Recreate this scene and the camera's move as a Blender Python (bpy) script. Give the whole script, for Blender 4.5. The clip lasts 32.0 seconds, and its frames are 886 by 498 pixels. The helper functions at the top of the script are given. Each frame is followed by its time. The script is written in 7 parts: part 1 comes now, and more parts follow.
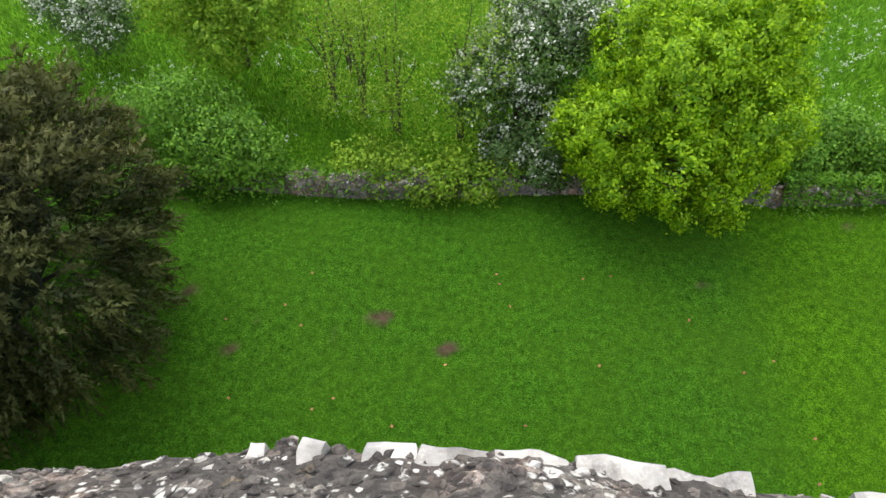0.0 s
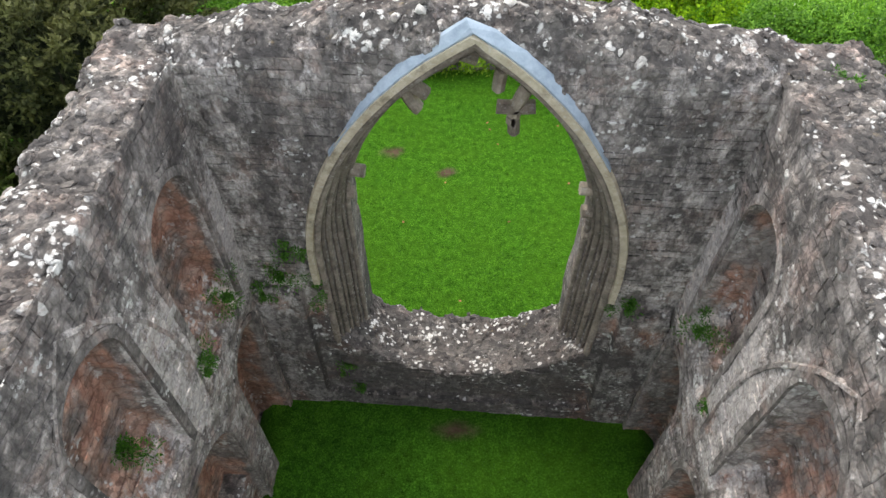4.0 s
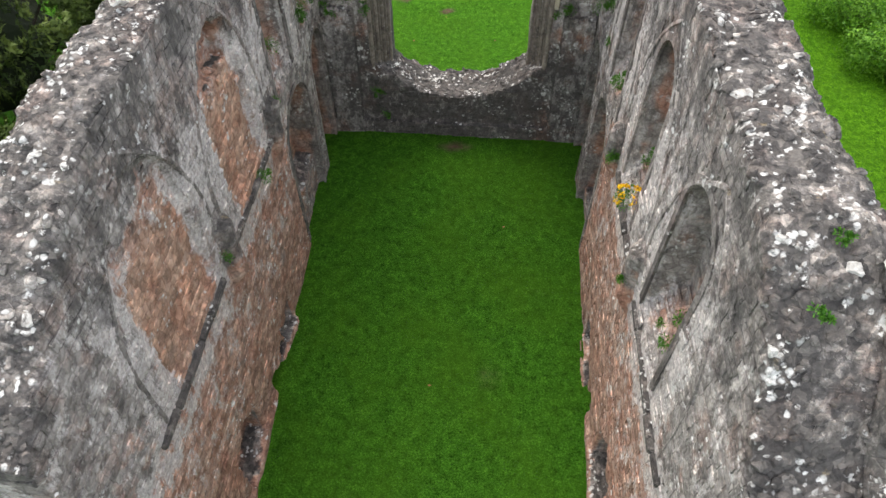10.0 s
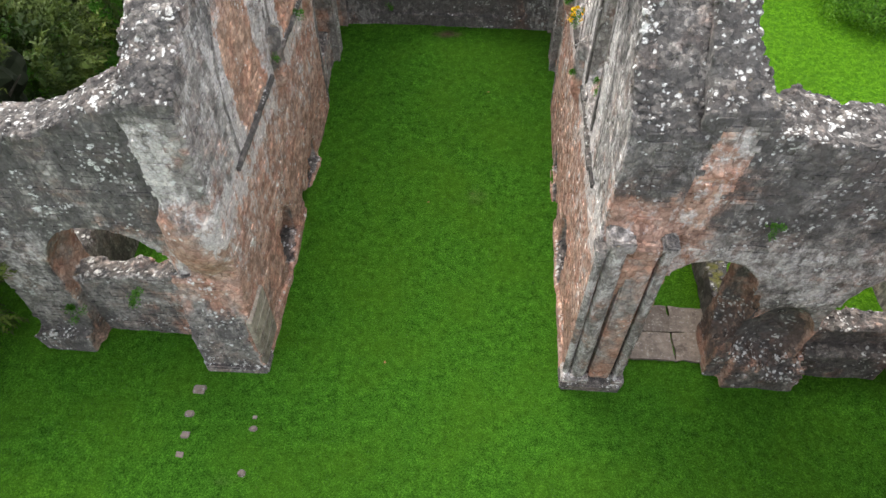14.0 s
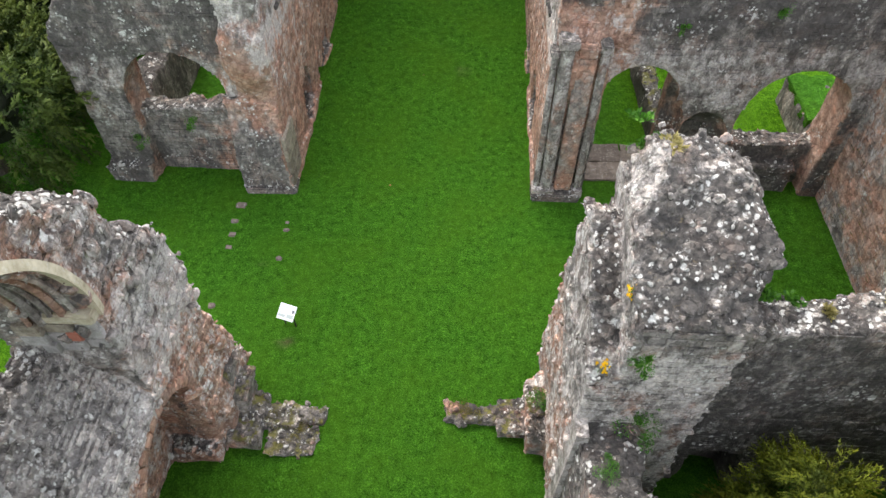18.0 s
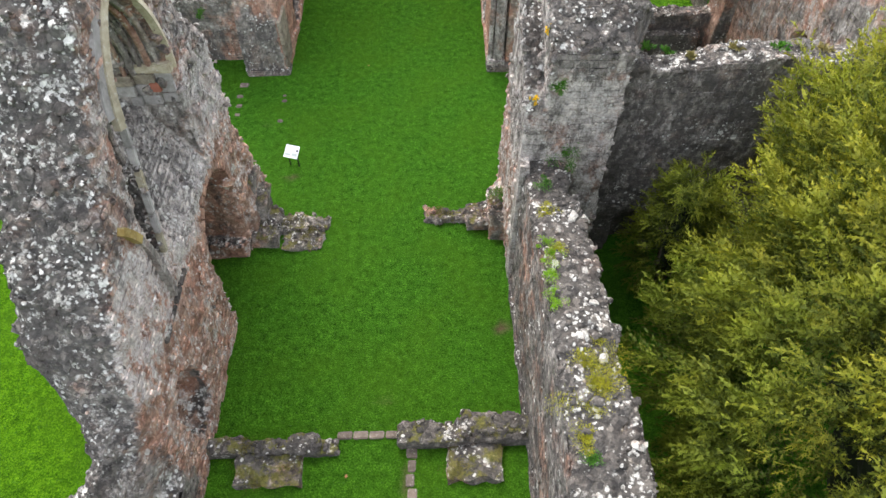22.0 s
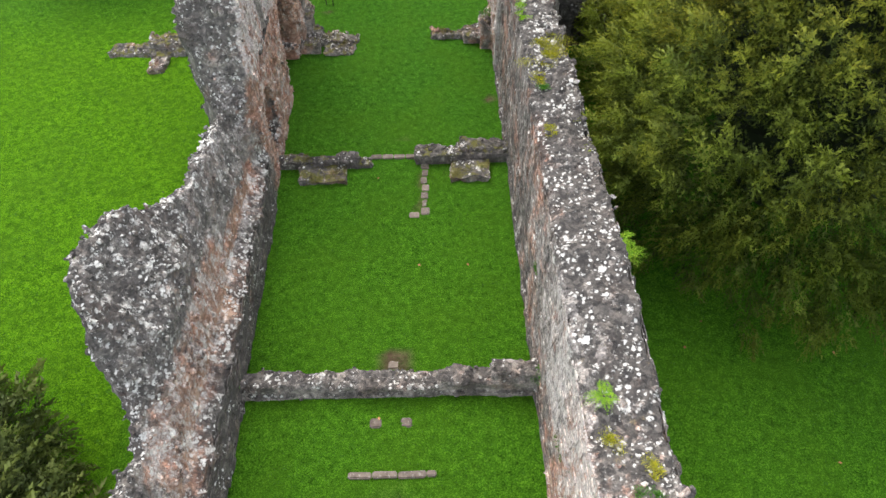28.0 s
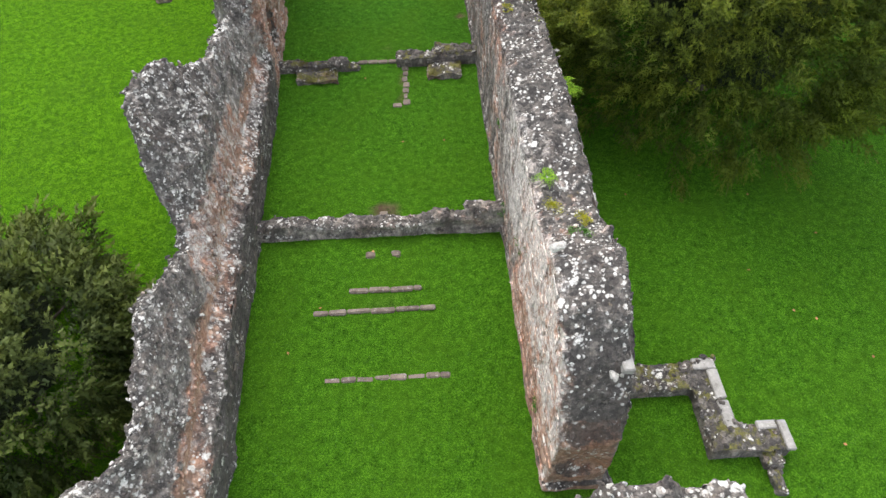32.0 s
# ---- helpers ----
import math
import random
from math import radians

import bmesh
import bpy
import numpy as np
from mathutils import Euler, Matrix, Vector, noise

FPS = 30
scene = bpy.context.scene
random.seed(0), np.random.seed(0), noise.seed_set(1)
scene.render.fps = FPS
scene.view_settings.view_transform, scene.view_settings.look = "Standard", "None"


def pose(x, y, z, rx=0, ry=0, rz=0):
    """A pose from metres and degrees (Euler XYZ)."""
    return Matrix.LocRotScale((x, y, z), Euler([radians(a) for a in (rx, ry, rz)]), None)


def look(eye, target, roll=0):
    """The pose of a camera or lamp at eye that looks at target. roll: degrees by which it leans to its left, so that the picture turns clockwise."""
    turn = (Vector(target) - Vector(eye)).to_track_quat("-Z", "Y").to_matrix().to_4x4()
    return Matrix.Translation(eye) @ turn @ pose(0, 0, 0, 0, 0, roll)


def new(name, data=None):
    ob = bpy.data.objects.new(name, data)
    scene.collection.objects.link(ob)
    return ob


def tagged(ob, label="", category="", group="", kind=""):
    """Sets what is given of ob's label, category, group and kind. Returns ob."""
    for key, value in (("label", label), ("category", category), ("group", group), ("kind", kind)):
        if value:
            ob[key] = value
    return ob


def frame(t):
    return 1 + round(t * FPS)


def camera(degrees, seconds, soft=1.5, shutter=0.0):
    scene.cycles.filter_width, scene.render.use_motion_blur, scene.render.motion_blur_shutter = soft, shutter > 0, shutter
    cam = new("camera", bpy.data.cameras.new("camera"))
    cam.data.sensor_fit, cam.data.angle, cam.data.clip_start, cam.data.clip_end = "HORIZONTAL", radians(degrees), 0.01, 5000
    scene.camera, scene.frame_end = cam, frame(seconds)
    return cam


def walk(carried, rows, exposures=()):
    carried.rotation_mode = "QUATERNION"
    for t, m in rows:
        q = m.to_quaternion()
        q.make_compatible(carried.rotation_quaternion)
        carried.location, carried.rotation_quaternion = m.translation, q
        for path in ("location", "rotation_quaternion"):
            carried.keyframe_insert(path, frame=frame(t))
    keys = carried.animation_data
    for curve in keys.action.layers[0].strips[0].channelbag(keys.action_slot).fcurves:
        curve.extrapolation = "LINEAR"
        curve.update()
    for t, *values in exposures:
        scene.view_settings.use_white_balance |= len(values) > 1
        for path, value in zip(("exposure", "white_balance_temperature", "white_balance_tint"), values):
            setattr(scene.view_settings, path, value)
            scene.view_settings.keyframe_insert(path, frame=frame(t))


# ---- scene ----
cam = camera(67.2, 32.0)
METRES, EYE, TILT, LEAN, TURN = 72.0, 21.2, 0.0, 0.0, 4.4
ROWS = [
    (0.0, 0.0, 0.0, 0.0, 0.1, -51.48, -0.08),
    (0.5, -0.0003, -0.0158, 0.0004, 0.11, -51.52, -0.07),
    (1.0, -0.0003, -0.0321, 0.0006, 0.09, -51.48, -0.05),
    (1.5, -0.0, -0.0482, 0.0008, 0.1, -51.47, -0.06),
    (2.0, 0.0005, -0.0643, 0.0012, 0.09, -51.46, -0.06),
    (2.5, 0.0009, -0.0804, 0.0016, 0.09, -51.46, -0.05),
    (3.0, 0.0006, -0.0963, 0.0019, 0.09, -51.46, -0.06),
    (3.5, 0.0002, -0.112, 0.0023, 0.09, -51.5, -0.09),
    (4.0, -0.0003, -0.1276, 0.0026, 0.09, -51.49, -0.1),
    (4.5, -0.0011, -0.1432, 0.0029, 0.08, -51.46, -0.11),
    (6.5, -0.0032, -0.2069, 0.0041, 0.02, -51.38, -0.16),
    (7.0, -0.003, -0.2226, 0.0042, 0.01, -51.35, -0.16),
    (7.5, -0.0025, -0.2383, 0.0042, -0.0, -51.3, -0.16),
    (8.0, -0.0024, -0.254, 0.0044, -0.03, -51.29, -0.17),
    (8.5, -0.0025, -0.2697, 0.0046, -0.05, -51.28, -0.16),
    (9.0, -0.0026, -0.2853, 0.0048, -0.04, -51.27, -0.14),
    (9.5, -0.0026, -0.3008, 0.0051, -0.04, -51.3, -0.13),
    (10.0, -0.0026, -0.3162, 0.0055, -0.07, -51.29, -0.13),
    (10.5, -0.0027, -0.3316, 0.0059, -0.07, -51.31, -0.13),
    (11.0, -0.0029, -0.347, 0.0062, -0.12, -51.3, -0.13),
    (11.5, -0.0028, -0.3623, 0.0065, -0.22, -51.31, -0.13),
    (12.0, -0.0027, -0.3775, 0.0068, -0.29, -51.33, -0.1),
    (12.5, -0.0028, -0.3928, 0.0071, -0.41, -51.34, -0.09),
    (13.0, -0.0028, -0.4082, 0.0074, -0.52, -51.35, -0.08),
    (13.5, -0.0031, -0.4236, 0.0075, -0.66, -51.35, -0.06),
    (14.0, -0.0034, -0.4392, 0.0075, -0.73, -51.36, -0.06),
    (14.5, -0.0039, -0.4549, 0.0077, -0.82, -51.36, -0.05),
    (16.5, -0.0057, -0.5196, 0.0079, -1.01, -51.28, -0.0),
    (17.0, -0.0058, -0.5358, 0.0082, -1.06, -51.28, 0.04),
    (17.5, -0.0058, -0.5507, 0.0084, -1.28, -51.27, 0.05),
    (18.0, -0.0059, -0.5668, 0.0089, -1.74, -51.3, 0.07),
    (18.5, -0.0061, -0.5828, 0.0092, -2.21, -51.32, 0.09),
    (19.0, -0.007, -0.599, 0.0097, -2.74, -51.35, 0.08),
    (19.5, -0.0077, -0.6148, 0.0099, -3.23, -51.37, 0.1),
    (20.0, -0.0091, -0.6307, 0.0105, -3.77, -51.44, 0.08),
    (20.5, -0.0106, -0.6467, 0.0107, -4.24, -51.45, 0.11),
    (21.0, -0.0123, -0.6628, 0.0111, -4.82, -51.46, 0.08),
    (21.5, -0.0139, -0.6789, 0.0116, -5.31, -51.46, 0.06),
    (22.0, -0.0155, -0.6953, 0.0119, -5.56, -51.43, 0.08),
    (22.5, -0.0177, -0.7117, 0.0121, -5.78, -51.44, 0.04),
    (23.0, -0.0202, -0.7284, 0.0124, -5.81, -51.44, -0.01),
    (23.5, -0.0223, -0.7451, 0.0126, -5.79, -51.42, -0.02),
    (24.0, -0.0247, -0.7619, 0.0129, -5.79, -51.41, -0.06),
    (24.5, -0.027, -0.7787, 0.0129, -5.8, -51.37, -0.07),
    (25.0, -0.0293, -0.7953, 0.0131, -5.8, -51.36, -0.07),
    (25.5, -0.0314, -0.8118, 0.0133, -5.8, -51.36, -0.07),
    (27.5, -0.0387, -0.8758, 0.0144, -5.8, -51.32, -0.01),
    (28.0, -0.0394, -0.8902, 0.0149, -5.88, -51.34, 0.0),
    (28.5, -0.039, -0.9038, 0.0151, -6.05, -51.34, -0.0),
    (29.0, -0.0395, -0.9173, 0.0155, -6.42, -51.37, 0.04),
    (29.5, -0.0409, -0.9309, 0.0157, -6.83, -51.38, 0.05),
    (30.0, -0.0425, -0.9441, 0.016, -6.98, -51.41, 0.05),
    (30.5, -0.0441, -0.9574, 0.0163, -7.14, -51.43, 0.05),
    (31.0, -0.0458, -0.9707, 0.0167, -7.43, -51.45, 0.05),
    (31.5, -0.0475, -0.9839, 0.0172, -7.82, -51.48, 0.05),
    (32.0, -0.0494, -0.9971, 0.0178, -8.05, -51.52, 0.05),
]
EXPOSURES = [(0.0, 0.92), (2.0, 1.1), (4.0, 1.22), (8.0, 1.19), (11.5, 1.29), (13.5, 1.42), (15.0, 1.42), (17.0, 1.38), (19.0, 1.31), (22.0, 1.33), (25.0, 1.29), (32.0, 1.15)]
walk(cam, [(t, pose(0, 0, EYE, TILT, LEAN, TURN) @ pose(METRES * x, METRES * y, METRES * z, 90 + pitch, roll, yaw)) for t, x, y, z, yaw, pitch, roll in ROWS], EXPOSURES)

# ---- world, sun ----
world = bpy.data.worlds.new("sky")
scene.world = world
world.use_nodes = True
wn = world.node_tree
sky = wn.nodes.new("ShaderNodeTexSky")
sky.sky_type = "NISHITA"
sky.sun_disc = False
SUN_ELEV, SUN_ROT = radians(56), radians(336)
sky.sun_elevation, sky.sun_rotation = SUN_ELEV, SUN_ROT
sky.air_density, sky.dust_density, sky.ozone_density = 1.0, 4.0, 1.0
haze = wn.nodes.new("ShaderNodeMix")
haze.data_type = "RGBA"
haze.inputs["Factor"].default_value = 0.6
haze.inputs["B"].default_value = (6.6, 6.9, 7.3, 1)
wn.links.new(sky.outputs["Color"], haze.inputs["A"])
wn.links.new(haze.outputs["Result"], wn.nodes["Background"].inputs["Color"])
wn.nodes["Background"].inputs["Strength"].default_value = 0.15
sun = new("sun", bpy.data.lights.new("sun", "SUN"))
sun.data.energy, sun.data.angle, sun.data.color = 1.15, radians(42), (1.0, 0.95, 0.88)
sun.matrix_world = look((0, 0, 0), (-math.sin(SUN_ROT) * math.cos(SUN_ELEV), -math.cos(SUN_ROT) * math.cos(SUN_ELEV), -math.sin(SUN_ELEV)))

# ---- numeric helpers: noise, fields, meshes ----
TABLE = np.random.RandomState(3).rand(64, 64, 64).astype(np.float32)
JIT = np.random.RandomState(5).rand(32, 32, 32, 3).astype(np.float32)


def vnoise(p, size, seed=0):
    """Smooth value noise in -1..1 at the points p (n, 3); size in metres, one number or three."""
    q = np.asarray(p, np.float32) / np.asarray(size, np.float32) + seed * 7.31
    i = np.floor(q).astype(np.int32)
    f = q - i
    f = f * f * (3 - 2 * f)
    x0, y0, z0 = (i[:, k] & 63 for k in range(3))
    x1, y1, z1 = (x0 + 1) & 63, (y0 + 1) & 63, (z0 + 1) & 63
    fx, fy, fz = f.T
    a = TABLE[x0, y0, z0] * (1 - fx) + TABLE[x1, y0, z0] * fx
    b = TABLE[x0, y1, z0] * (1 - fx) + TABLE[x1, y1, z0] * fx
    c = TABLE[x0, y0, z1] * (1 - fx) + TABLE[x1, y0, z1] * fx
    d = TABLE[x0, y1, z1] * (1 - fx) + TABLE[x1, y1, z1] * fx
    return ((a * (1 - fy) + b * fy) * (1 - fz) + (c * (1 - fy) + d * fy) * fz) * 2 - 1


def lumps(p, size, seed=0):
    """Rounded rubble: 0 in the joints, about 1 in the middle of each stone."""
    q = np.asarray(p, np.float32) / np.asarray(size, np.float32) + seed * 3.7
    i = np.floor(q).astype(np.int32)
    f1 = np.full(len(q), 9.0, np.float32)
    f2 = f1.copy()
    for a in (-1, 0, 1):
        for b in (-1, 0, 1):
            for c in (-1, 0, 1):
                n = i + np.array((a, b, c), np.int32)
                o = JIT[n[:, 0] & 31, n[:, 1] & 31, n[:, 2] & 31]
                d = ((n + o - q) ** 2).sum(1)
                f2 = np.minimum(f2, np.maximum(f1, d))
                f1 = np.minimum(f1, d)
    return np.clip((np.sqrt(f2) - np.sqrt(f1)) * 1.6, 0, 1)


def line(*pairs):
    """A profile: value at a place along the wall, straight between the given pairs."""
    k = sorted(pairs)
    xs, vs = np.array([a for a, _ in k], np.float32), np.array([b for _, b in k], np.float32)
    return lambda s: np.interp(s, xs, vs).astype(np.float32)


def arch(s, z, mid, half, foot, spring, top):
    """Distance to an opening with a pointed (or, where the rise equals the half width, round) head. Negative inside."""
    u = np.abs(s - mid)
    rise = np.maximum(top - spring, half * 0.999)
    big = (rise * rise + half * half) / (2 * half)
    head = np.sqrt((u + big - half) ** 2 + np.maximum(z - spring, 0) ** 2) - big
    return np.maximum(np.where(z > spring, head, u - half), foot - z)


def box(x, y, z, lo, hi):
    d = np.maximum(lo[0] - x, x - hi[0])
    d = np.maximum(d, np.maximum(lo[1] - y, y - hi[1]))
    return np.maximum(d, np.maximum(lo[2] - z, z - hi[2]))


def ball(x, y, z, c, r, squash=(1, 1, 1)):
    return (np.sqrt(((x - c[0]) / squash[0]) ** 2 + ((y - c[1]) / squash[1]) ** 2 + ((z - c[2]) / squash[2]) ** 2) - r) * min(squash)


def load_mesh(name, verts, faces, attrs=None, smooth=False):
    """A mesh from arrays: verts (n, 3), faces (m, 3 or 4)."""
    me = bpy.data.meshes.new(name)
    n, (m, k) = len(verts), faces.shape
    me.vertices.add(n)
    me.vertices.foreach_set("co", np.ascontiguousarray(verts, np.float32).ravel())
    me.loops.add(m * k)
    me.loops.foreach_set("vertex_index", np.ascontiguousarray(faces, np.int32).ravel())
    me.polygons.add(m)
    me.polygons.foreach_set("loop_start", np.arange(0, m * k, k, dtype=np.int32))
    me.polygons.foreach_set("loop_total", np.full(m, k, np.int32))
    me.polygons.foreach_set("use_smooth", np.full(m, smooth, bool))
    for key, v in (attrs or {}).items():
        me.attributes.new(key, "FLOAT", "POINT").data.foreach_set("value", np.ascontiguousarray(v, np.float32))
    me.update(calc_edges=True)
    me.validate()
    return me


def surface(field, lo, hi, h, rough):
    """Surface nets: the skin of field(x, y, z) < 0 within the box, roughened near the skin by rough(points)."""
    axes = [np.arange(a, b + h, h, dtype=np.float32) for a, b in zip(lo, hi)]
    X, Y, Z = np.meshgrid(*axes, indexing="ij")
    D = field(X, Y, Z).astype(np.float32)
    band = np.abs(D) < 0.5
    pts = np.stack([X[band], Y[band], Z[band]], 1)
    D[band] += rough(pts)
    D[0], D[-1], D[:, 0], D[:, -1], D[:, :, 0], D[:, :, -1] = (np.maximum(e, 0.05) for e in (D[0], D[-1], D[:, 0], D[:, -1], D[:, :, 0], D[:, :, -1]))
    S = D < 0
    nx, ny, nz = D.shape
    corner = [(a, b, c) for a in (0, 1) for b in (0, 1) for c in (0, 1)]
    count = sum(S[a:nx - 1 + a, b:ny - 1 + b, c:nz - 1 + c].astype(np.int8) for a, b, c in corner)
    act = np.argwhere((count > 0) & (count < 8))
    ident = np.full((nx - 1, ny - 1, nz - 1), -1, np.int32)
    ident[tuple(act.T)] = np.arange(len(act))
    tot, num = np.zeros((len(act), 3), np.float32), np.zeros(len(act), np.float32)
    for a in corner:
        for k in range(3):
            if a[k]:
                continue
            b = list(a)
            b[k] = 1
            da, db = D[tuple((act + a).T)], D[tuple((act + b).T)]
            hit = (da < 0) != (db < 0)
            t = np.where(hit, da / np.where(da == db, 1, da - db), 0)
            p = np.tile(np.array(a, np.float32), (len(act), 1))
            p[:, k] = t
            tot += p * hit[:, None]
            num += hit
    verts = (act + tot / num[:, None]) * h + np.array([ax[0] for ax in axes], np.float32)
    quads = []
    for k in range(3):
        sl0, sl1 = [slice(None)] * 3, [slice(None)] * 3
        sl0[k], sl1[k] = slice(0, -1), slice(1, None)
        s0, s1 = S[tuple(sl0)], S[tuple(sl1)]
        e = np.argwhere(s0 != s1)
        u, v = (k + 1) % 3, (k + 2) % 3
        ok = (e[:, u] > 0) & (e[:, v] > 0) & (e[:, u] < D.shape[u] - 1) & (e[:, v] < D.shape[v] - 1)
        e = e[ok]
        ring = []
        for du, dv in ((-1, -1), (0, -1), (0, 0), (-1, 0)):
            o = e.copy()
            o[:, u] += du
            o[:, v] += dv
            ring.append(ident[tuple(o.T)])
        q = np.stack(ring, 1)
        flip = ~s0[tuple(e.T)]
        q[flip] = q[flip][:, ::-1]
        quads.append(q)
    faces = np.concatenate(quads)
    faces = faces[(faces >= 0).all(1)]
    return verts, faces


def vertex_normals(verts, faces):
    n = np.cross(verts[faces[:, 2]] - verts[faces[:, 0]], verts[faces[:, 3]] - verts[faces[:, 1]])
    out = np.zeros_like(verts)
    for k in range(4):
        np.add.at(out, faces[:, k], n)
    return out / np.maximum(np.linalg.norm(out, axis=1, keepdims=True), 1e-9)


# ---- materials ----
def material(name, rough=0.9, spec=0.25):
    m = bpy.data.materials.new(name)
    m.use_nodes = True
    t = m.node_tree
    b = t.nodes["Principled BSDF"]
    b.inputs["Roughness"].default_value = rough
    b.inputs["Specular IOR Level"].default_value = spec
    return m, t, b


class Nodes:
    """Short hands for building a node tree."""

    def __init__(self, tree):
        self.t = tree
        self.pos = tree.nodes.new("ShaderNodeNewGeometry")
        self.p = self.pos.outputs["Position"]

    def add(self, kind, **kw):
        n = self.t.nodes.new(kind)
        for k, v in kw.items():
            n.inputs[k.replace("_", " ")].default_value = v
        return n

    def link(self, a, b):
        self.t.links.new(a, b)

    def noise(self, scale, detail=4.0, rough=0.6, vec=None, distort=0.0):
        n = self.add("ShaderNodeTexNoise", Scale=scale, Detail=detail, Roughness=rough, Distortion=distort)
        self.link(vec or self.p, n.inputs["Vector"])
        return n.outputs["Fac"]

    def ramp(self, fac, *stops):
        r = self.t.nodes.new("ShaderNodeValToRGB")
        e = r.color_ramp.elements
        while len(e) < len(stops):
            e.new(0.5)
        for i, (pos, col) in enumerate(stops):
            e[i].position = pos
            e[i].color = col if len(col) == 4 else (*col, 1)
        self.link(fac, r.inputs["Fac"])
        return r.outputs["Color"]

    def step(self, fac, lo, hi):
        m = self.add("ShaderNodeMapRange")
        m.inputs["From Min"].default_value, m.inputs["From Max"].default_value = lo, hi
        self.link(fac, m.inputs["Value"])
        return m.outputs["Result"]

    def mix(self, fac, a, b, blend="MIX"):
        m = self.t.nodes.new("ShaderNodeMix")
        m.data_type, m.blend_type = "RGBA", blend
        for key, v in (("Factor", fac), ("A", a), ("B", b)):
            s = m.inputs[key] if key == "Factor" else [i for i in m.inputs if i.name == key and i.type == "RGBA"][0]
            if isinstance(v, (int, float)):
                s.default_value = v
            elif isinstance(v, tuple):
                s.default_value = v if len(v) == 4 else (*v, 1)
            else:
                self.link(v, s)
        return [o for o in m.outputs if o.type == "RGBA"][0]

    def math(self, op, a, b=None, c=None):
        m = self.t.nodes.new("ShaderNodeMath")
        m.operation = op
        for i, v in enumerate((a, b, c)):
            if v is None:
                continue
            if isinstance(v, (int, float)):
                m.inputs[i].default_value = v
            else:
                self.link(v, m.inputs[i])
        return m.outputs[0]

    def attr(self, name):
        a = self.t.nodes.new("ShaderNodeAttribute")
        a.attribute_name = name
        return a.outputs["Fac"]

    def either(self, name):
        """A value carried by the mesh's points or by the whole object."""
        o = self.t.nodes.new("ShaderNodeAttribute")
        o.attribute_type, o.attribute_name = "OBJECT", name
        return self.math("ADD", self.attr(name), o.outputs["Fac"])

    def voronoi(self, scale, vec=None, feature="F1", rand=1.0):
        v = self.t.nodes.new("ShaderNodeTexVoronoi")
        v.feature = feature
        v.inputs["Scale"].default_value = scale
        v.inputs["Randomness"].default_value = rand
        self.link(vec or self.p, v.inputs["Vector"])
        return v.outputs

    def bump(self, height, strength, distance, bsdf, before=None):
        b = self.add("ShaderNodeBump", Strength=strength, Distance=distance)
        self.link(height, b.inputs["Height"])
        if before:
            self.link(before, b.inputs["Normal"])
        self.link(b.outputs["Normal"], bsdf.inputs["Normal"])
        return b.outputs["Normal"]


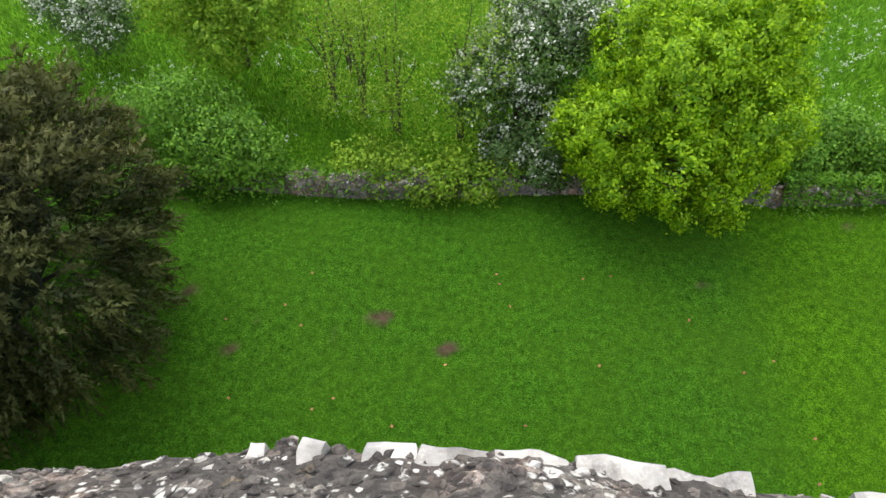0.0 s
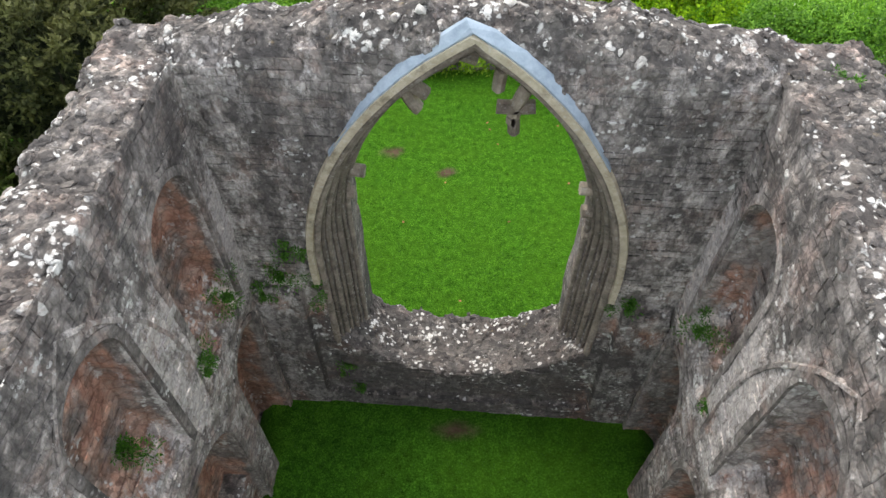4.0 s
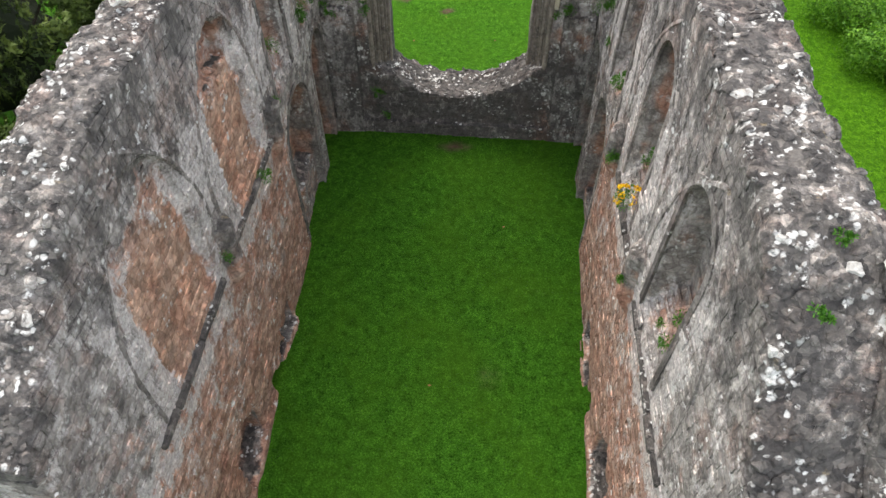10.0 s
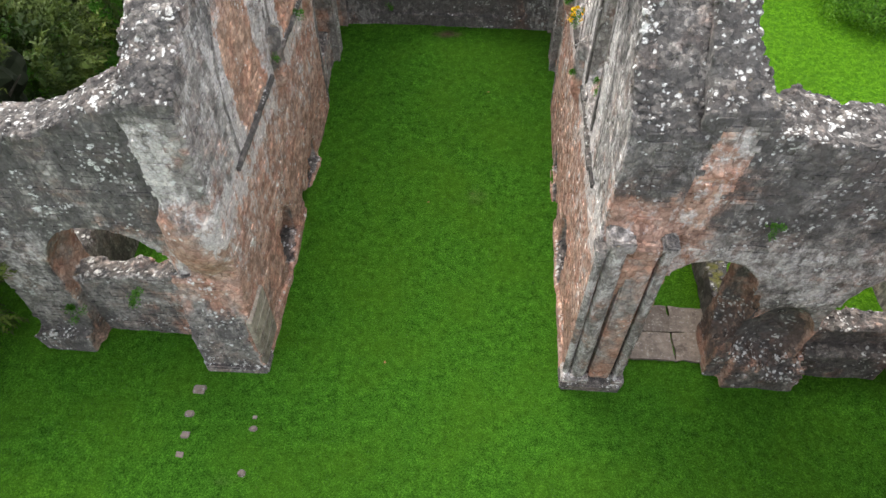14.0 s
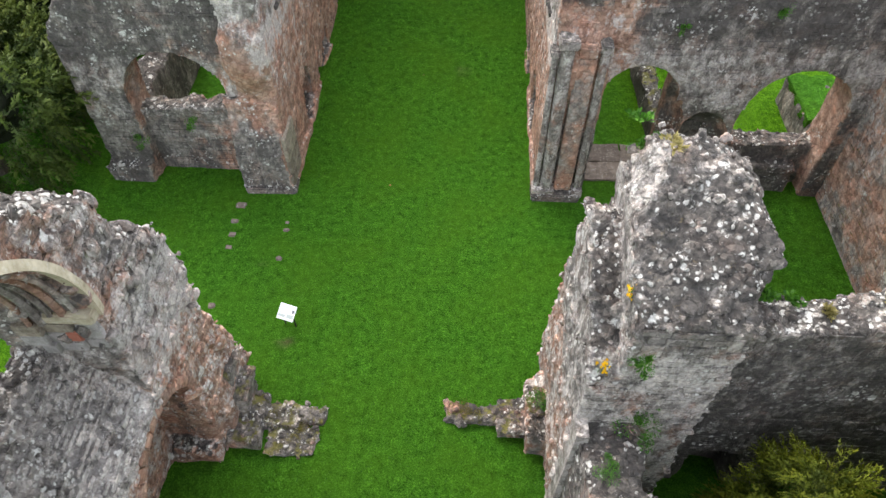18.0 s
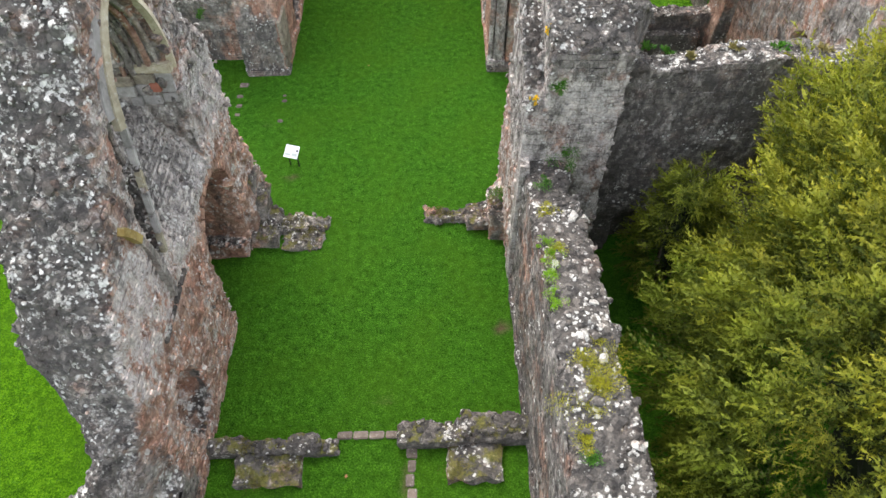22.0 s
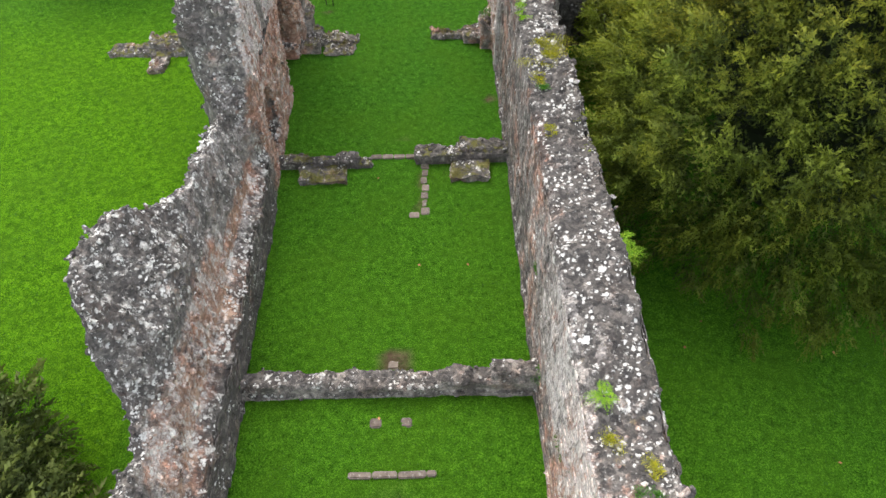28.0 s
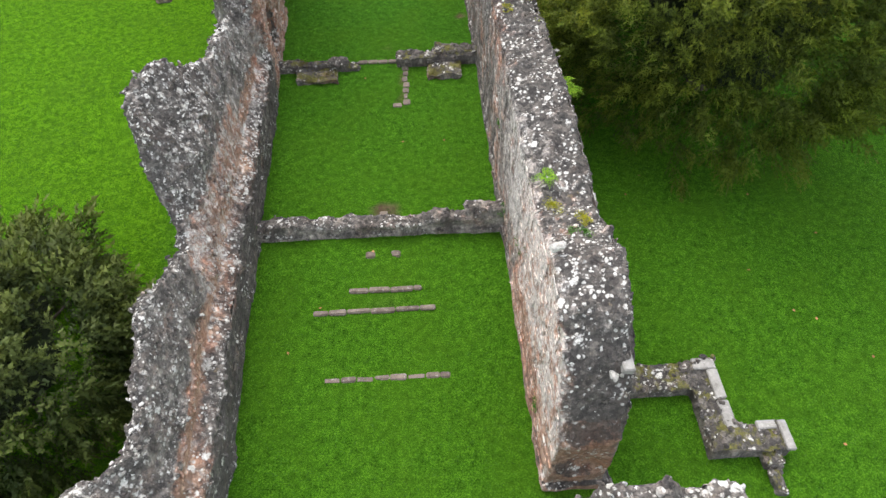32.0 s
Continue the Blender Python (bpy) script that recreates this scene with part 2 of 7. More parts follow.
def masonry_material(name, moss=0.0):
    """Weathered grey and red sandstone with dark algae, old limewash and pale lichen."""
    m, t, b = material(name, 0.92, 0.2)
    n = Nodes(t)
    red, pale, grime, lime = (n.either(k) for k in ("red", "pale", "algae", "lime"))
    grain = n.noise(11, 6.0, 0.7)
    mid = n.noise(2.3, 8.0, 0.76)
    big = n.noise(0.42, 4.0, 0.6)
    grey = n.ramp(mid, (0.30, (0.125, 0.112, 0.104)), (0.5, (0.26, 0.237, 0.218)), (0.72, (0.46, 0.428, 0.398)))
    pink = n.ramp(mid, (0.28, (0.18, 0.100, 0.076)), (0.5, (0.37, 0.235, 0.178)), (0.75, (0.56, 0.425, 0.35)))
    hue = n.noise(1.1, 4.0, 0.65)
    where = n.step(n.math("ADD", red, n.math("MULTIPLY", n.math("SUBTRACT", n.math("ADD", big, hue), 1.0), 1.25)), 0.36, 0.66)
    col = n.mix(where, grey, pink)
    orange = n.ramp(mid, (0.28, (0.25, 0.142, 0.098)), (0.5, (0.40, 0.258, 0.185)), (0.75, (0.55, 0.41, 0.32)))
    col = n.mix(n.step(n.math("ADD", red, n.math("MULTIPLY", n.math("SUBTRACT", big, 0.5), 1.2)), 1.0, 1.25), col, orange)
    # plum and buff beds among the grey
    col = n.mix(n.math("MULTIPLY", n.step(hue, 0.50, 0.62), 0.6), col, n.mix(1.0, col, (1.16, 0.93, 0.86), "MULTIPLY"))
    # single stones differ a little
    rnd = n.math("ADD", n.pos.outputs["Random Per Island"], n.add("ShaderNodeObjectInfo").outputs["Random"])
    tone = n.math("MULTIPLY_ADD", n.math("FRACT", n.math("MULTIPLY", rnd, 3.7)), 0.56, 0.72)
    col = n.mix(1.0, col, n.ramp(n.math("MULTIPLY", tone, 0.7), (0.0, (0, 0, 0)), (1.0, (1.43, 1.43, 1.43))), "MULTIPLY")
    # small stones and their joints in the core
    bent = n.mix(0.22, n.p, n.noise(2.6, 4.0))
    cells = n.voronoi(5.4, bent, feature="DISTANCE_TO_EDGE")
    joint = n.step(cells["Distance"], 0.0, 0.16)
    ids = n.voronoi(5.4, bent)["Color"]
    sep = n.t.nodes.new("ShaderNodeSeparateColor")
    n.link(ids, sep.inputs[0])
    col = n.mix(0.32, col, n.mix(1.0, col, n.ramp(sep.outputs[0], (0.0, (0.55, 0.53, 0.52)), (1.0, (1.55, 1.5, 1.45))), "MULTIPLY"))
    # joint lines darker: mortar tone plus crevice shade put into the colour
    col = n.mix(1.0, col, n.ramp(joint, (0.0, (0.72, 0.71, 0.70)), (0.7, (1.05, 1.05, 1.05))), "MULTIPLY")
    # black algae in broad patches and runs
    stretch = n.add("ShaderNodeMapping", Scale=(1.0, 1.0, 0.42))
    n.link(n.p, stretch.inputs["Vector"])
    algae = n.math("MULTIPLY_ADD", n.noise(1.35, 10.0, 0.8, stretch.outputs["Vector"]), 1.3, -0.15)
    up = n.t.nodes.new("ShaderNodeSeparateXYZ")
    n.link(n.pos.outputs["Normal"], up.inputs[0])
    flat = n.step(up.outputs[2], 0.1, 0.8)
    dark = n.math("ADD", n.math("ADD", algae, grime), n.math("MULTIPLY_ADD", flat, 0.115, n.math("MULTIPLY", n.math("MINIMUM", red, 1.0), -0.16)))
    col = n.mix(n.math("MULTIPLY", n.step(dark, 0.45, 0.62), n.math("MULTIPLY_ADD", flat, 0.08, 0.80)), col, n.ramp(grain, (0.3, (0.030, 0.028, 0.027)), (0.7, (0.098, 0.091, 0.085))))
    # old limewash and lime runs
    runs = n.add("ShaderNodeMapping", Scale=(1.2, 1.2, 0.7))
    n.link(n.p, runs.inputs["Vector"])
    wash = n.math("MULTIPLY_ADD", lime, 0.25, n.math("MULTIPLY_ADD", n.noise(1.8, 10.0, 0.8, runs.outputs["Vector"]), 1.25, -0.125))
    col = n.mix(n.math("MULTIPLY", n.step(wash, 0.60, 0.70), n.math("MULTIPLY", n.step(lime, 0.0, 0.3), n.math("MULTIPLY_ADD", n.step(dark, 0.46, 0.58), -0.5, 0.84))), col, n.ramp(grain, (0.33, (0.34, 0.300, 0.275)), (0.66, (0.76, 0.71, 0.67))))
    # every small stone of the core has a tone of its own
    core = n.t.nodes.new("ShaderNodeSeparateColor")
    small = n.voronoi(7.5, n.mix(0.16, n.p, n.noise(3.0, 3.0)))
    n.link(small["Color"], core.inputs[0])
    each = n.ramp(core.outputs[0], (0.0, (0.42, 0.42, 0.43)), (0.5, (0.85, 0.84, 0.83)), (0.8, (1.3, 1.27, 1.21)), (1.0, (2.0, 1.94, 1.84)))
    col = n.mix(n.math("MULTIPLY_ADD", flat, 0.55, 0.22), col, n.mix(1.0, col, each, "MULTIPLY"))
    # white lichen: ragged blotches a hand wide, and small spots between them
    ragged = n.mix(0.30, n.p, n.noise(4.5, 4.0, 0.7))
    blotch = n.step(n.voronoi(2.9, ragged)["Distance"], 0.27, 0.21)
    spots = n.step(n.voronoi(6.8, n.mix(0.12, n.p, n.noise(6.0, 3.0)))["Distance"], 0.29, 0.21)
    where_l = n.math("ADD", n.math("MULTIPLY_ADD", n.noise(0.9, 6.0, 0.7), 1.7, -0.38), n.math("MULTIPLY_ADD", flat, 0.05, n.math("MULTIPLY", pale, 0.35)))
    lich = n.math("MAXIMUM", n.math("MULTIPLY", blotch, n.step(where_l, 0.60, 0.66)), n.math("MULTIPLY", spots, n.step(where_l, 0.56, 0.66)))
    col = n.mix(n.math("MULTIPLY", lich, 0.9), col, n.ramp(grain, (0.34, (0.42, 0.405, 0.37)), (0.62, (0.76, 0.745, 0.70))))
    # single small stones quite grown over with it
    cover = n.step(n.math("ADD", core.outputs[1], n.math("MULTIPLY", n.math("SUBTRACT", where_l, 0.5), 1.5)), 0.88, 0.94)
    cover = n.math("MULTIPLY", n.math("MULTIPLY", cover, n.step(small["Distance"], 0.46, 0.30)), n.math("MULTIPLY_ADD", flat, 0.45, 0.4))
    col = n.mix(cover, col, n.ramp(grain, (0.34, (0.40, 0.385, 0.355)), (0.62, (0.74, 0.725, 0.68))))
    crust = n.step(n.math("ADD", n.noise(2.6, 7.0, 0.75), n.math("MULTIPLY", pale, 0.36)), 0.66, 0.74)
    col = n.mix(n.math("MULTIPLY", crust, 0.7), col, n.ramp(grain, (0.34, (0.34, 0.322, 0.29)), (0.62, (0.70, 0.675, 0.62))))
    ochre = n.step(n.noise(1.9, 5.0, 0.75), 0.64, 0.74)
    col = n.mix(n.math("MULTIPLY", n.math("MULTIPLY", ochre, flat), 0.5), col, (0.40, 0.30, 0.15))
    if moss:
        mossy = n.math("MULTIPLY", n.step(n.noise(2.2, 5.0, 0.7), 0.62 - 0.14 * moss, 0.72 - 0.14 * moss), flat)
        col = n.mix(n.math("MULTIPLY", mossy, 0.85), col, n.ramp(grain, (0.3, (0.055, 0.070, 0.015)), (0.7, (0.19, 0.165, 0.04))))
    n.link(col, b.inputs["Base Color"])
    h = n.math("ADD", n.math("MULTIPLY", joint, 0.4), n.math("MULTIPLY_ADD", grain, 0.7, mid))
    n.bump(h, 0.65, 0.05, b)
    return m


def plain_stone(name, dark, light, spot=0.3, rough=0.88):
    m, t, b = material(name, rough, 0.25)
    n = Nodes(t)
    col = n.ramp(n.noise(3.0, 7.0, 0.7), (0.3, dark), (0.7, light))
    rnd = n.math("ADD", n.pos.outputs["Random Per Island"], n.add("ShaderNodeObjectInfo").outputs["Random"])
    col = n.mix(1.0, col, n.ramp(n.math("FRACT", n.math("MULTIPLY", rnd, 3.3)), (0.0, (0.72, 0.72, 0.72)), (1.0, (1.2, 1.2, 1.2))), "MULTIPLY")
    spots = n.step(n.noise(9.0, 5.0, 0.7), 0.56, 0.66)
    col = n.mix(n.math("MULTIPLY", spots, spot), col, (0.6, 0.59, 0.55))
    stain = n.step(n.noise(1.6, 6.0, 0.75), 0.55, 0.68)
    col = n.mix(n.math("MULTIPLY", stain, 0.6), col, tuple(c * 0.35 for c in dark))
    n.link(col, b.inputs["Base Color"])
    n.bump(n.noise(22, 6.0, 0.7), 0.5, 0.02, b)
    return m


def leaf_material(name, dark, light, through_light=0.35, tip=None, sprays=False):
    m = bpy.data.materials.new(name)
    m.use_nodes = True
    t = m.node_tree
    b = t.nodes["Principled BSDF"]
    n = Nodes(t)
    each = n.pos.outputs["Random Per Island"]
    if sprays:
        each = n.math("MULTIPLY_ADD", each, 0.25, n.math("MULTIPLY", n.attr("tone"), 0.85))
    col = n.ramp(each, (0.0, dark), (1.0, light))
    col = n.mix(0.6, col, n.mix(1.0, col, n.ramp(n.noise(0.8, 4.0), (0.3, (0.55, 0.6, 0.5)), (0.7, (1.35, 1.3, 1.2))), "MULTIPLY"))
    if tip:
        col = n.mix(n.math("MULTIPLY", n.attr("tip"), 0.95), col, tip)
    n.link(col, b.inputs["Base Color"])
    b.inputs["Roughness"].default_value = 0.6
    b.inputs["Specular IOR Level"].default_value = 0.3
    tr = t.nodes.new("ShaderNodeBsdfTranslucent")
    n.link(col, tr.inputs["Color"])
    mx = t.nodes.new("ShaderNodeMixShader")
    mx.inputs[0].default_value = through_light
    n.link(b.outputs[0], mx.inputs[1])
    n.link(tr.outputs[0], mx.inputs[2])
    n.link(mx.outputs[0], t.nodes["Material Output"].inputs["Surface"])
    return m


def grass_material():
    m, t, b = material("lawn_grass", 0.9, 0.05)
    n = Nodes(t)
    lush = n.attr("lush")
    fine = n.noise(17, 8.0, 0.8)
    mid = n.noise(3.2, 6.0, 0.7)
    big = n.noise(0.35, 4.0, 0.6)
    base = n.ramp(fine, (0.36, (0.014, 0.062, 0.003)), (0.5, (0.050, 0.174, 0.013)), (0.64, (0.122, 0.335, 0.029)))
    lushc = n.ramp(fine, (0.37, (0.020, 0.076, 0.002)), (0.5, (0.082, 0.240, 0.006)), (0.62, (0.205, 0.43, 0.016)))
    col = n.mix(lush, base, lushc)
    col = n.mix(0.75, col, n.mix(1.0, col, n.ramp(mid, (0.34, (0.44, 0.50, 0.42)), (0.66, (1.68, 1.52, 1.38))), "MULTIPLY"))
    col = n.mix(n.math("MULTIPLY", n.step(big, 0.42, 0.65), 0.35), col, (0.080, 0.190, 0.010))
    # clover and daisies, thin bleached places, bare soil
    clover = n.math("MULTIPLY", n.step(n.noise(0.8, 5.0, 0.7), 0.57, 0.66), n.step(n.voronoi(11)["Distance"], 0.30, 0.16))
    col = n.mix(n.math("MULTIPLY", clover, 0.4), col, (0.16, 0.30, 0.07))
    straw = n.step(n.noise(1.7, 6.0, 0.75), 0.66, 0.76)
    col = n.mix(n.math("MULTIPLY", straw, 0.45), col, (0.16, 0.17, 0.05))
    soil = n.attr("soil")
    bare = n.step(n.math("ADD", soil, n.math("MULTIPLY", n.math("SUBTRACT", fine, 0.5), 0.9)), 0.35, 0.75)
    col = n.mix(bare, col, n.ramp(mid, (0.3, (0.10, 0.062, 0.042)), (0.7, (0.21, 0.145, 0.10))))
    n.link(col, b.inputs["Base Color"])
    h = n.math("MULTIPLY_ADD", mid, 1.2, n.math("ADD", fine, n.noise(70, 3.0, 0.7)))
    n.bump(h, 1.0, 0.10, b)
    return m


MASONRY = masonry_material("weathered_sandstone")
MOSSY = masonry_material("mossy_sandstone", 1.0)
DRESSED = plain_stone("dressed_sandstone", (0.13, 0.105, 0.08), (0.40, 0.345, 0.27), 0.35)
PALE = plain_stone("pale_lichened_stone", (0.32, 0.30, 0.27), (0.62, 0.60, 0.56), 0.5)
FLAG = plain_stone("paving_stone", (0.10, 0.078, 0.062), (0.225, 0.185, 0.15), 0.3)
GRASS = grass_material()


def lead_material():
    m, t, b = material("lead_flashing", 0.5, 0.5)
    n = Nodes(t)
    col = n.ramp(n.noise(2.5, 6.0, 0.7), (0.3, (0.22, 0.28, 0.34)), (0.7, (0.42, 0.49, 0.55)))
    n.link(col, b.inputs["Base Color"])
    b.inputs["Metallic"].default_value = 0.15
    n.bump(n.noise(6, 5.0), 0.4, 0.03, b)
    return m


LEAD = lead_material()


# ---- building helpers ----
def part(name, me, mat, parent=None, label=""):
    """Links a mesh (or bmesh) as one object under its thing."""
    if isinstance(me, bmesh.types.BMesh):
        d = bpy.data.meshes.new(name)
        me.to_mesh(d)
        me.free()
        me = d
    if mat and not me.materials:
        me.materials.append(mat)
    ob = new(name, me)
    ob.parent = parent
    return tagged(ob, label)




def stone_shape(seed, tris_low=False):
    """An irregular stone about 1 across, as arrays."""
    bm = bmesh.new()
    bmesh.ops.create_icosphere(bm, subdivisions=1 if tris_low else 2, radius=0.5)
    r = random.Random(seed)
    ax = [Vector((r.gauss(0, 1), r.gauss(0, 1), r.gauss(0, 1))).normalized() for _ in range(10)]
    cut = [r.uniform(0.22, 0.42) for _ in ax]
    for v in bm.verts:
        for a, c in zip(ax, cut):
            d = v.co.dot(a)
            if d > c:
                v.co -= a * (d - c)
        v.co += noise.noise_vector(v.co * 3 + Vector((seed * 3.1, 0, 0))) * 0.09
    bm.verts.ensure_lookup_table()
    vs = np.array([v.co[:] for v in bm.verts], np.float32)
    fs = np.array([[v.index for v in f.verts] for f in bm.faces if f.calc_center_median().z > -0.17], np.int32)
    bm.free()
    return vs, fs


STONES = [stone_shape(i) for i in range(8)]
PEBBLES = [stone_shape(20 + i, True) for i in range(8)]


STONE_MESHES = [load_mesh("stone", *STONES[i]) for i in range(8)]
for me in STONE_MESHES:
    me.materials.append(MASONRY)


def weather(ob, **values):
    """Sets how red, lichened, algae-grown or limewashed a whole stone is."""
    for k, v in values.items():
        ob[k] = float(v)
    return ob


def frame_of(nrm, spin):
    """Rotation matrices (n, 3, 3) with z along the normals."""
    up = np.where(np.abs(nrm[:, 2:3]) > 0.9, np.array([[1.0, 0, 0]]), np.array([[0, 0, 1.0]]))
    x = np.cross(up, nrm)
    x /= np.linalg.norm(x, axis=1, keepdims=True)
    y = np.cross(nrm, x)
    c, s = np.cos(spin)[:, None], np.sin(spin)[:, None]
    return np.stack([x * c + y * s, -x * s + y * c, nrm], 2)


def scatter(shapes, places, rots, sizes, attrs):
    """Many small copies of a few shapes joined into arrays. attrs: name -> value for each copy."""
    r = np.random.RandomState(len(places))
    pick = r.randint(0, len(shapes), len(places))
    V, F, A, base = [], [], {k: [] for k in attrs}, 0
    for s, (vs, fs) in enumerate(shapes):
        ids = np.where(pick == s)[0]
        if not len(ids):
            continue
        p = np.einsum("nij,nkj->nki", rots[ids], vs[None] * sizes[ids][:, None, :]) + places[ids][:, None, :]
        V.append(p.reshape(-1, 3))
        F.append((fs[None] + (np.arange(len(ids)) * len(vs))[:, None, None] + base).reshape(-1, fs.shape[1]))
        base += len(ids) * len(vs)
        for k, v in attrs.items():
            A[k].append(np.repeat(v[ids], len(vs)))
    return np.concatenate(V), np.concatenate(F), {k: np.concatenate(v) for k, v in A.items()}


def block_shape():
    """One squared stone: face 1 x 1, chamfered, proud along z."""
    e = 0.44
    vs = [(-.5, -.5, -1), (.5, -.5, -1), (.5, .5, -1), (-.5, .5, -1), (-.49, -.485, .55), (.49, -.485, .55), (.49, .485, .55), (-.49, .485, .55),
          (-e, -e * .95, 1), (e, -e * .95, 1), (e, e * .95, 1), (-e, e * .95, 1)]
    fs = [(8, 9, 10, 11)] + [(a, (a + 1) % 4, (a + 1) % 4 + 4, a + 4) for a in range(4)] + [(a + 4, (a + 1) % 4 + 4, (a + 1) % 4 + 8, a + 8) for a in range(4)]
    return np.array(vs, np.float32), np.array(fs, np.int32)


def block_variant(seed):
    vs, fs = block_shape()
    r = np.random.RandomState(seed)
    vs[8:] += r.uniform(-0.06, 0.06, (4, 3)) * np.array([1, 1, 3.0])
    vs[4:8, :2] += r.uniform(-0.02, 0.02, (4, 2))
    return vs, fs


BLOCKS = [block_variant(i) for i in range(10)]
BLOCK_MESHES = {}
for i, (vs, fs) in enumerate(BLOCKS):
    BLOCK_MESHES[i] = load_mesh("block", vs, fs)
    BLOCK_MESHES[i].materials.append(MASONRY)


def clean(p, n):
    """No algae beyond the usual and no limewash."""
    return np.zeros(len(p), np.float32), np.zeros(len(p), np.float32)


class Wall:
    """A ruined wall from a field of distances, with its squared stones and rubble as pieces."""

    def __init__(self, name, label, field, lo, hi, red, h=0.11, rubble=0.07, wave=0.06, mat=MASONRY, ragged=1.0, grime=clean, lichen=0.0):
        self.field, self.red, self.name, self.wave, self.grime = field, red, name, wave, grime

        def rough(p):
            out = wave * vnoise(p, 0.9) + 0.6 * wave * vnoise(p, 0.37, 2)
            top = np.clip((field(p[:, 0], p[:, 1], p[:, 2] + 0.45) + 0.05) * 3, 0, 1) * ragged
            st = lumps(p, (0.34, 0.34, 0.22))
            return out + rubble * (0.5 - st) * (0.45 + top) + 0.12 * top * vnoise(p, 0.55, 5)

        v, f = surface(field, lo, hi, h, rough)
        nr = vertex_normals(v, f)
        al, li = grime(v, nr)
        me = load_mesh(name, v, f, {"red": red(v, nr), "pale": (lichen * np.clip(nr[:, 2] * 2, 0.25, 1)).astype(np.float32), "algae": al, "lime": li}, smooth=False)
        me.materials.append(mat)
        self.ob = tagged(new(name, me), label, "ruined wall", kind="structure")
        self.v, self.n, self.mat = v, nr, mat
        self.rng = np.random.RandomState(abs(hash_name(name)) % 9999)

    def stones(self, where, count, single, size=(0.07, 0.27), pale=0.2, sink=0.4):
        """Rubble lying in the skin: `single` of them as pieces, the rest joined."""
        r = self.rng
        ids = np.where(where(self.v, self.n))[0]
        if not len(ids):
            return
        ids = r.choice(ids, min(count, len(ids)), replace=False)
        p, nr = self.v[ids], self.n[ids]
        s = size[0] + (size[1] - size[0]) * r.rand(len(ids)) ** 2.2
        sizes = s[:, None] * (0.75 + 0.5 * r.rand(len(ids), 3)) * np.array([1, 1, 0.6])
        rots = frame_of(nr, r.rand(len(ids)) * 6.28)
        pl = (r.rand(len(ids)) < pale * (1.35 - s / size[1])) * (0.3 + 0.7 * r.rand(len(ids))).astype(np.float32)
        rd = self.red(p, nr)
        al, li = self.grime(p, nr)
        p = p + nr * (sizes[:, 2:3] * (0.5 - sink) - 0.02)
        order = np.argsort(-s)
        for i in order[:single]:
            ob = weather(new("stone", STONE_MESHES[i % 8]), red=rd[i], pale=0.68 * pl[i], algae=al[i] - 0.12 * pl[i], lime=li[i])
            ob.parent = self.ob
            m = Matrix(rots[i].tolist()).to_4x4() @ Matrix.Diagonal((*sizes[i].tolist(), 1))
            ob.matrix_basis = Matrix.Translation(p[i].tolist()) @ m
        rest = order[single:]
        if len(rest):
            V, F, A = scatter(PEBBLES, p[rest], rots[rest], sizes[rest], {"pale": pl[rest] * 0.68, "red": rd[rest], "algae": (al - 0.12 * pl)[rest], "lime": li[rest]})
            tagged(part("rubble", load_mesh("rubble", V, F, A), self.mat, self.ob), kind="stuff")

    def courses(self, axis, sign, plane, s0, s1, z0, z1, single=0, centre=None, height=(0.17, 0.27), length=(0.24, 0.5), keep=0.9, depth=1.6, proud=0.018):
        """Squared stones in courses over a face that looks along axis ('x' or 'y') with the given sign."""
        r = self.rng
        S, Z, L, H = [], [], [], []
        z = z0
        while z < z1:
            hh = r.uniform(*height)
            s = s0 - r.rand() * 0.3
            while s < s1:
                ll = r.uniform(*length)
                S.append(s + ll / 2), Z.append(z + hh / 2), L.append(ll), H.append(hh)
                s += ll
            z += hh
        S, Z, L, H = (np.array(a, np.float32) for a in (S, Z, L, H))
        k = r.rand(len(S)) < keep
        S, Z, L, H = S[k], Z[k], L[k], H[k]
        off = np.arange(0.25, -depth, -0.06, dtype=np.float32)
        found = []
        for ds, dz in ((-.42, -.42), (.42, -.42), (-.42, .42), (.42, .42)):
            ss, zz = S + ds * L, Z + dz * H
            c = plane + sign * off[None, :]
            ss2, zz2, cc = np.broadcast_arrays(ss[:, None], zz[:, None], c)
            d = self.field(cc, ss2, zz2) if axis == "x" else self.field(ss2, cc, zz2)
            inside = d < 0
            first = np.where(inside.any(1), inside.argmax(1), -1)
            k = np.maximum(first, 1)
            row = np.arange(len(k))
            da, db = d[row, k - 1], d[row, k]
            cut = np.clip(da / np.where(da - db == 0, 1, da - db), 0, 1)
            found.append(np.where(first > 0, off[k - 1] + (off[k] - off[k - 1]) * cut, -99))
        found = np.stack(found, 1)
        ok = (found.min(1) > -90) & (found.max(1) - found.min(1) < 0.13)
        S, Z, L, H, o = S[ok], Z[ok], L[ok], H[ok], found.mean(1)[ok]
        place = np.zeros((len(S), 3), np.float32)
        a, b = (0, 1) if axis == "x" else (1, 0)
        place[:, a], place[:, b], place[:, 2] = plane + sign * o, S, Z
        waved = self.wave * (vnoise(place, 0.9) + 0.6 * vnoise(place, 0.37, 2))
        place[:, a] -= sign * waved
        nrm = np.zeros_like(place)
        nrm[:, a] = sign
        rots = frame_of(nrm, np.zeros(len(S)))
        sizes = np.stack([L - 0.005, H - 0.004, np.full(len(S), proud) * (0.6 + 0.9 * r.rand(len(S)))], 1)
        rd = self.red(place, nrm)
        al, li = self.grime(place, nrm)
        if centre is None:
            centre = ((s0 + s1) / 2, (z0 + z1) / 2)
        order = np.argsort((S - centre[0]) ** 2 + (Z - centre[1]) ** 2)
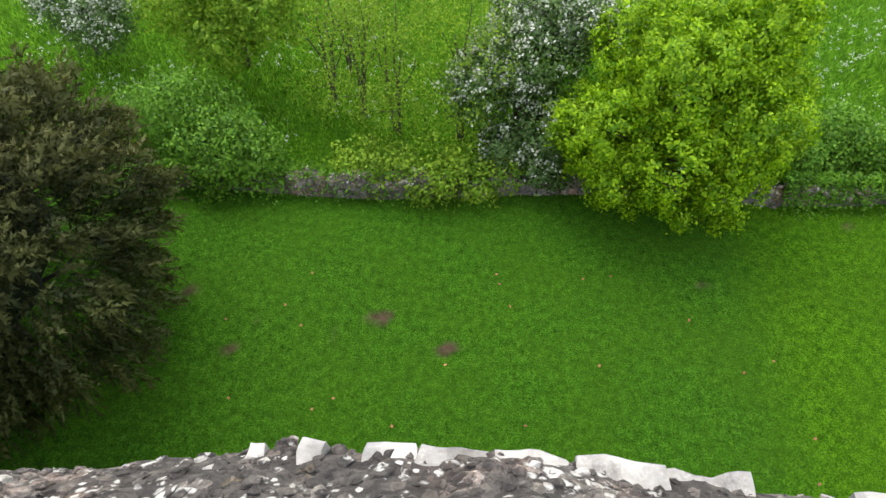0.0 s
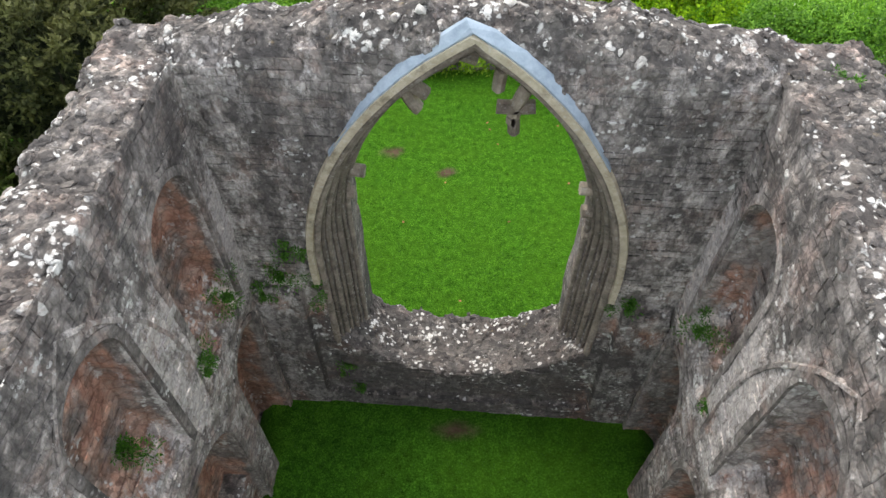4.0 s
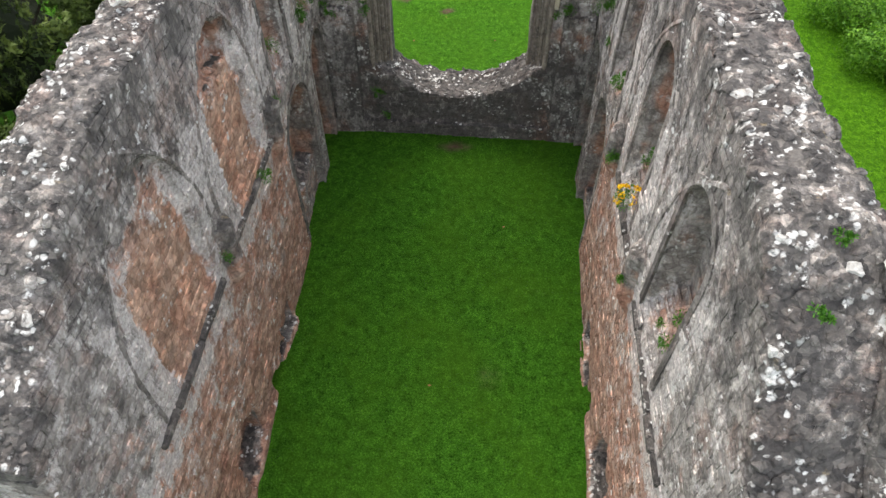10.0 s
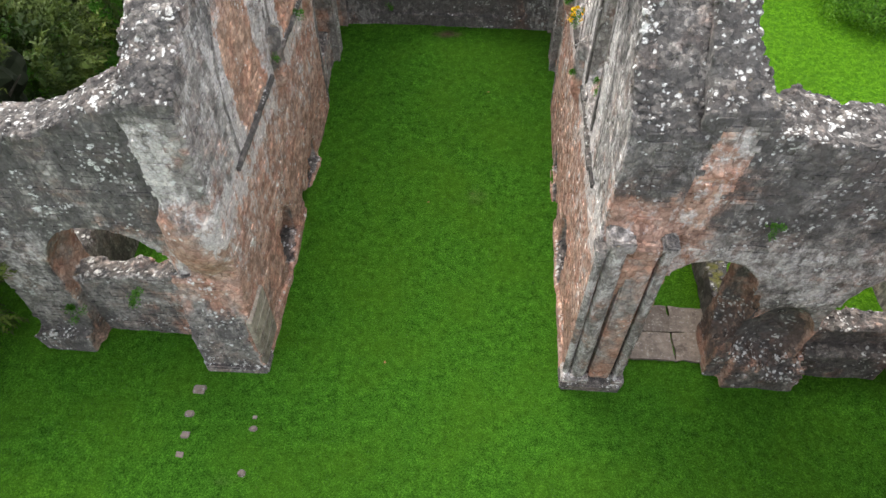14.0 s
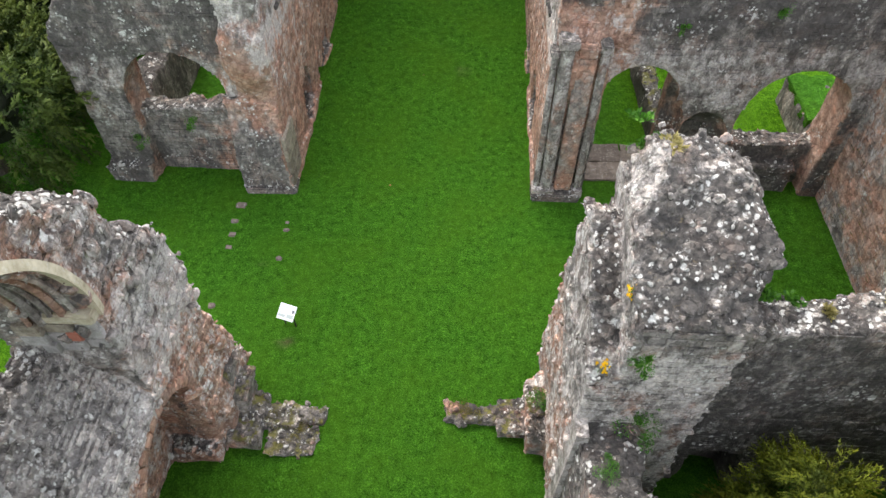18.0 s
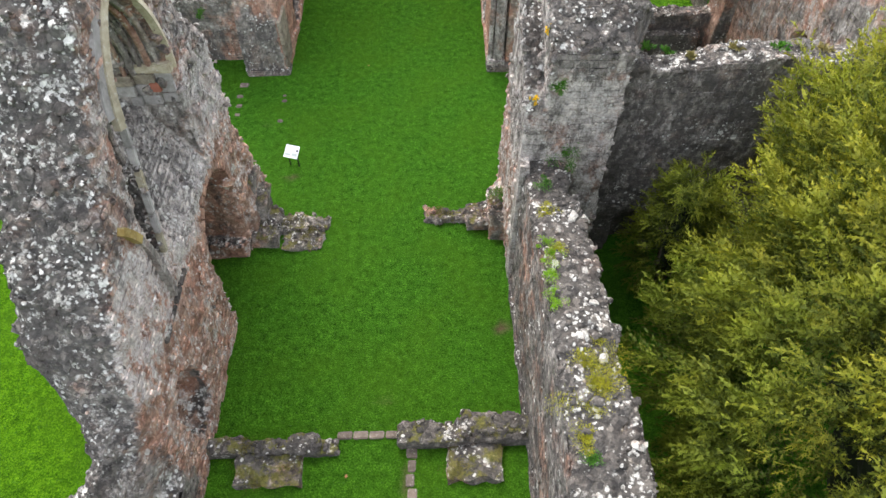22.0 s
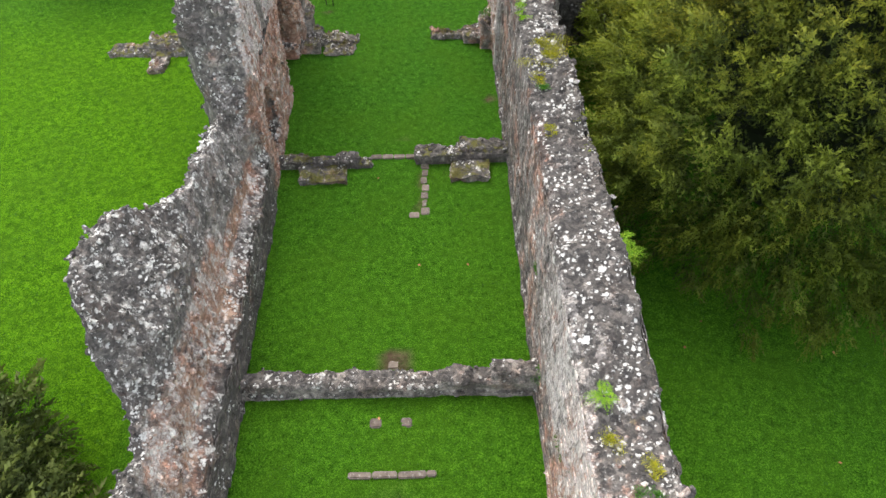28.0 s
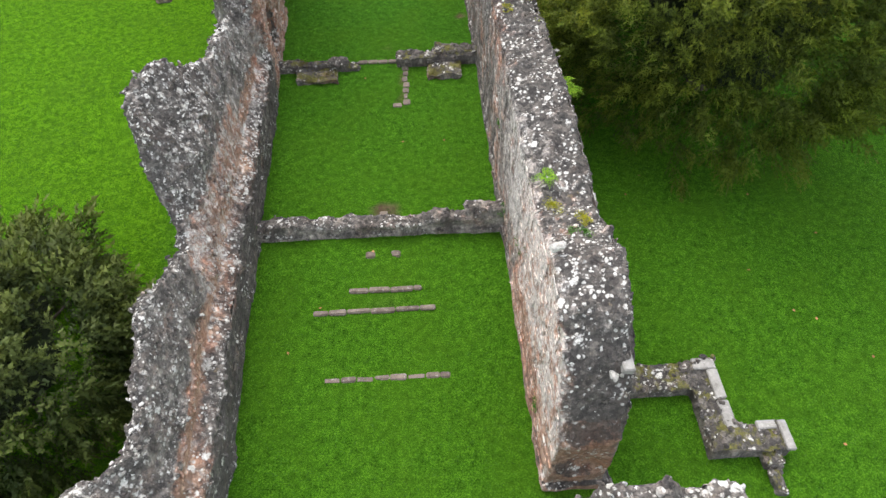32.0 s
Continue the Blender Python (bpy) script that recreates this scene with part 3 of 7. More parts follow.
        for i in order[:single]:
            ob = weather(new("block", BLOCK_MESHES[int(i) % 10]), red=rd[i], algae=al[i], lime=li[i])
            ob.parent = self.ob
            ob.matrix_basis = Matrix.Translation(place[i].tolist()) @ (Matrix(rots[i].tolist()).to_4x4() @ Matrix.Diagonal((*sizes[i].tolist(), 1)))
        rest = order[single:]
        if len(rest):
            V, F, A = scatter(BLOCKS, place[rest], rots[rest], sizes[rest], {"red": rd[rest], "pale": np.zeros(len(rest), np.float32), "algae": al[rest], "lime": li[rest]})
            tagged(part("coursed_stone", load_mesh("coursed_stone", V, F, A), self.mat, self.ob), kind="stuff")


def hash_name(s):
    h = 7
    for c in s:
        h = h * 31 + ord(c)
    return h


def sweep(path, section, closed=False):
    """Sweeps a closed section (u, v) along a path of (point, u-axis, v-axis)."""
    n = len(section)
    V = np.array([np.array(p) + a * np.array(U) + b * np.array(W) for p, U, W in path for a, b in section], np.float32)
    F = []
    m = len(path)
    for i in range(m if closed else m - 1):
        j = (i + 1) % m
        for k in range(n):
            F.append((i * n + k, i * n + (k + 1) % n, j * n + (k + 1) % n, j * n + k))
    return V, np.array(F, np.int32)


def chamfer_box(lo, hi, bevel=0.03, jitter=0.0, seed=0, cuts=0):
    """A worn block as a bmesh."""
    bm = bmesh.new()
    bmesh.ops.create_cube(bm, size=1)
    c = [(a + b) / 2 for a, b in zip(lo, hi)]
    s = [b - a for a, b in zip(lo, hi)]
    if cuts:
        bmesh.ops.subdivide_edges(bm, edges=bm.edges, cuts=cuts, use_grid_fill=True)
    for v in bm.verts:
        v.co = Vector([v.co[k] * s[k] + c[k] for k in range(3)])
    if not cuts:
        bmesh.ops.bevel(bm, geom=bm.edges, offset=bevel, segments=2, affect="EDGES")
    for v in bm.verts:
        v.co += noise.noise_vector(v.co * 2.3 + Vector((seed, 0, 0))) * jitter
    return bm

# ---- ground ----
def ground_height(x, y):
    """The lawn: level, but rising towards the east end inside the choir."""
    ramp = np.clip((y + 15.0) / 15.5, 0, 1) * 1.15
    inside = np.clip((x + 6.4) / 0.8, 0, 1) * np.clip((7.2 - x) / 0.8, 0, 1) * np.clip((2.0 - y) / 0.6, 0, 1)
    z = ramp * inside
    z = z + 0.10 * np.sin(x * 0.21 + 1.0) * np.sin(y * 0.17) * np.clip((np.abs(x - 0.4) - 7) / 3, 0, 1)
    return z - np.clip((np.abs(x - 0.4) - 60) / 200, 0, 1) * 2


def build_ground():
    def ax(a, b, step, far):
        inner = np.arange(a, b + step, step)
        return np.concatenate([-np.geomspace(far, -a + 4, 14) if a < 0 else [], inner, np.geomspace(b + 4, far, 14)])
    xs, ys = ax(-32, 34, 0.6, 1500), ax(-76, 46, 0.6, 1500)
    X, Y = np.meshgrid(xs, ys, indexing="ij")
    P = np.stack([X.ravel(), Y.ravel(), np.zeros(X.size)], 1)
    Z = ground_height(X, Y).ravel() + 0.025 * vnoise(P, 1.7) + 0.015 * vnoise(P, 0.6, 3)
    P[:, 2] = Z
    nx, ny = X.shape
    i = np.arange(nx * ny).reshape(nx, ny)
    F = np.stack([i[:-1, :-1], i[1:, :-1], i[1:, 1:], i[:-1, 1:]], -1).reshape(-1, 4)
    x, y = P[:, 0], P[:, 1]
    out_n = np.clip((-7.5 - x) / 2.0, 0, 1) * np.clip((-24 - y) / 8, 0, 1)
    out_e = np.clip((y - 20) / 2, 0, 1)
    out_s = np.clip((x - 9) / 3, 0, 1) * np.clip((y + 18) / 3, 0, 1)
    nave = np.clip((-34 - y) / 15, 0, 1) * 0.35
    lush = np.clip(np.maximum.reduce([out_n, 0.22 * np.clip((y - 2.5) / 2, 0, 1), out_e * 0.8, out_s * 0.8, nave]), 0, 1)
    soil = np.zeros(len(x))
    for cx, cy, rx, ry, v in ((0.45, -0.4, 1.0, 0.5, 0.8), (2.4, -11.4, 0.9, 0.9, 0.5), (-3.4, 13.3, 0.6, 0.5, 1.0), (-0.77, 12.2, 0.6, 0.4, 0.95), (-10.85, 14.1, 0.5, 0.5, 0.85),
                              (-8.76, 11.65, 0.5, 0.4, 0.85), (-7.9, 13.05, 0.45, 0.35, 0.8), (-5.0, 12.5, 0.5, 0.4, 0.75), (15.5, 19.2, 0.6, 0.4, 0.8), (9.0, 15.8, 0.5, 0.4, 0.7),
                              (-3.9, -28.2, 0.7, 0.35, 0.85), (5.3, -36.3, 0.6, 0.5, 0.8), (0.8, -39.3, 0.9, 0.4, 0.5), (0.6, -51.7, 0.9, 0.6, 1.0), (-5.5, -24.2, 0.9, 0.5, 0.5),
                              (0.9, -38.5, 0.5, 0.6, 0.4), (0.5, -57.0, 2.6, 0.35, 0.55), (0.7, -60.0, 2.4, 0.3, 0.55), (0.8, -56.0, 1.6, 0.3, 0.55), (1.78, -42.2, 0.32, 0.9, 0.85), (1.8, -43.6, 0.3, 0.9, 0.9), (1.35, -44.35, 0.5, 0.25, 0.8)):
        soil = np.maximum(soil, v * np.exp(-(((x - cx) / rx) ** 2 + ((y - cy) / ry) ** 2)))
    me = load_mesh("ground", P.astype(np.float32), F, {"lush": lush, "soil": soil}, smooth=True)
    me.materials.append(GRASS)
    return tagged(new("ground", me), "mown green lawn with worn patches, running on into rough meadow", "lawn", kind="structure")


build_ground()

MID = 0.45  # the east window's middle
NORTH, SOUTH = -5.0, 5.8  # inner faces of the long walls


def top_noise(s, amount, seed):
    p = np.stack([np.ravel(s), np.full(s.size, seed * 3.3), np.zeros(s.size)], 1)
    return (amount * vnoise(p, 1.3, seed) + 0.5 * amount * vnoise(p, 0.45, seed + 1)).reshape(s.shape)


def span(z, a, b, soft=0.5):
    """1 between a and b, fading out over `soft` at both ends."""
    return np.clip((z - a) / soft + 0.5, 0, 1) * np.clip((b - z) / soft + 0.5, 0, 1)


def east_grime(p, n):
    x, y, z = p.T
    side = np.clip((np.abs(x - MID) - 3.6) / 1.0, 0, 1)
    face = np.clip(-n[:, 1] * 2, 0, 1)
    return face * (0.06 * side * span(z, 6.5, 13.5, 2) + 0.12 * span(z, 0, 6, 1)) + 0.11 * (z < 6) + 0.07 * (z > 12.5) * (n[:, 2] > 0.3) + 0.03 * face, face * (0.25 + 0.3 * side)


def choir_grime(sign, windows):
    face_x = NORTH if sign < 0 else SOUTH

    def grime(p, n):
        x, y, z = p.T
        inner = np.clip(-n[:, 0] * sign * 2, 0, 1) * (np.abs(x - face_x) < 0.6)
        west = np.clip(-n[:, 1] * 2, 0, 1) * (y < -18.5)
        algae = inner * (0.04 * span(z, 11.4, 15, 1.2) - 0.12 * span(z, -1, 11.2, 1.0)) + west * (0.05 * span(z, -1, 2.6, 1.0) - 0.10 * span(z, 7.0, 11.2, 1))
        algae = algae + (0.02 if sign > 0 else -0.02) * (n[:, 2] > 0.4) * (z > 10)
        corbel = sum(span(np.abs(y - c), -1, 0.45, 0.2) for c in (-7.1, -12.0)) * span(z, 6.0, 8.9, 0.3) * (np.abs(x - face_x) < 0.6)
        algae = algae + 0.16 * corbel
        near = sum(span(np.abs(y - m), h * 0.75, h + 0.95, 0.4) for m, h, _ in windows)
        lime = inner * np.clip(near * 0.75 * span(z, 7.6, 11.6, 1.0) + 0.75 * span(z, 6.4, 7.7, 0.5) * (y < -6) + 0.34 * span(z, 3.5, 13, 1.5), 0, 0.85) * (1 - corbel)
        if sign < 0:
            for m, h, _ in windows[2:]:
                lime = lime * (1 - span(np.abs(y - m), -1, h * 0.85, 0.2) * span(z, 7.4, 10.8, 0.6))
            algae = algae + west * (0.12 * span(z, 8.0, 11, 0.8) * np.clip((x + 5.5) / 0.5, 0, 1) + 0.16 * span(z, 10.9, 15, 0.5))
        else:
            algae = algae + west * (0.24 * span(z, 8.9, 15, 0.8))
        lime = np.maximum(lime, west * (0.7 * np.clip((-5.1 - x) / 0.7, 0, 1) if sign < 0 else 0.25) * span(z, 7.8, 10.9, 0.5))
        return algae, lime
    return grime


def height_grime(dark=(), pale=(), axis=None, sign=-1):
    """Algae and limewash by height, as (amount, from, to), for the faces along one axis or all."""
    def grime(p, n):
        z = p[:, 2]
        f = np.ones(len(z)) if axis is None else np.clip(n[:, axis] * sign * 2, 0, 1)
        al = sum((a * span(z, lo, hi, 0.8) for a, lo, hi in dark), np.zeros(len(z)))
        li = sum((a * span(z, lo, hi, 0.8) for a, lo, hi in pale), np.zeros(len(z)))
        return al * np.maximum(f, 0.6), li * f
    return grime


def nave_north_grime_shade(p, n):
    x, y, z = p.T
    east_part = np.clip((y + 43.0) / 1.2, 0, 1)
    top = np.clip(n[:, 2] * 2, 0, 1)
    inner = np.clip(n[:, 0] * 2, 0, 1)
    outer = np.clip(-n[:, 0] * 2, 0, 1)
    # passage back (x < -6) is darkened in colour, so the recess reads shaded
    algae = east_part * ((0.17 - 0.12 * span(y, -34.5, -28, 1.5)) * top + 0.06 * inner * span(z, 7.4, 15, 1.0) - 0.12 * inner * span(z, 0, 6.8, 1) + 0.10 * inner * (x < -6.0) * (z < 6)) + (1 - east_part) * (0.07 * top + 0.16 * top * (x < -6.1) * span(y, -56, -49.5, 2) + 0.14 * inner * span(z, -1, 2.2, 0.4)) + 0.08 * outer
    lime = inner * east_part * (0.5 * span(z, 5.8, 9, 1) + 0.38) + (1 - east_part) * ((0.12 + 0.33 * span(y, -49, -43, 2)) * top + (0.10 + 0.36 * span(y, -58, -48.5, 1.5) * (z < 4.6)) * inner * (z > 2.4))
    return algae, np.clip(lime, 0, 1)


def nave_south_grime(p, n):
    x, y, z = p.T
    top = np.clip(n[:, 2] * 2, 0, 1)
    inner = np.clip(-n[:, 0] * 2, 0, 1)
    west = np.clip((-58 - y) / 3, 0, 1)
    algae = top * (0.07 + 0.14 * span(y, -65, -60.5, 1.5) + 0.12 * span(y, -56, -51.5, 1)) + inner * (0.10 * span(y, -48, -33, 4) - 0.06 * west)
    return algae, np.clip(inner * (0.22 + 0.55 * span(z, 2.2, 7.4, 1.0) * np.clip((-50 - y) / 4, 0, 1)), 0, 1)


def tower_grime(p, n):
    x, y, z = p.T
    west = np.clip(-n[:, 1] * 2, 0, 1) * (y < -33)
    top = np.clip(n[:, 2] * 2, 0, 1)
    inner = np.clip(-n[:, 0] * 2, 0, 1)
    return 0.10 * top - 0.14 * top * span(y, -31, -28, 1) - 0.08 * inner + 0.05 * (1 - west) * span(z, 6, 12, 2), west * 0.6 * span(z, 2, 9.6, 0.6) + 0.1 + 0.4 * inner + 0.2 * top * span(y, -31, -28, 1) * (z > 10)


# ---- east wall with the great window ----
EAST_TOP = line((-6.6, 13.8), (-5, 14.35), (-2, 14.85), (0.4, 15.3), (3, 14.95), (5.5, 14.5), (7.8, 13.9))
SILL_TOP = line((-3.4, 4.6), (-2.4, 3.9), (-1.2, 3.15), (0.4, 2.85), (1.8, 3.1), (2.9, 3.7), (4.2, 4.8))


def east_opening(x, y, z):
    t = np.clip((y - 0.5) / 1.35, 0, 1)
    half, spring, top = 3.62 - 0.70 * t, 8.2 + 0.9 * t, 14.85 - 1.1 * t
    foot = SILL_TOP(x) + 0.28 * (1 - np.clip((y - 0.4) / 1.2, 0, 1))
    return arch(x, z, MID, half, foot, spring, top)


def east_field(x, y, z):
    top = EAST_TOP(x) - (0.95 + 0.5 * np.clip((-2.6 - x) / 2, 0, 1)) * np.clip((y - 1.5) / 1.2, 0, 1) ** 1.5 - 0.4 * np.clip((0.9 - y) / 0.4, 0, 1)
    d = np.maximum.reduce([0.5 - y, y - 2.75, -6.5 - x, x - 7.6, (z - top) * 0.8])
    low = np.maximum.reduce([0.28 - y, y - 2.75, -5.2 - x, x - 6.0, z - 1.75])
    d = np.minimum(d, low)
    # a shallow pilaster strip at each side of the window, up to the sill string
    for cx in (-4.35, 5.15):
        d = np.minimum(d, box(x, y, z, (cx - 0.65, 0.22, 0.5), (cx + 0.65, 0.6, 7.3)))
    return np.maximum(d, -east_opening(x, y, z))


def east_red(p, n):
    x, y, z = p.T
    inner = np.clip(-n[:, 1] * 2, 0, 1)
    side = np.clip((np.abs(x - MID) - 2.9) / 0.6, 0, 1)
    return inner * side * np.clip((9.6 - z) / 1.8, 0, 1) * 0.28 + 0.06 + 0.12 * (z > 12.5) * (n[:, 2] > 0.3)


east = Wall("wall_east", "tall grey sandstone gable wall with a pointed window opening", east_field, (-7.1, -0.2, -0.3), (8.2, 3.3, 16.3), east_red, h=0.112, wave=0.03, rubble=0.05, grime=east_grime, lichen=0.1)
east.courses("y", -1, 0.5, -6.2, 7.4, 0.6, 14.3, single=170, centre=(-3.8, 8), depth=2.0, keep=0.62, proud=0.022, height=(0.14, 0.3), length=(0.2, 0.6))
east.stones(lambda p, n: (n[:, 2] > 0.45) & (p[:, 2] > 12), 3000, 130, (0.06, 0.26), pale=0.17, sink=0.38)
east.stones(lambda p, n: (n[:, 2] > 0.35) & (p[:, 2] < 6) & (p[:, 2] > 2), 700, 60, (0.1, 0.26), pale=0.08)
east.stones(lambda p, n: (n[:, 2] > 0.3) & (p[:, 2] > 12), 420, 70, (0.07, 0.28), pale=0.62, sink=0.34)
east.stones(lambda p, n: (n[:, 1] < -0.5) & (p[:, 2] > 11.5), 130, 40, (0.08, 0.26), pale=0.75, sink=0.42)

# ---- choir walls ----
CHOIR_WINDOWS_N = ((-1.4, 1.08, 0.85), (-5.0, 1.06, 0.85), (-9.45, 1.35, 0.2), (-14.5, 1.58, 0.17))
CHOIR_WINDOWS_S = ((-1.25, 1.0, 0.85), (-4.9, 1.04, 0.85), (-9.45, 1.04, 0.85), (-14.15, 1.12, 0.8))
CHOIR_RECESS_N = ((-0.95, 0.95, 6.1, 1.15, 0.4), (-4.45, 1.6, 5.4, 1.05, 2.6))
CHOIR_RECESS_S = ((-0.9, 0.95, 6.1, 1.15, 0.4), (-4.25, 1.3, 5.6, 1.05, 1.6))
CHOIR_TOP_N = line((1.5, 14.2), (-4, 14.15), (-10, 14.1), (-14.2, 14.25), (-15.6, 13.95), (-16.8, 13.3), (-17.8, 12.7), (-18.8, 12.1), (-20, 11.3))
CHOIR_TOP_S = line((1.5, 14.4), (-6, 14.2), (-13, 14.25), (-15.8, 14.35), (-16.8, 13.9), (-17.8, 13.1), (-18.8, 12.0), (-20, 10.9))


def choir_field(sign, face, windows, topline, thick):
    """One long choir wall. sign: +1 where it lies beyond +x of its inner face."""
    def field(x, y, z):
        u = (x - face) * sign  # depth into the wall
        top = topline(y) - 0.25 * np.clip((u - thick + 0.5) / 0.5, 0, 1) ** 2
        end = -19.55
        d = np.maximum.reduce([-u, u - thick, y - 1.6, end - y, (z - top) * 0.8])
        for mid, half, deep in windows:
            foot = 7.75 + np.clip(u, 0, deep) * 1.7
            now = half * (1 - 0.14 * np.clip(u, 0, 1))
            o = arch(y, z, mid, now, foot, 12.75 - half, 12.75 - half + now)
            d = np.maximum(d, -np.maximum(o, u - deep))
        # tall round-headed recesses next to the east wall
        if sign < 0:
            # the blocking of the third window stops short of its head
            d = np.maximum(d, -np.maximum(arch(y, z, -9.2, 0.8, 11.2, 11.75, 12.55), u - 0.6))
        for mid, half, sp, deep, fill in (CHOIR_RECESS_N if sign < 0 else CHOIR_RECESS_S):
            o = arch(y, z, mid, half, 0.2, sp, sp + half)
            d = np.maximum(d, -np.maximum(o, u - np.where(z < fill, 0.28, deep)))
        # robbed holes at the foot
        for y0, y1, zt, deep in ((-10.7, -9.4, 1.5, 0.5), (-12.4, -10.7, 0.75, 0.35), (-15.8, -13.9, 2.5, 0.7)):
            o = np.maximum(np.maximum(y0 - y, y - y1), z - zt - 0.3 * np.sin(y * 5))
            d = np.maximum(d, -np.maximum(o, u - deep))
        # foundation course
        d = np.minimum(d, np.maximum.reduce([-0.14 - u, u - thick - 0.2, y - 1.5, -19.9 - y, z - 0.35 - 0.2 * np.sin(y * 1.7)]))
        # responds between the bays
        for yy, z0, z1 in ((-7.1, 6.3, 8.5), (-12.0, 6.0, 8.7)):
            bulge = np.maximum(np.sqrt(np.maximum(u + 0.02, -0.5) ** 2 + (y - yy) ** 2) - (0.34 if z0 == 0 else 0.33), np.maximum(z0 - z, z - z1))
            if z0:
                bulge = np.maximum(bulge, -(z - z0) * 0.6 + 0.5 - 0.9 * np.clip(0.4 + u, 0, 1))
            d = np.minimum(d, bulge)
        # crossing pier at the west end
        pier = np.maximum.reduce([-0.02 - u, u - 2.15, (-20.25 + 0.22 * np.clip(z - 2.0, 0, 3) if sign < 0 else -19.72 + 0 * z) - y, y + 17.8, z - (5.2 if sign < 0 else 7.3) - 0.6 * np.sin(u * 2 + 1), -0.3 - z])
        d = np.minimum(d, pier)
        core = ball(x, y, z, (face + sign * 0.9, end + 0.15, 6.6), 1.0, (0.95, 0.62, 1.9))
        return np.minimum(d, core)
    return field


def choir_red(sign, windows, blocked):
    def red(p, n):
        x, y, z = p.T
        inner = np.clip(-n[:, 0] * sign * 2, 0, 1)
        low = np.clip((7.6 - z) / 0.5, 0, 1) * 0.85 * np.clip((-5.5 - y) / 2 + 0.55, 0, 1) + np.clip((z - 7.6) / 0.3, 0, 1) * np.clip((10.8 - z) / 2.5, 0, 1) * 0.32
        r = low * inner
        if blocked:
            for mid, half, deep in windows[2:]:
                r = np.where((np.abs(y - mid) < half * 0.9) & (z > 7.6) & (z < 12.3) & (inner > 0.3), np.clip(1.9 - np.maximum(z - 10.4, 0) * 1.0, 0.25, 1.9), r)
        deep_in = np.clip(((x - (NORTH if sign < 0 else SOUTH)) * sign - 0.12) / 0.2, 0, 1) * (z < 12.6) * (z > 0.5) * (y > -16.5) * (np.abs(n[:, 2]) < 0.8) * ((x - (NORTH if sign < 0 else SOUTH)) * sign < 1.3)
        r = np.maximum(r, deep_in * (0.6 if sign < 0 else 0.45))
        west = np.clip(-n[:, 1] * 2, 0, 1) * (y < -18)
        r = np.maximum(r, west * np.clip(1 - np.abs(z - 5.6) / 3.0, 0, 1) * 1.35)
        r = np.maximum(r, west * np.where((z > 8) & (z < 11.2), 0.22, 0))
        if sign > 0:
            r = np.maximum(r, west * span(z, 6.4, 9.2, 0.8) * 0.8)
        return r + 0.04
    return red


nf = choir_field(-1, NORTH, CHOIR_WINDOWS_N, CHOIR_TOP_N, 1.55)
north_choir = Wall("wall_north_choir", "grey and red sandstone choir wall with blocked windows", nf, (-7.9, -21.0, -0.3), (-3.9, 1.7, 15.0), choir_red(-1, CHOIR_WINDOWS_N, True), h=0.112, wave=0.03, rubble=0.05, grime=choir_grime(-1, CHOIR_WINDOWS_N), lichen=0.03)
north_choir.courses("x", 1, NORTH, -19.4, 0.4, 0.3, 14.0, single=220, centre=(-11, 9), keep=0.8, proud=0.016)
north_choir.courses("y", -1, -19.55, -7.2, -4.9, 0.0, 11.5, single=70, centre=(-6, 9.5), depth=0.9)
north_choir.stones(lambda p, n: (n[:, 2] > 0.4) & (p[:, 2] > 10.5), 3400, 200, (0.06, 0.27), pale=0.09, sink=0.38)
north_choir.stones(lambda p, n: (n[:, 2] > 0.3) & (p[:, 2] > 10.5), 170, 80, (0.1, 0.34), pale=0.62, sink=0.34)
north_choir.stones(lambda p, n: (n[:, 0] > 0.6) & (p[:, 2] > 8), 350, 30, (0.08, 0.2), pale=0.6, sink=0.4)
sf = choir_field(1, SOUTH, CHOIR_WINDOWS_S, CHOIR_TOP_S, 1.85)
south_choir = Wall("wall_south_choir", "grey and red sandstone choir wall with round-headed window recesses", sf, (4.7, -21.0, -0.3), (9.0, 1.7, 15.2), choir_red(1, CHOIR_WINDOWS_S, False), h=0.112, wave=0.03, rubble=0.05, grime=choir_grime(1, CHOIR_WINDOWS_S), lichen=0.03)
south_choir.courses("x", -1, SOUTH, -19.4, 0.4, 0.3, 14.0, single=220, centre=(-11, 9), keep=0.8, proud=0.016)
south_choir.courses("y", -1, -19.55, 5.8, 8.2, 0.0, 11.5, single=50, centre=(7, 9.5), depth=0.9, keep=0.4, proud=0.025)
south_choir.stones(lambda p, n: (n[:, 2] > 0.4) & (p[:, 2] > 10.5), 3600, 200, (0.06, 0.27), pale=0.09, sink=0.38)
south_choir.stones(lambda p, n: (n[:, 2] > 0.3) & (p[:, 2] > 10.5), 170, 80, (0.1, 0.34), pale=0.62, sink=0.34)
north_choir.stones(lambda p, n: (p[:, 1] < -19.5) & (p[:, 2] < 3.4) & (p[:, 2] > 0.1), 420, 70, (0.07, 0.24), pale=0.5, sink=0.4)
south_choir.stones(lambda p, n: (n[:, 0] < -0.6) & (p[:, 2] > 8), 350, 30, (0.08, 0.2), pale=0.6, sink=0.4)


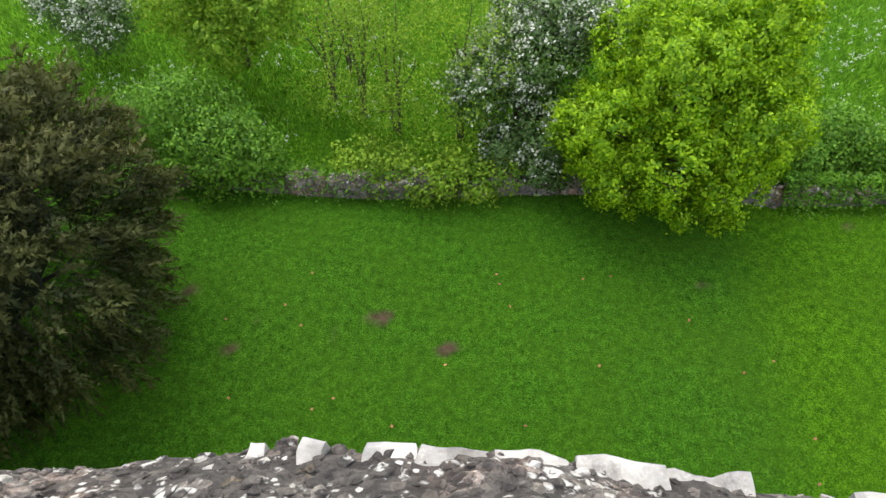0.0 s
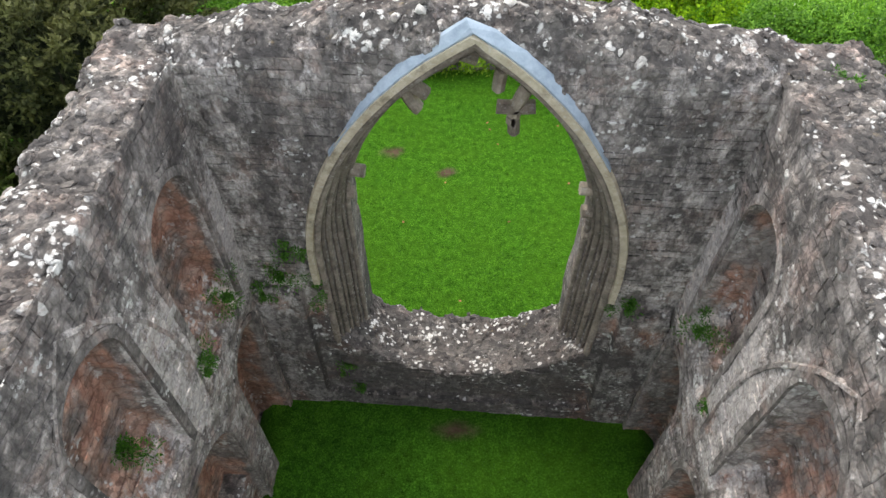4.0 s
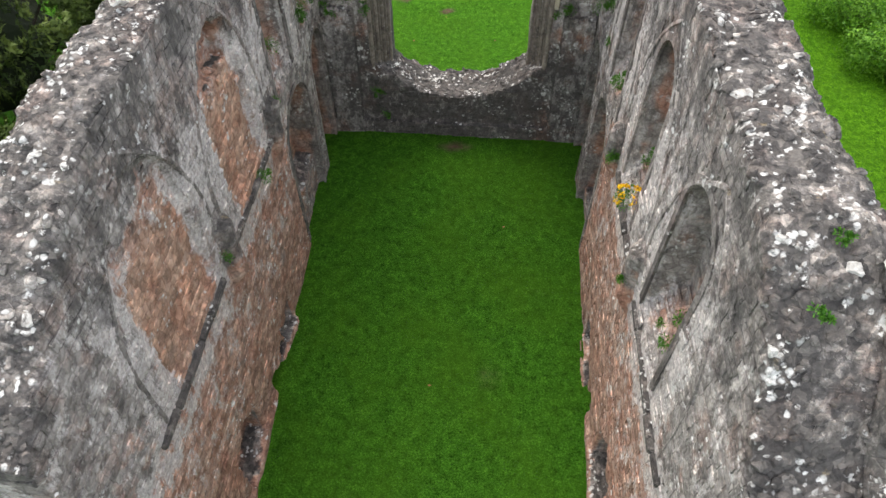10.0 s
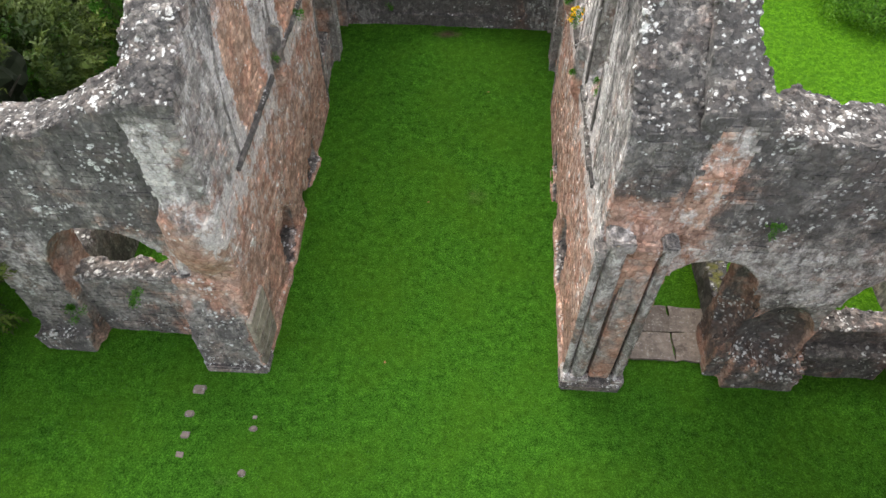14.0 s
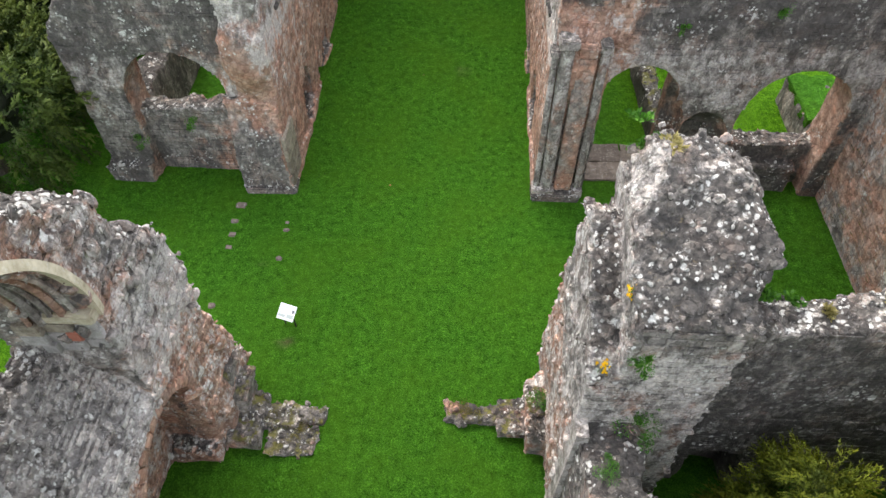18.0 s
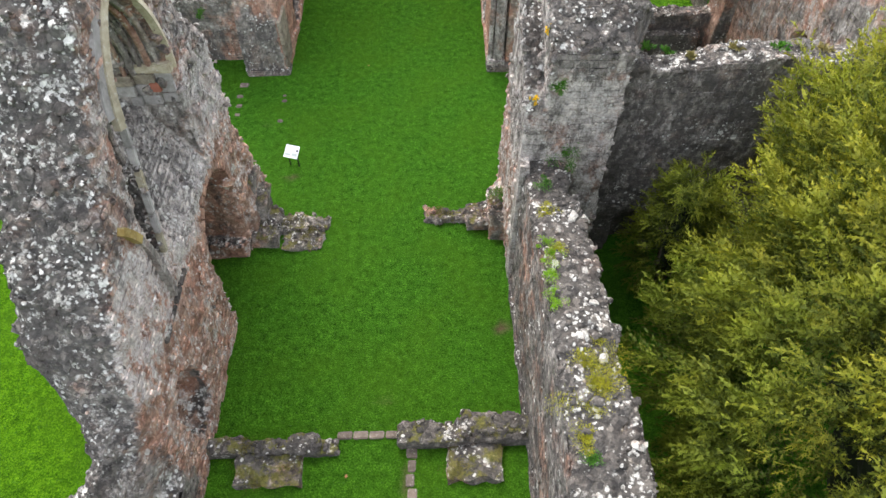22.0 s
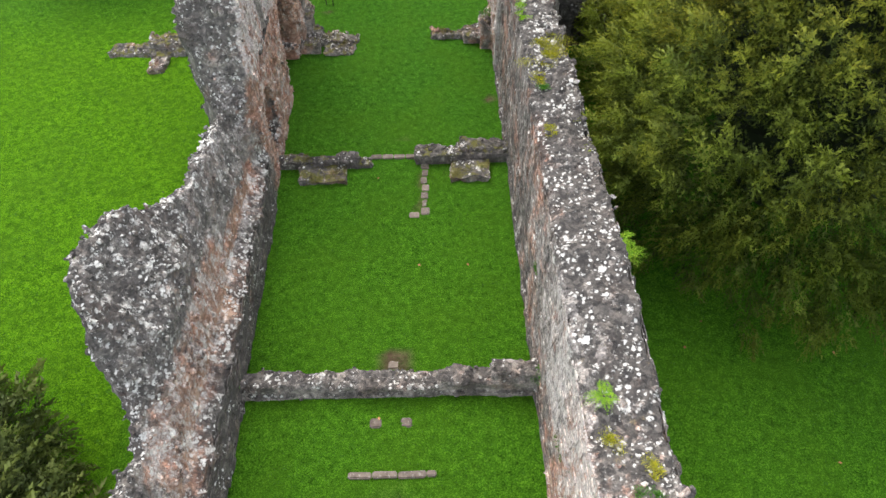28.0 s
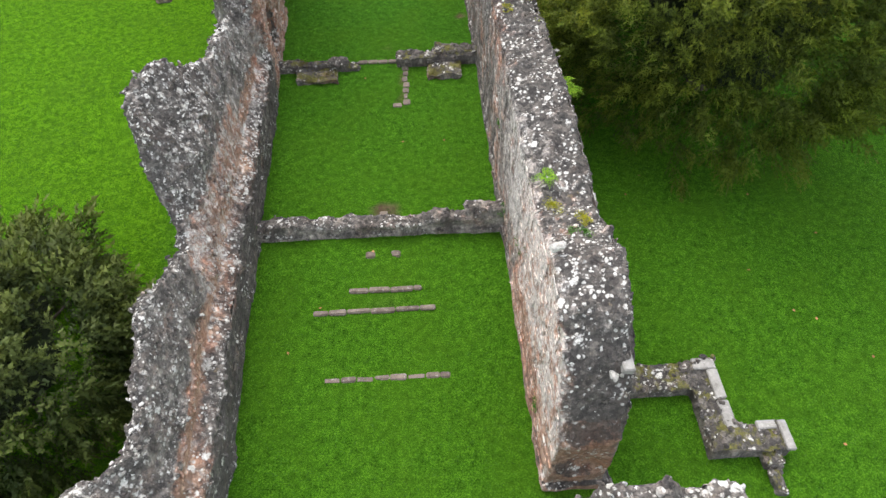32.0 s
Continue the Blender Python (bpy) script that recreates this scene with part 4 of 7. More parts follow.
# ---- transepts ----
def north_transept_field(x, y, z):
    top = line((-14, 5.0), (-13.2, 7.5), (-12, 9.3), (-10.5, 10.1), (-8.6, 10.5), (-7.4, 11.2), (-6.4, 11.4))(x)
    d = np.maximum.reduce([-19.45 - y, y + 17.7, -13.3 - x, x + 6.3, (z - top) * 0.8])
    o = arch(x, z, -9.15, 2.1, -1.0, 4.45, 6.6)
    d = np.maximum(d, -o)
    # low blocking wall in the arch, broken down at one side
    low = np.maximum.reduce([-18.9 - y, y + 18.1, -11.8 - x, x + 6.8, z - line((-12, 3.3), (-10.6, 3.4), (-8.4, 3.6), (-6.8, 3.8))(x)])
    d = np.minimum(d, low)
    foot = box(x, y, z, (-13.4, -19.9, -0.3), (-11.4, -17.5, 0.9))
    return np.minimum(d, foot)


def transept_red(p, n):
    x, y, z = p.T
    jamb = np.clip(np.abs(n[:, 0]) * 2 - 0.6, 0, 1) * (np.abs(x + 9.15) < 2.6) * (z < 6.5)
    return np.clip(jamb * 0.55 + np.clip((4 - np.abs(x + 6.6)) / 3, 0, 1) * np.clip((9 - z) / 2, 0, 1) * 0.45, 0, 1) + 0.03


north_transept = Wall("wall_north_transept", "broken grey transept wall with a round arch", north_transept_field, (-14.2, -20.5, -0.3), (-6.0, -17.2, 12.0), transept_red, grime=height_grime(((0.12, 6.2, 12), (0.02, 1.5, 6.2), (0.10, -1, 1.5)), ((0.5, 3.2, 6.4),), 1), lichen=0.2)
north_transept.courses("y", -1, -19.45, -13.2, -6.4, 0.0, 11.0, single=120, centre=(-9, 7), depth=1.2, keep=0.5, height=(0.13, 0.26))
north_transept.stones(lambda p, n: n[:, 2] > 0.4, 900, 100, pale=0.2)


def south_transept_field(x, y, z):
    top = line((7.4, 11.9), (9.0, 12.2), (9.3, 11.4), (12, 11.0), (15, 10.6), (19.5, 10.4))(x)
    d = np.maximum.reduce([-19.45 - y, y + 17.6, 7.5 - x, x - 19.4, (z - top) * 0.8])
    # a ragged buttress of the choir wall runs up beside it
    d = np.minimum(d, np.maximum.reduce([-19.45 - y, y + 16.6, 7.4 - x, x - 8.9 + np.clip((z - 9) * 0.1, 0, 1), (z - line((-19.5, 11.9), (-18.5, 12.8), (-17, 14.2), (-16, 14.4))(y)) * 0.8]))
    for mid, half, foot, spring in ((9.35, 1.48, -1.0, 5.1), (15.6, 2.0, -1.0, 4.5)):
        d = np.maximum(d, -arch(x, z, mid, half, foot, spring, 6.6))
    d = np.maximum(d, -ball(x, y, z, (10.8, -18.75, 3.6), 1.0, (0.8, 0.8, 2.2)))
    # the pier between the arches is robbed out below
    d = np.maximum(d, -ball(x, y, z, (12.3, -19.5, 2.6), 1.0, (1.15, 0.85, 1.9)))
    ledge = np.minimum(box(x, y, z, (13.2, -18.6, -0.3), (17.9, -17.7, 2.2)), box(x, y, z, (14.0, -19.2, -0.3), (17.0, -18.4, 1.35)))
    foot = box(x, y, z, (11.4, -19.85, -0.3), (13.9, -17.5, 1.2 + 0.4 * np.sin(x * 2.3)))
    foot = np.maximum(foot, -0.25)
    return np.minimum(np.minimum(d, ledge), foot)


def s_transept_red(p, n):
    x, y, z = p.T
    jamb = np.clip(np.abs(n[:, 0]) * 2 - 0.6, 0, 1) * (z < 6.5)
    near = np.clip((10.2 - x) / 1.6, 0, 1) * np.clip((11.0 - z) / 2, 0, 1) * 0.6
    strip = scar(x, z) * np.clip(-n[:, 1] * 2, 0, 1)
    return np.clip(jamb * 0.6 + near + 0.3 * np.clip((7.2 - z) / 2, 0, 1) + 0.55 * strip, 0, 1) + 0.02


def scar(x, z):
    """The paler line of a lost roof against the transept wall."""
    return span(x - 7.6 - (z - 9.0) * 0.12, 0.0, 0.95, 0.2) * span(z, 8.0, 11.6, 0.4)


def s_transept_grime(p, n):
    x, y, z = p.T
    face = np.clip(-n[:, 1] * 2, 0, 1)
    reveal = np.clip(-n[:, 0] * 2, 0, 1) * (z < 6.4) * (x > 10)
    dark = 0.14 * span(z, 7.8, 15, 0.8) + 0.03 * span(z, 2.4, 7.8, 0.8) + 0.15 * span(z, -1, 2.4, 0.8)
    return dark * np.maximum(face, 0.6) + 0.03 * reveal + 0.13 * (y > -19.3) * span(x, 10.4, 13.5, 0.2) * span(z, 0.5, 4.6, 0.4) - 0.2 * face * scar(x, z), face * (0.6 * span(z, 4.6, 7.4, 0.8) + 0.42 * scar(x, z))


south_transept = Wall("wall_south_transept", "dark grey transept wall with two round arches", south_transept_field, (7.0, -20.6, -0.3), (19.8, -16.0, 15.0), s_transept_red, grime=s_transept_grime, lichen=0.14)
south_transept.courses("y", -1, -19.45, 7.5, 18.4, 0.0, 11.8, single=150, centre=(10, 8), depth=1.2, keep=0.5, height=(0.13, 0.26))
south_transept.stones(lambda p, n: (p[:, 2] < 1.9) & (p[:, 2] > 0.1) & (p[:, 0] > 11) & (p[:, 0] < 14.2), 320, 60, (0.1, 0.34), pale=0.35, sink=0.4)
south_transept.stones(lambda p, n: n[:, 2] > 0.4, 1300, 120, pale=0.2)


def south_end_field(x, y, z):
    d = np.maximum.reduce([18.4 - x - 0.03 * z, x - 20.2, -33.5 - y, y + 17.7, (z - line((-33, 10.2), (-26, 10.8), (-18, 10.6))(y)) * 0.8])
    return np.maximum(d, -arch(y, z, -26.0, 0.8, 3.5, 5.0, 5.9))


south_end = Wall("wall_south_transept_end", "tall brown and grey rubble end wall of the transept", south_end_field, (18.0, -33.8, -0.3), (20.6, -17.2, 11.6), lambda p, n: 0.55 + 0.25 * vnoise(p, 2.0), h=0.15, mat=MOSSY, grime=height_grime(((0.03, 3, 11),), ((0.35, 3, 9),)))
south_end.courses("x", -1, 18.4, -32.6, -18.5, 0.0, 10.4, single=60, centre=(-20, 5), keep=0.75)
south_end.stones(lambda p, n: n[:, 2] > 0.4, 500, 40, pale=0.3)


def south_west_field(x, y, z):
    """The west wall of the south transept, dark and tall over the cloister side."""
    top = line((8.6, 9.6), (10, 9.1), (12, 9.3), (14, 9.5), (17, 9.2), (20, 9.4))(x)
    d = np.maximum.reduce([-32.6 - y, y + 31.5, 8.6 - x, x - 18.6, (z - top) * 0.8])
    d = np.maximum(d, -np.maximum(arch(x, z, 10.6, 0.75, -1.0, 1.7, 2.45), y + 31.8))
    return np.maximum(d, -np.maximum(arch(x, z, 14.9, 0.6, 4.4, 5.6, 6.2), y + 31.8))


south_west = Wall("wall_south_transept_west", "dark grey coursed transept wall with grassy broken top", south_west_field, (8.3, -33.2, -0.3), (18.7, -30.6, 10.2), lambda p, n: np.full(len(p), 0.1), grime=height_grime(((0.15, -1, 9.0), (0.08, -1, 3.5)), ((0.3, 2, 9.5),)), lichen=0.2)
south_west.courses("y", -1, -32.6, 8.7, 18.4, 0.0, 9.2, single=150, centre=(11, 7), depth=0.5, keep=0.6)
south_west.stones(lambda p, n: n[:, 2] > 0.4, 900, 110, pale=0.25)

# ---- crossing: south-west tower stump and pier bases ----
TOWER_TOP = line((-34, 10.3), (-33.3, 10.5), (-32, 11.3), (-30.6, 12.1), (-29.8, 12.4), (-29.2, 12.0), (-28.6, 10.6))

TOWER_CROSS = line((5.9, 10.6), (6.3, 11.3), (6.8, 12.0), (7.6, 12.4), (8.5, 12.0), (9.1, 11.3), (9.7, 10.1))


def tower_field(x, y, z):
    east_edge = -29.1 + np.clip((5 - z) * 0.05, -0.5, 0.2)
    west_edge = -33.45
    d = np.maximum.reduce([6.25 - x, x - 8.75 - 0.9 * np.clip((y + 32.8) / 1.5, 0, 1), west_edge - y, y - east_edge, (z - np.minimum(TOWER_TOP(y), TOWER_CROSS(x))) * 0.75])
    # a lower, set-forward slice along the inner face
    d = np.minimum(d, np.maximum.reduce([5.62 - x, x - 6.6, -33.5 - y, y + 28.9 + 0.18 * (z - 5), (z - line((-33.5, 8.2), (-32, 9.8), (-30.5, 10.6), (-29, 9.6))(y)) * 0.8]))
    base = np.maximum.reduce([5.0 - x, x - 8, -32.0 - y, y + 29.4, z - 1.3 - 0.35 * np.sin(x * 3 + y)])
    return np.minimum(d, base)


def tower_red(p, n):
    x, y, z = p.T
    inner = np.clip(-n[:, 0] * 2, 0, 1) * np.clip((8 - z) / 3, 0, 1)
    east_torn = np.clip(n[:, 1] * 2, 0, 1) * np.clip((9 - z) / 3, 0, 1)
    return np.clip(inner * 0.6 + east_torn * 0.6 + 0.25 * np.clip(-n[:, 1], 0, 1), 0, 1) + 0.05


tower = Wall("wall_crossing_south", "broken tower stump of pale and grey rubble with yellow flowers", tower_field, (4.6, -34.1, -0.3), (10.2, -27.4, 13.8), tower_red, rubble=0.13, grime=tower_grime, lichen=0.15)
tower.courses("y", -1, -33.45, 5.6, 8.9, 5.8, 10.4, single=110, centre=(7.3, 8.4), depth=0.6, length=(0.22, 0.46))
tower.courses("x", -1, 6.25, -33.4, -29, 0.5, 11.5, single=60, centre=(-32, 9), depth=0.8)
tower.stones(lambda p, n: (n[:, 2] > 0.25) & (p[:, 2] > 7), 130, 60, (0.22, 0.42), pale=0.0, sink=0.45)
tower.stones(lambda p, n: n[:, 2] > 0.35, 2000, 170, (0.07, 0.26), pale=0.10)
tower.stones(lambda p, n: n[:, 2] > 0.2, 420, 40, (0.06, 0.24), pale=0.6, sink=0.32)
tower.stones(lambda p, n: (n[:, 1] > 0.3) | (n[:, 0] < -0.4), 400, 60, (0.12, 0.34), pale=0.2)

# ---- nave walls ----
NAVE_TOP_N = line((-29.6, 5.2), (-29.9, 7.8), (-30.3, 9.4), (-31.2, 10.2), (-31.8, 12.0), (-33, 12.9), (-34.4, 14.2), (-35.9, 14.9), (-37.2, 13.8), (-38.3, 12.2), (-39.4, 10.9), (-40.6, 9.6),
                  (-41.6, 8.2), (-42.4, 6.2), (-43.4, 5.3), (-46, 5.8), (-48.5, 6.4), (-49.9, 6.85), (-50.8, 7.9), (-52.2, 8.2), (-53.8, 8.0), (-54.8, 6.8), (-55.6, 5.4), (-56.8, 4.5), (-58.4, 5.2),
                  (-60.2, 6.0), (-62.4, 5.3), (-64.2, 4.7), (-65.6, 5.0), (-69, 5.2))
NAVE_OUT_N = line((-29.6, -7.0), (-36, -7.3), (-40, -7.5), (-41.6, -7.4), (-42.5, -6.75), (-43.2, -6.45), (-45.5, -6.45), (-48.2, -6.42), (-49.6, -6.9), (-51, -7.5), (-53.2, -7.9), (-54.6, -7.3), (-56, -6.55), (-58.5, -6.4),
                  (-60.4, -6.75), (-62.5, -6.5), (-64.4, -6.5), (-65.4, -7.9), (-67, -8.9), (-69, -9.2))
WIN_MID, WIN_HALF = -35.35, 2.0


def nave_north_field(x, y, z):
    u = NORTH - x
    out = NORTH - NAVE_OUT_N(y)
    top = NAVE_TOP_N(y) - np.where(y > -38, 0.12, 0.35) * np.clip((u - out + 0.7) / 0.7, 0, 1) ** 2
    lean = np.clip((-42.2 - y) / 1.5, 0, 1)
    top = top - lean * 0.34 * NAVE_TOP_N(y) * np.clip(1 - (u - 0.45) / np.maximum(out - 0.95, 0.3), 0, 1)
    face = -0.16 * lean - 0.16 * np.clip((-58 - y) / 5, 0, 1) + lean * (0.58 * np.clip((z - 2.2) / 0.3, 0, 1) + 0.10 * np.clip(z - 2.5, 0, 6))
    bulge = 0.55 * np.exp(-((y + 53.0) / 1.7) ** 2) * np.clip((4.5 - z) / 2, 0, 1)
    d = np.maximum.reduce([face - u, u - out + bulge, -68.5 - y, y + 29.9 - 0.12 * np.clip(5 - z, 0, 5), (z - top) * 0.75])
    # torn stonework flaring at the east end
    d = np.minimum(d, np.maximum.reduce([-0.35 - u + np.clip((z - 1.5) * 0.15, 0, 1), u - 2.4, -31.8 - y, y + 29.3 + 0.1 * z, z - 6.5 + np.abs(y + 30.6) * 1.5]))
    # window with a long sloping sill, open to the north at its head
    deep = np.clip(u, 0, 2.4)
    foot = 6.2 + 1.9 * np.clip(deep, 0, 1.5)
    o = arch(y, z, WIN_MID - 0.1 * deep, WIN_HALF - 0.1 * deep, foot, 10.3, 13.55)
    d = np.maximum(d, -o)
    slot = np.maximum(np.abs(y + 37.35 + (11.4 - z) * 0.25) - 0.30, np.maximum(7.2 - z, z - 11.7))
    d = np.maximum(d, -np.maximum(slot, u - 1.0))
    # passage arch near the floor
    d = np.maximum(d, -np.maximum(arch(y, z, -33.98, 1.83, -1.0, 3.9, 5.75), u - 1.75))
    # robbed hole
    d = np.maximum(d, -ball(x, y, z, (-5.0, -40.35, 2.35), 1.0, (1.25, 1.0, 1.6)))
    # plinth stones inside the passage
    d = np.minimum(d, box(x, y, z, (-6.7, -32.7, -0.2), (-5.1, -32.1, 0.75)))
    return d


def nave_north_red(p, n):
    x, y, z = p.T
    inner = np.clip(n[:, 0] * 2, 0, 1)
    mid = inner * np.clip((y + 43.5) / 2, 0, 1) * np.where(z < np.where(y > -36, 6.6, 5.6), 0.85, np.where((y < -38.6) & (z < 8.5), 0.66, np.where(y > -32.4, 0.3, 0.46)))
    mid = np.where((np.abs(y - WIN_MID) < 1.95) & (z > 5.9) & (z < 10), 0.1, mid)
    torn = np.clip(n[:, 0] * 3, 0, 1) * np.clip((-43 - y) / 2, 0, 1) * np.where((z > 2.0) & (x > -5.95), 1.3 * np.exp(-((z - 2.75 - 0.2 * np.sin(y * 0.9)) / 0.5) ** 2), 0.05)
    torn = np.maximum(torn, np.clip(n[:, 0] * 3, 0, 1) * span(y, -58, -48.5, 1.5) * span(z, 2.4, 4.6, 0.6) * (x > -6.2) * 0.7)
    jamb = np.clip(np.abs(n[:, 1]) * 2 - 0.5, 0, 1) * (np.abs(y + 34.0) < 2.0) * (z < 5.9) * 0.6
    return np.clip(np.maximum.reduce([mid, torn, jamb]), 0, 1.3) + 0.12


nave_north = Wall("wall_north_nave", "jagged rubble nave wall, dark grey outside and red within", nave_north_field, (-9.6, -68.4, -0.3), (-4.3, -29.0, 15.0), nave_north_red, rubble=0.17, wave=0.09, grime=nave_north_grime_shade, lichen=0.36)
nave_north.courses("x", 1, NORTH, -42.5, -29.6, 0.0, 13.6, single=180, centre=(-37.5, 5), depth=2.3, keep=0.6, height=(0.12, 0.22), length=(0.16, 0.4))
nave_north.courses("x", 1, NORTH, -68, -42.5, 0.0, 2.2, single=90, centre=(-52, 1.2), depth=0.5)
nave_north.stones(lambda p, n: (n[:, 2] > 0.25) & (p[:, 2] > 3.0), 6300, 280, (0.06, 0.24), pale=0.22, sink=0.28)
nave_north.stones(lambda p, n: (n[:, 2] > 0.2) & (p[:, 2] > 3.0), 1800, 60, (0.06, 0.20), pale=0.65, sink=0.3)
nave_north.stones(lambda p, n: (n[:, 2] > 0.15) & (p[:, 2] > 6.0) & (p[:, 1] > -44), 330, 120, (0.2, 0.5), pale=0.0, sink=0.42)
nave_north.stones(lambda p, n: (n[:, 2] > -0.1) & (p[:, 1] > -33.6) & (p[:, 2] > 2.5) & (p[:, 0] < -4.9), 420, 110, (0.2, 0.6), pale=0.1, sink=0.4)
nave_north.stones(lambda p, n: (n[:, 0] > 0.3) & (p[:, 2] > 2.6) & (p[:, 1] < -42), 1500, 60, (0.1, 0.3), pale=0.25)
nave_north.stones(lambda p, n: (n[:, 0] < -0.3) & (p[:, 2] > 3.5), 900, 20, (0.1, 0.3), pale=0.25)

NAVE_TOP_S = line((-33, 6.1), (-35, 6.3), (-37.2, 6.6), (-38, 6.9), (-41, 7.0), (-45, 6.7), (-48.5, 6.6), (-52, 7.0), (-55, 6.7), (-57.5, 6.5), (-59.3, 7.0), (-60.5, 7.5), (-62.2, 7.0), (-63.0, 6.2), (-63.7, 4.9), (-64.5, 3.2))


def nave_south_field(x, y, z):
    u = x - SOUTH
    top = NAVE_TOP_S(y) - 0.15 * np.clip((0.35 - u) / 0.35, 0, 1)
    narrow = line((-33, 1.3), (-38, 1.6), (-48, 1.9), (-57, 2.05), (-65, 1.95))(y)
    d = np.maximum.reduce([-u + 0.0 * z, u - narrow, -64.4 - y, y + 33.0, (z - top) * 0.8])
    step = np.maximum.reduce([-u, u - narrow - 0.22, -63.9 - y, y + 42, z - top + 0.55])
    d = np.minimum(d, step)
    d = np.minimum(d, np.maximum.reduce([-u - 0.12, u - narrow - 0.3, -64.6 - y, y + 33, z - 0.35]))
    # robbed west end, hollow near the ground
    return np.maximum(d, -ball(x, y, z, (6.8, -64.7, 1.6), 1.0, (1.0, 0.6, 0.9)))


def nave_south_red(p, n):
    x, y, z = p.T
    inner = np.clip(-n[:, 0] * 2, 0, 1)
    return np.clip(inner * (0.30 + 0.55 * np.clip((-55 - y) / 3, 0, 1) * np.clip((5.8 - np.abs(z - 3.2) * 1.2) / 3, 0, 1)), 0, 1) + np.clip(-n[:, 1], 0, 1) * (y < -64) * 0.7 + 0.10


nave_south = Wall("wall_south_nave", "long straight grey nave wall with lichened flat top", nave_south_field, (5.3, -65.3, -0.3), (8.5, -32.5, 8.3), nave_south_red, rubble=0.06, grime=nave_south_grime, lichen=0.15)
nave_south.courses("x", -1, SOUTH, -64.3, -33.2, 0.2, 7.2, single=240, centre=(-45, 5), depth=0.5)
nave_south.courses("x", 1, 7.8, -64.0, -42, 0.2, 7.0, single=20, centre=(-60, 6), depth=0.6)
nave_south.stones(lambda p, n: (n[:, 2] > 0.2) & (p[:, 2] > 4.5) & (p[:, 0] > 6.5) & (p[:, 1] > -44), 260, 60, (0.12, 0.38), pale=0.75, sink=0.36)
nave_south.stones(lambda p, n: (n[:, 2] > 0.25) & (p[:, 2] > 4.5), 700, 60, (0.06, 0.22), pale=0.6, sink=0.3)
nave_south.stones(lambda p, n: (n[:, 2] > 0.35) & (p[:, 2] > 4.5), 5200, 280, (0.06, 0.22), pale=0.14, sink=0.38)


def west_field(x, y, z):
    return np.maximum.reduce([5.3 - x, x - 9.0, -69.2 - y, y + 67.0, (z - 7.6 - 0.35 * np.sin(x * 2.1) - 0.2 * np.sin(x * 5.3 + 1)) * 0.8])


west = Wall("wall_west_tower", "pale broken top of the west tower wall", west_field, (4.9, -69.8, -0.3), (9.5, -66.4, 8.6), lambda p, n: np.full(len(p), 0.1))
west.stones(lambda p, n: n[:, 2] > 0.35, 600, 100, pale=0.7)
west.courses("y", 1, -67.0, 5.4, 8.9, 0.2, 7.4, single=40, depth=0.4)


# ---- low walls and footings ----
def low_wall(name, label, boxes, lo, hi, mat=MASONRY, red=0.05, single=60, count=300, rubble=0.05, h=0.085, dark=0.08):
    def field(x, y, z):
        d = None
        for a, b in boxes:
            q = box(x, y, z, a, b)
            d = q if d is None else np.minimum(d, q)
        return d
    w = Wall(name, label, field, lo, hi, lambda p, n: np.full(len(p), red), h=h, rubble=rubble, wave=0.05, mat=mat, grime=height_grime(((dark, -1, 9),)))
    w.stones(lambda p, n: n[:, 2] > 0.4, count, single, (0.1, 0.3), pale=0.12, sink=0.4)
    return w


low_wall("wall_screen", "low lichened stone screen wall across the nave", (((-5.1, -53.10, -0.3), (5.9, -52.3, 0.62)), ((2.2, -53.10, 0.5), (5.9, -52.48, 0.88)), ((4.1, -53.05, 0.8), (5.9, -52.3, 1.3)), ((-5.1, -53.05, 0.5), (-1.6, -52.48, 0.78)),
                                                                         ((-5.1, -53.18, -0.3), (5.9, -52.2, 0.25))),
         (-5.6, -54.1, -0.3), (6.4, -52.0, 1.8), single=110, count=600, dark=0.03)
low_wall("wall_rood_north", "low mossy stone wall stub across the nave", (((-5.4, -41.35, -0.3), (-1.3, -40.75, 0.5)), ((-1.5, -41.3, -0.3), (-0.65, -40.8, 0.25))), (-5.8, -41.5, -0.3), (-0.5, -39.8, 1.2), mat=MOSSY, single=70)
low_wall("wall_rood_south", "low mossy stone wall stub with pale worn end", (((1.4, -41.1, -0.3), (6.0, -40.4, 0.55)), ((3.6, -40.9, 0.4), (6.0, -40.2, 0.7))), (1.0, -41.2, -0.3), (6.4, -39.3, 1.4), mat=MOSSY, single=70)
low_wall("wall_crossing_stub_north", "broken footing of the crossing arch beside the nave wall", (((-5.2, -32.2, -0.3), (-3.9, -30.3, 0.65)), ((-4.2, -31.5, -0.3), (-2.7, -30.7, 0.42)), ((-3.7, -32.4, -0.3), (-2.0, -31.4, 0.18)), ((-2.7, -31.3, -0.3), (-1.8, -30.7, 0.25)), ((-5.1, -31.2, 0.5), (-4.3, -30.0, 1.7)), ((-5.1, -30.9, 1.0), (-4.7, -29.9, 2.6))),
         (-5.6, -32.9, -0.3), (-1.2, -29.4, 3.1), mat=MOSSY, red=0.35, dark=0.05, single=90, count=420, rubble=0.09)
low_wall("wall_crossing_stub_south", "broken mossy footing of the crossing arch", (((2.3, -31.0, -0.3), (5.3, -30.3, 0.32)), ((4.1, -31.4, -0.3), (5.7, -30.1, 0.5)), ((5.0, -31.1, 0.3), (5.9, -29.9, 1.2))), (1.9, -32.0, -0.3), (6.2, -29.3, 2.0), mat=MOSSY, red=0.4, dark=0.05, single=70, rubble=0.09)
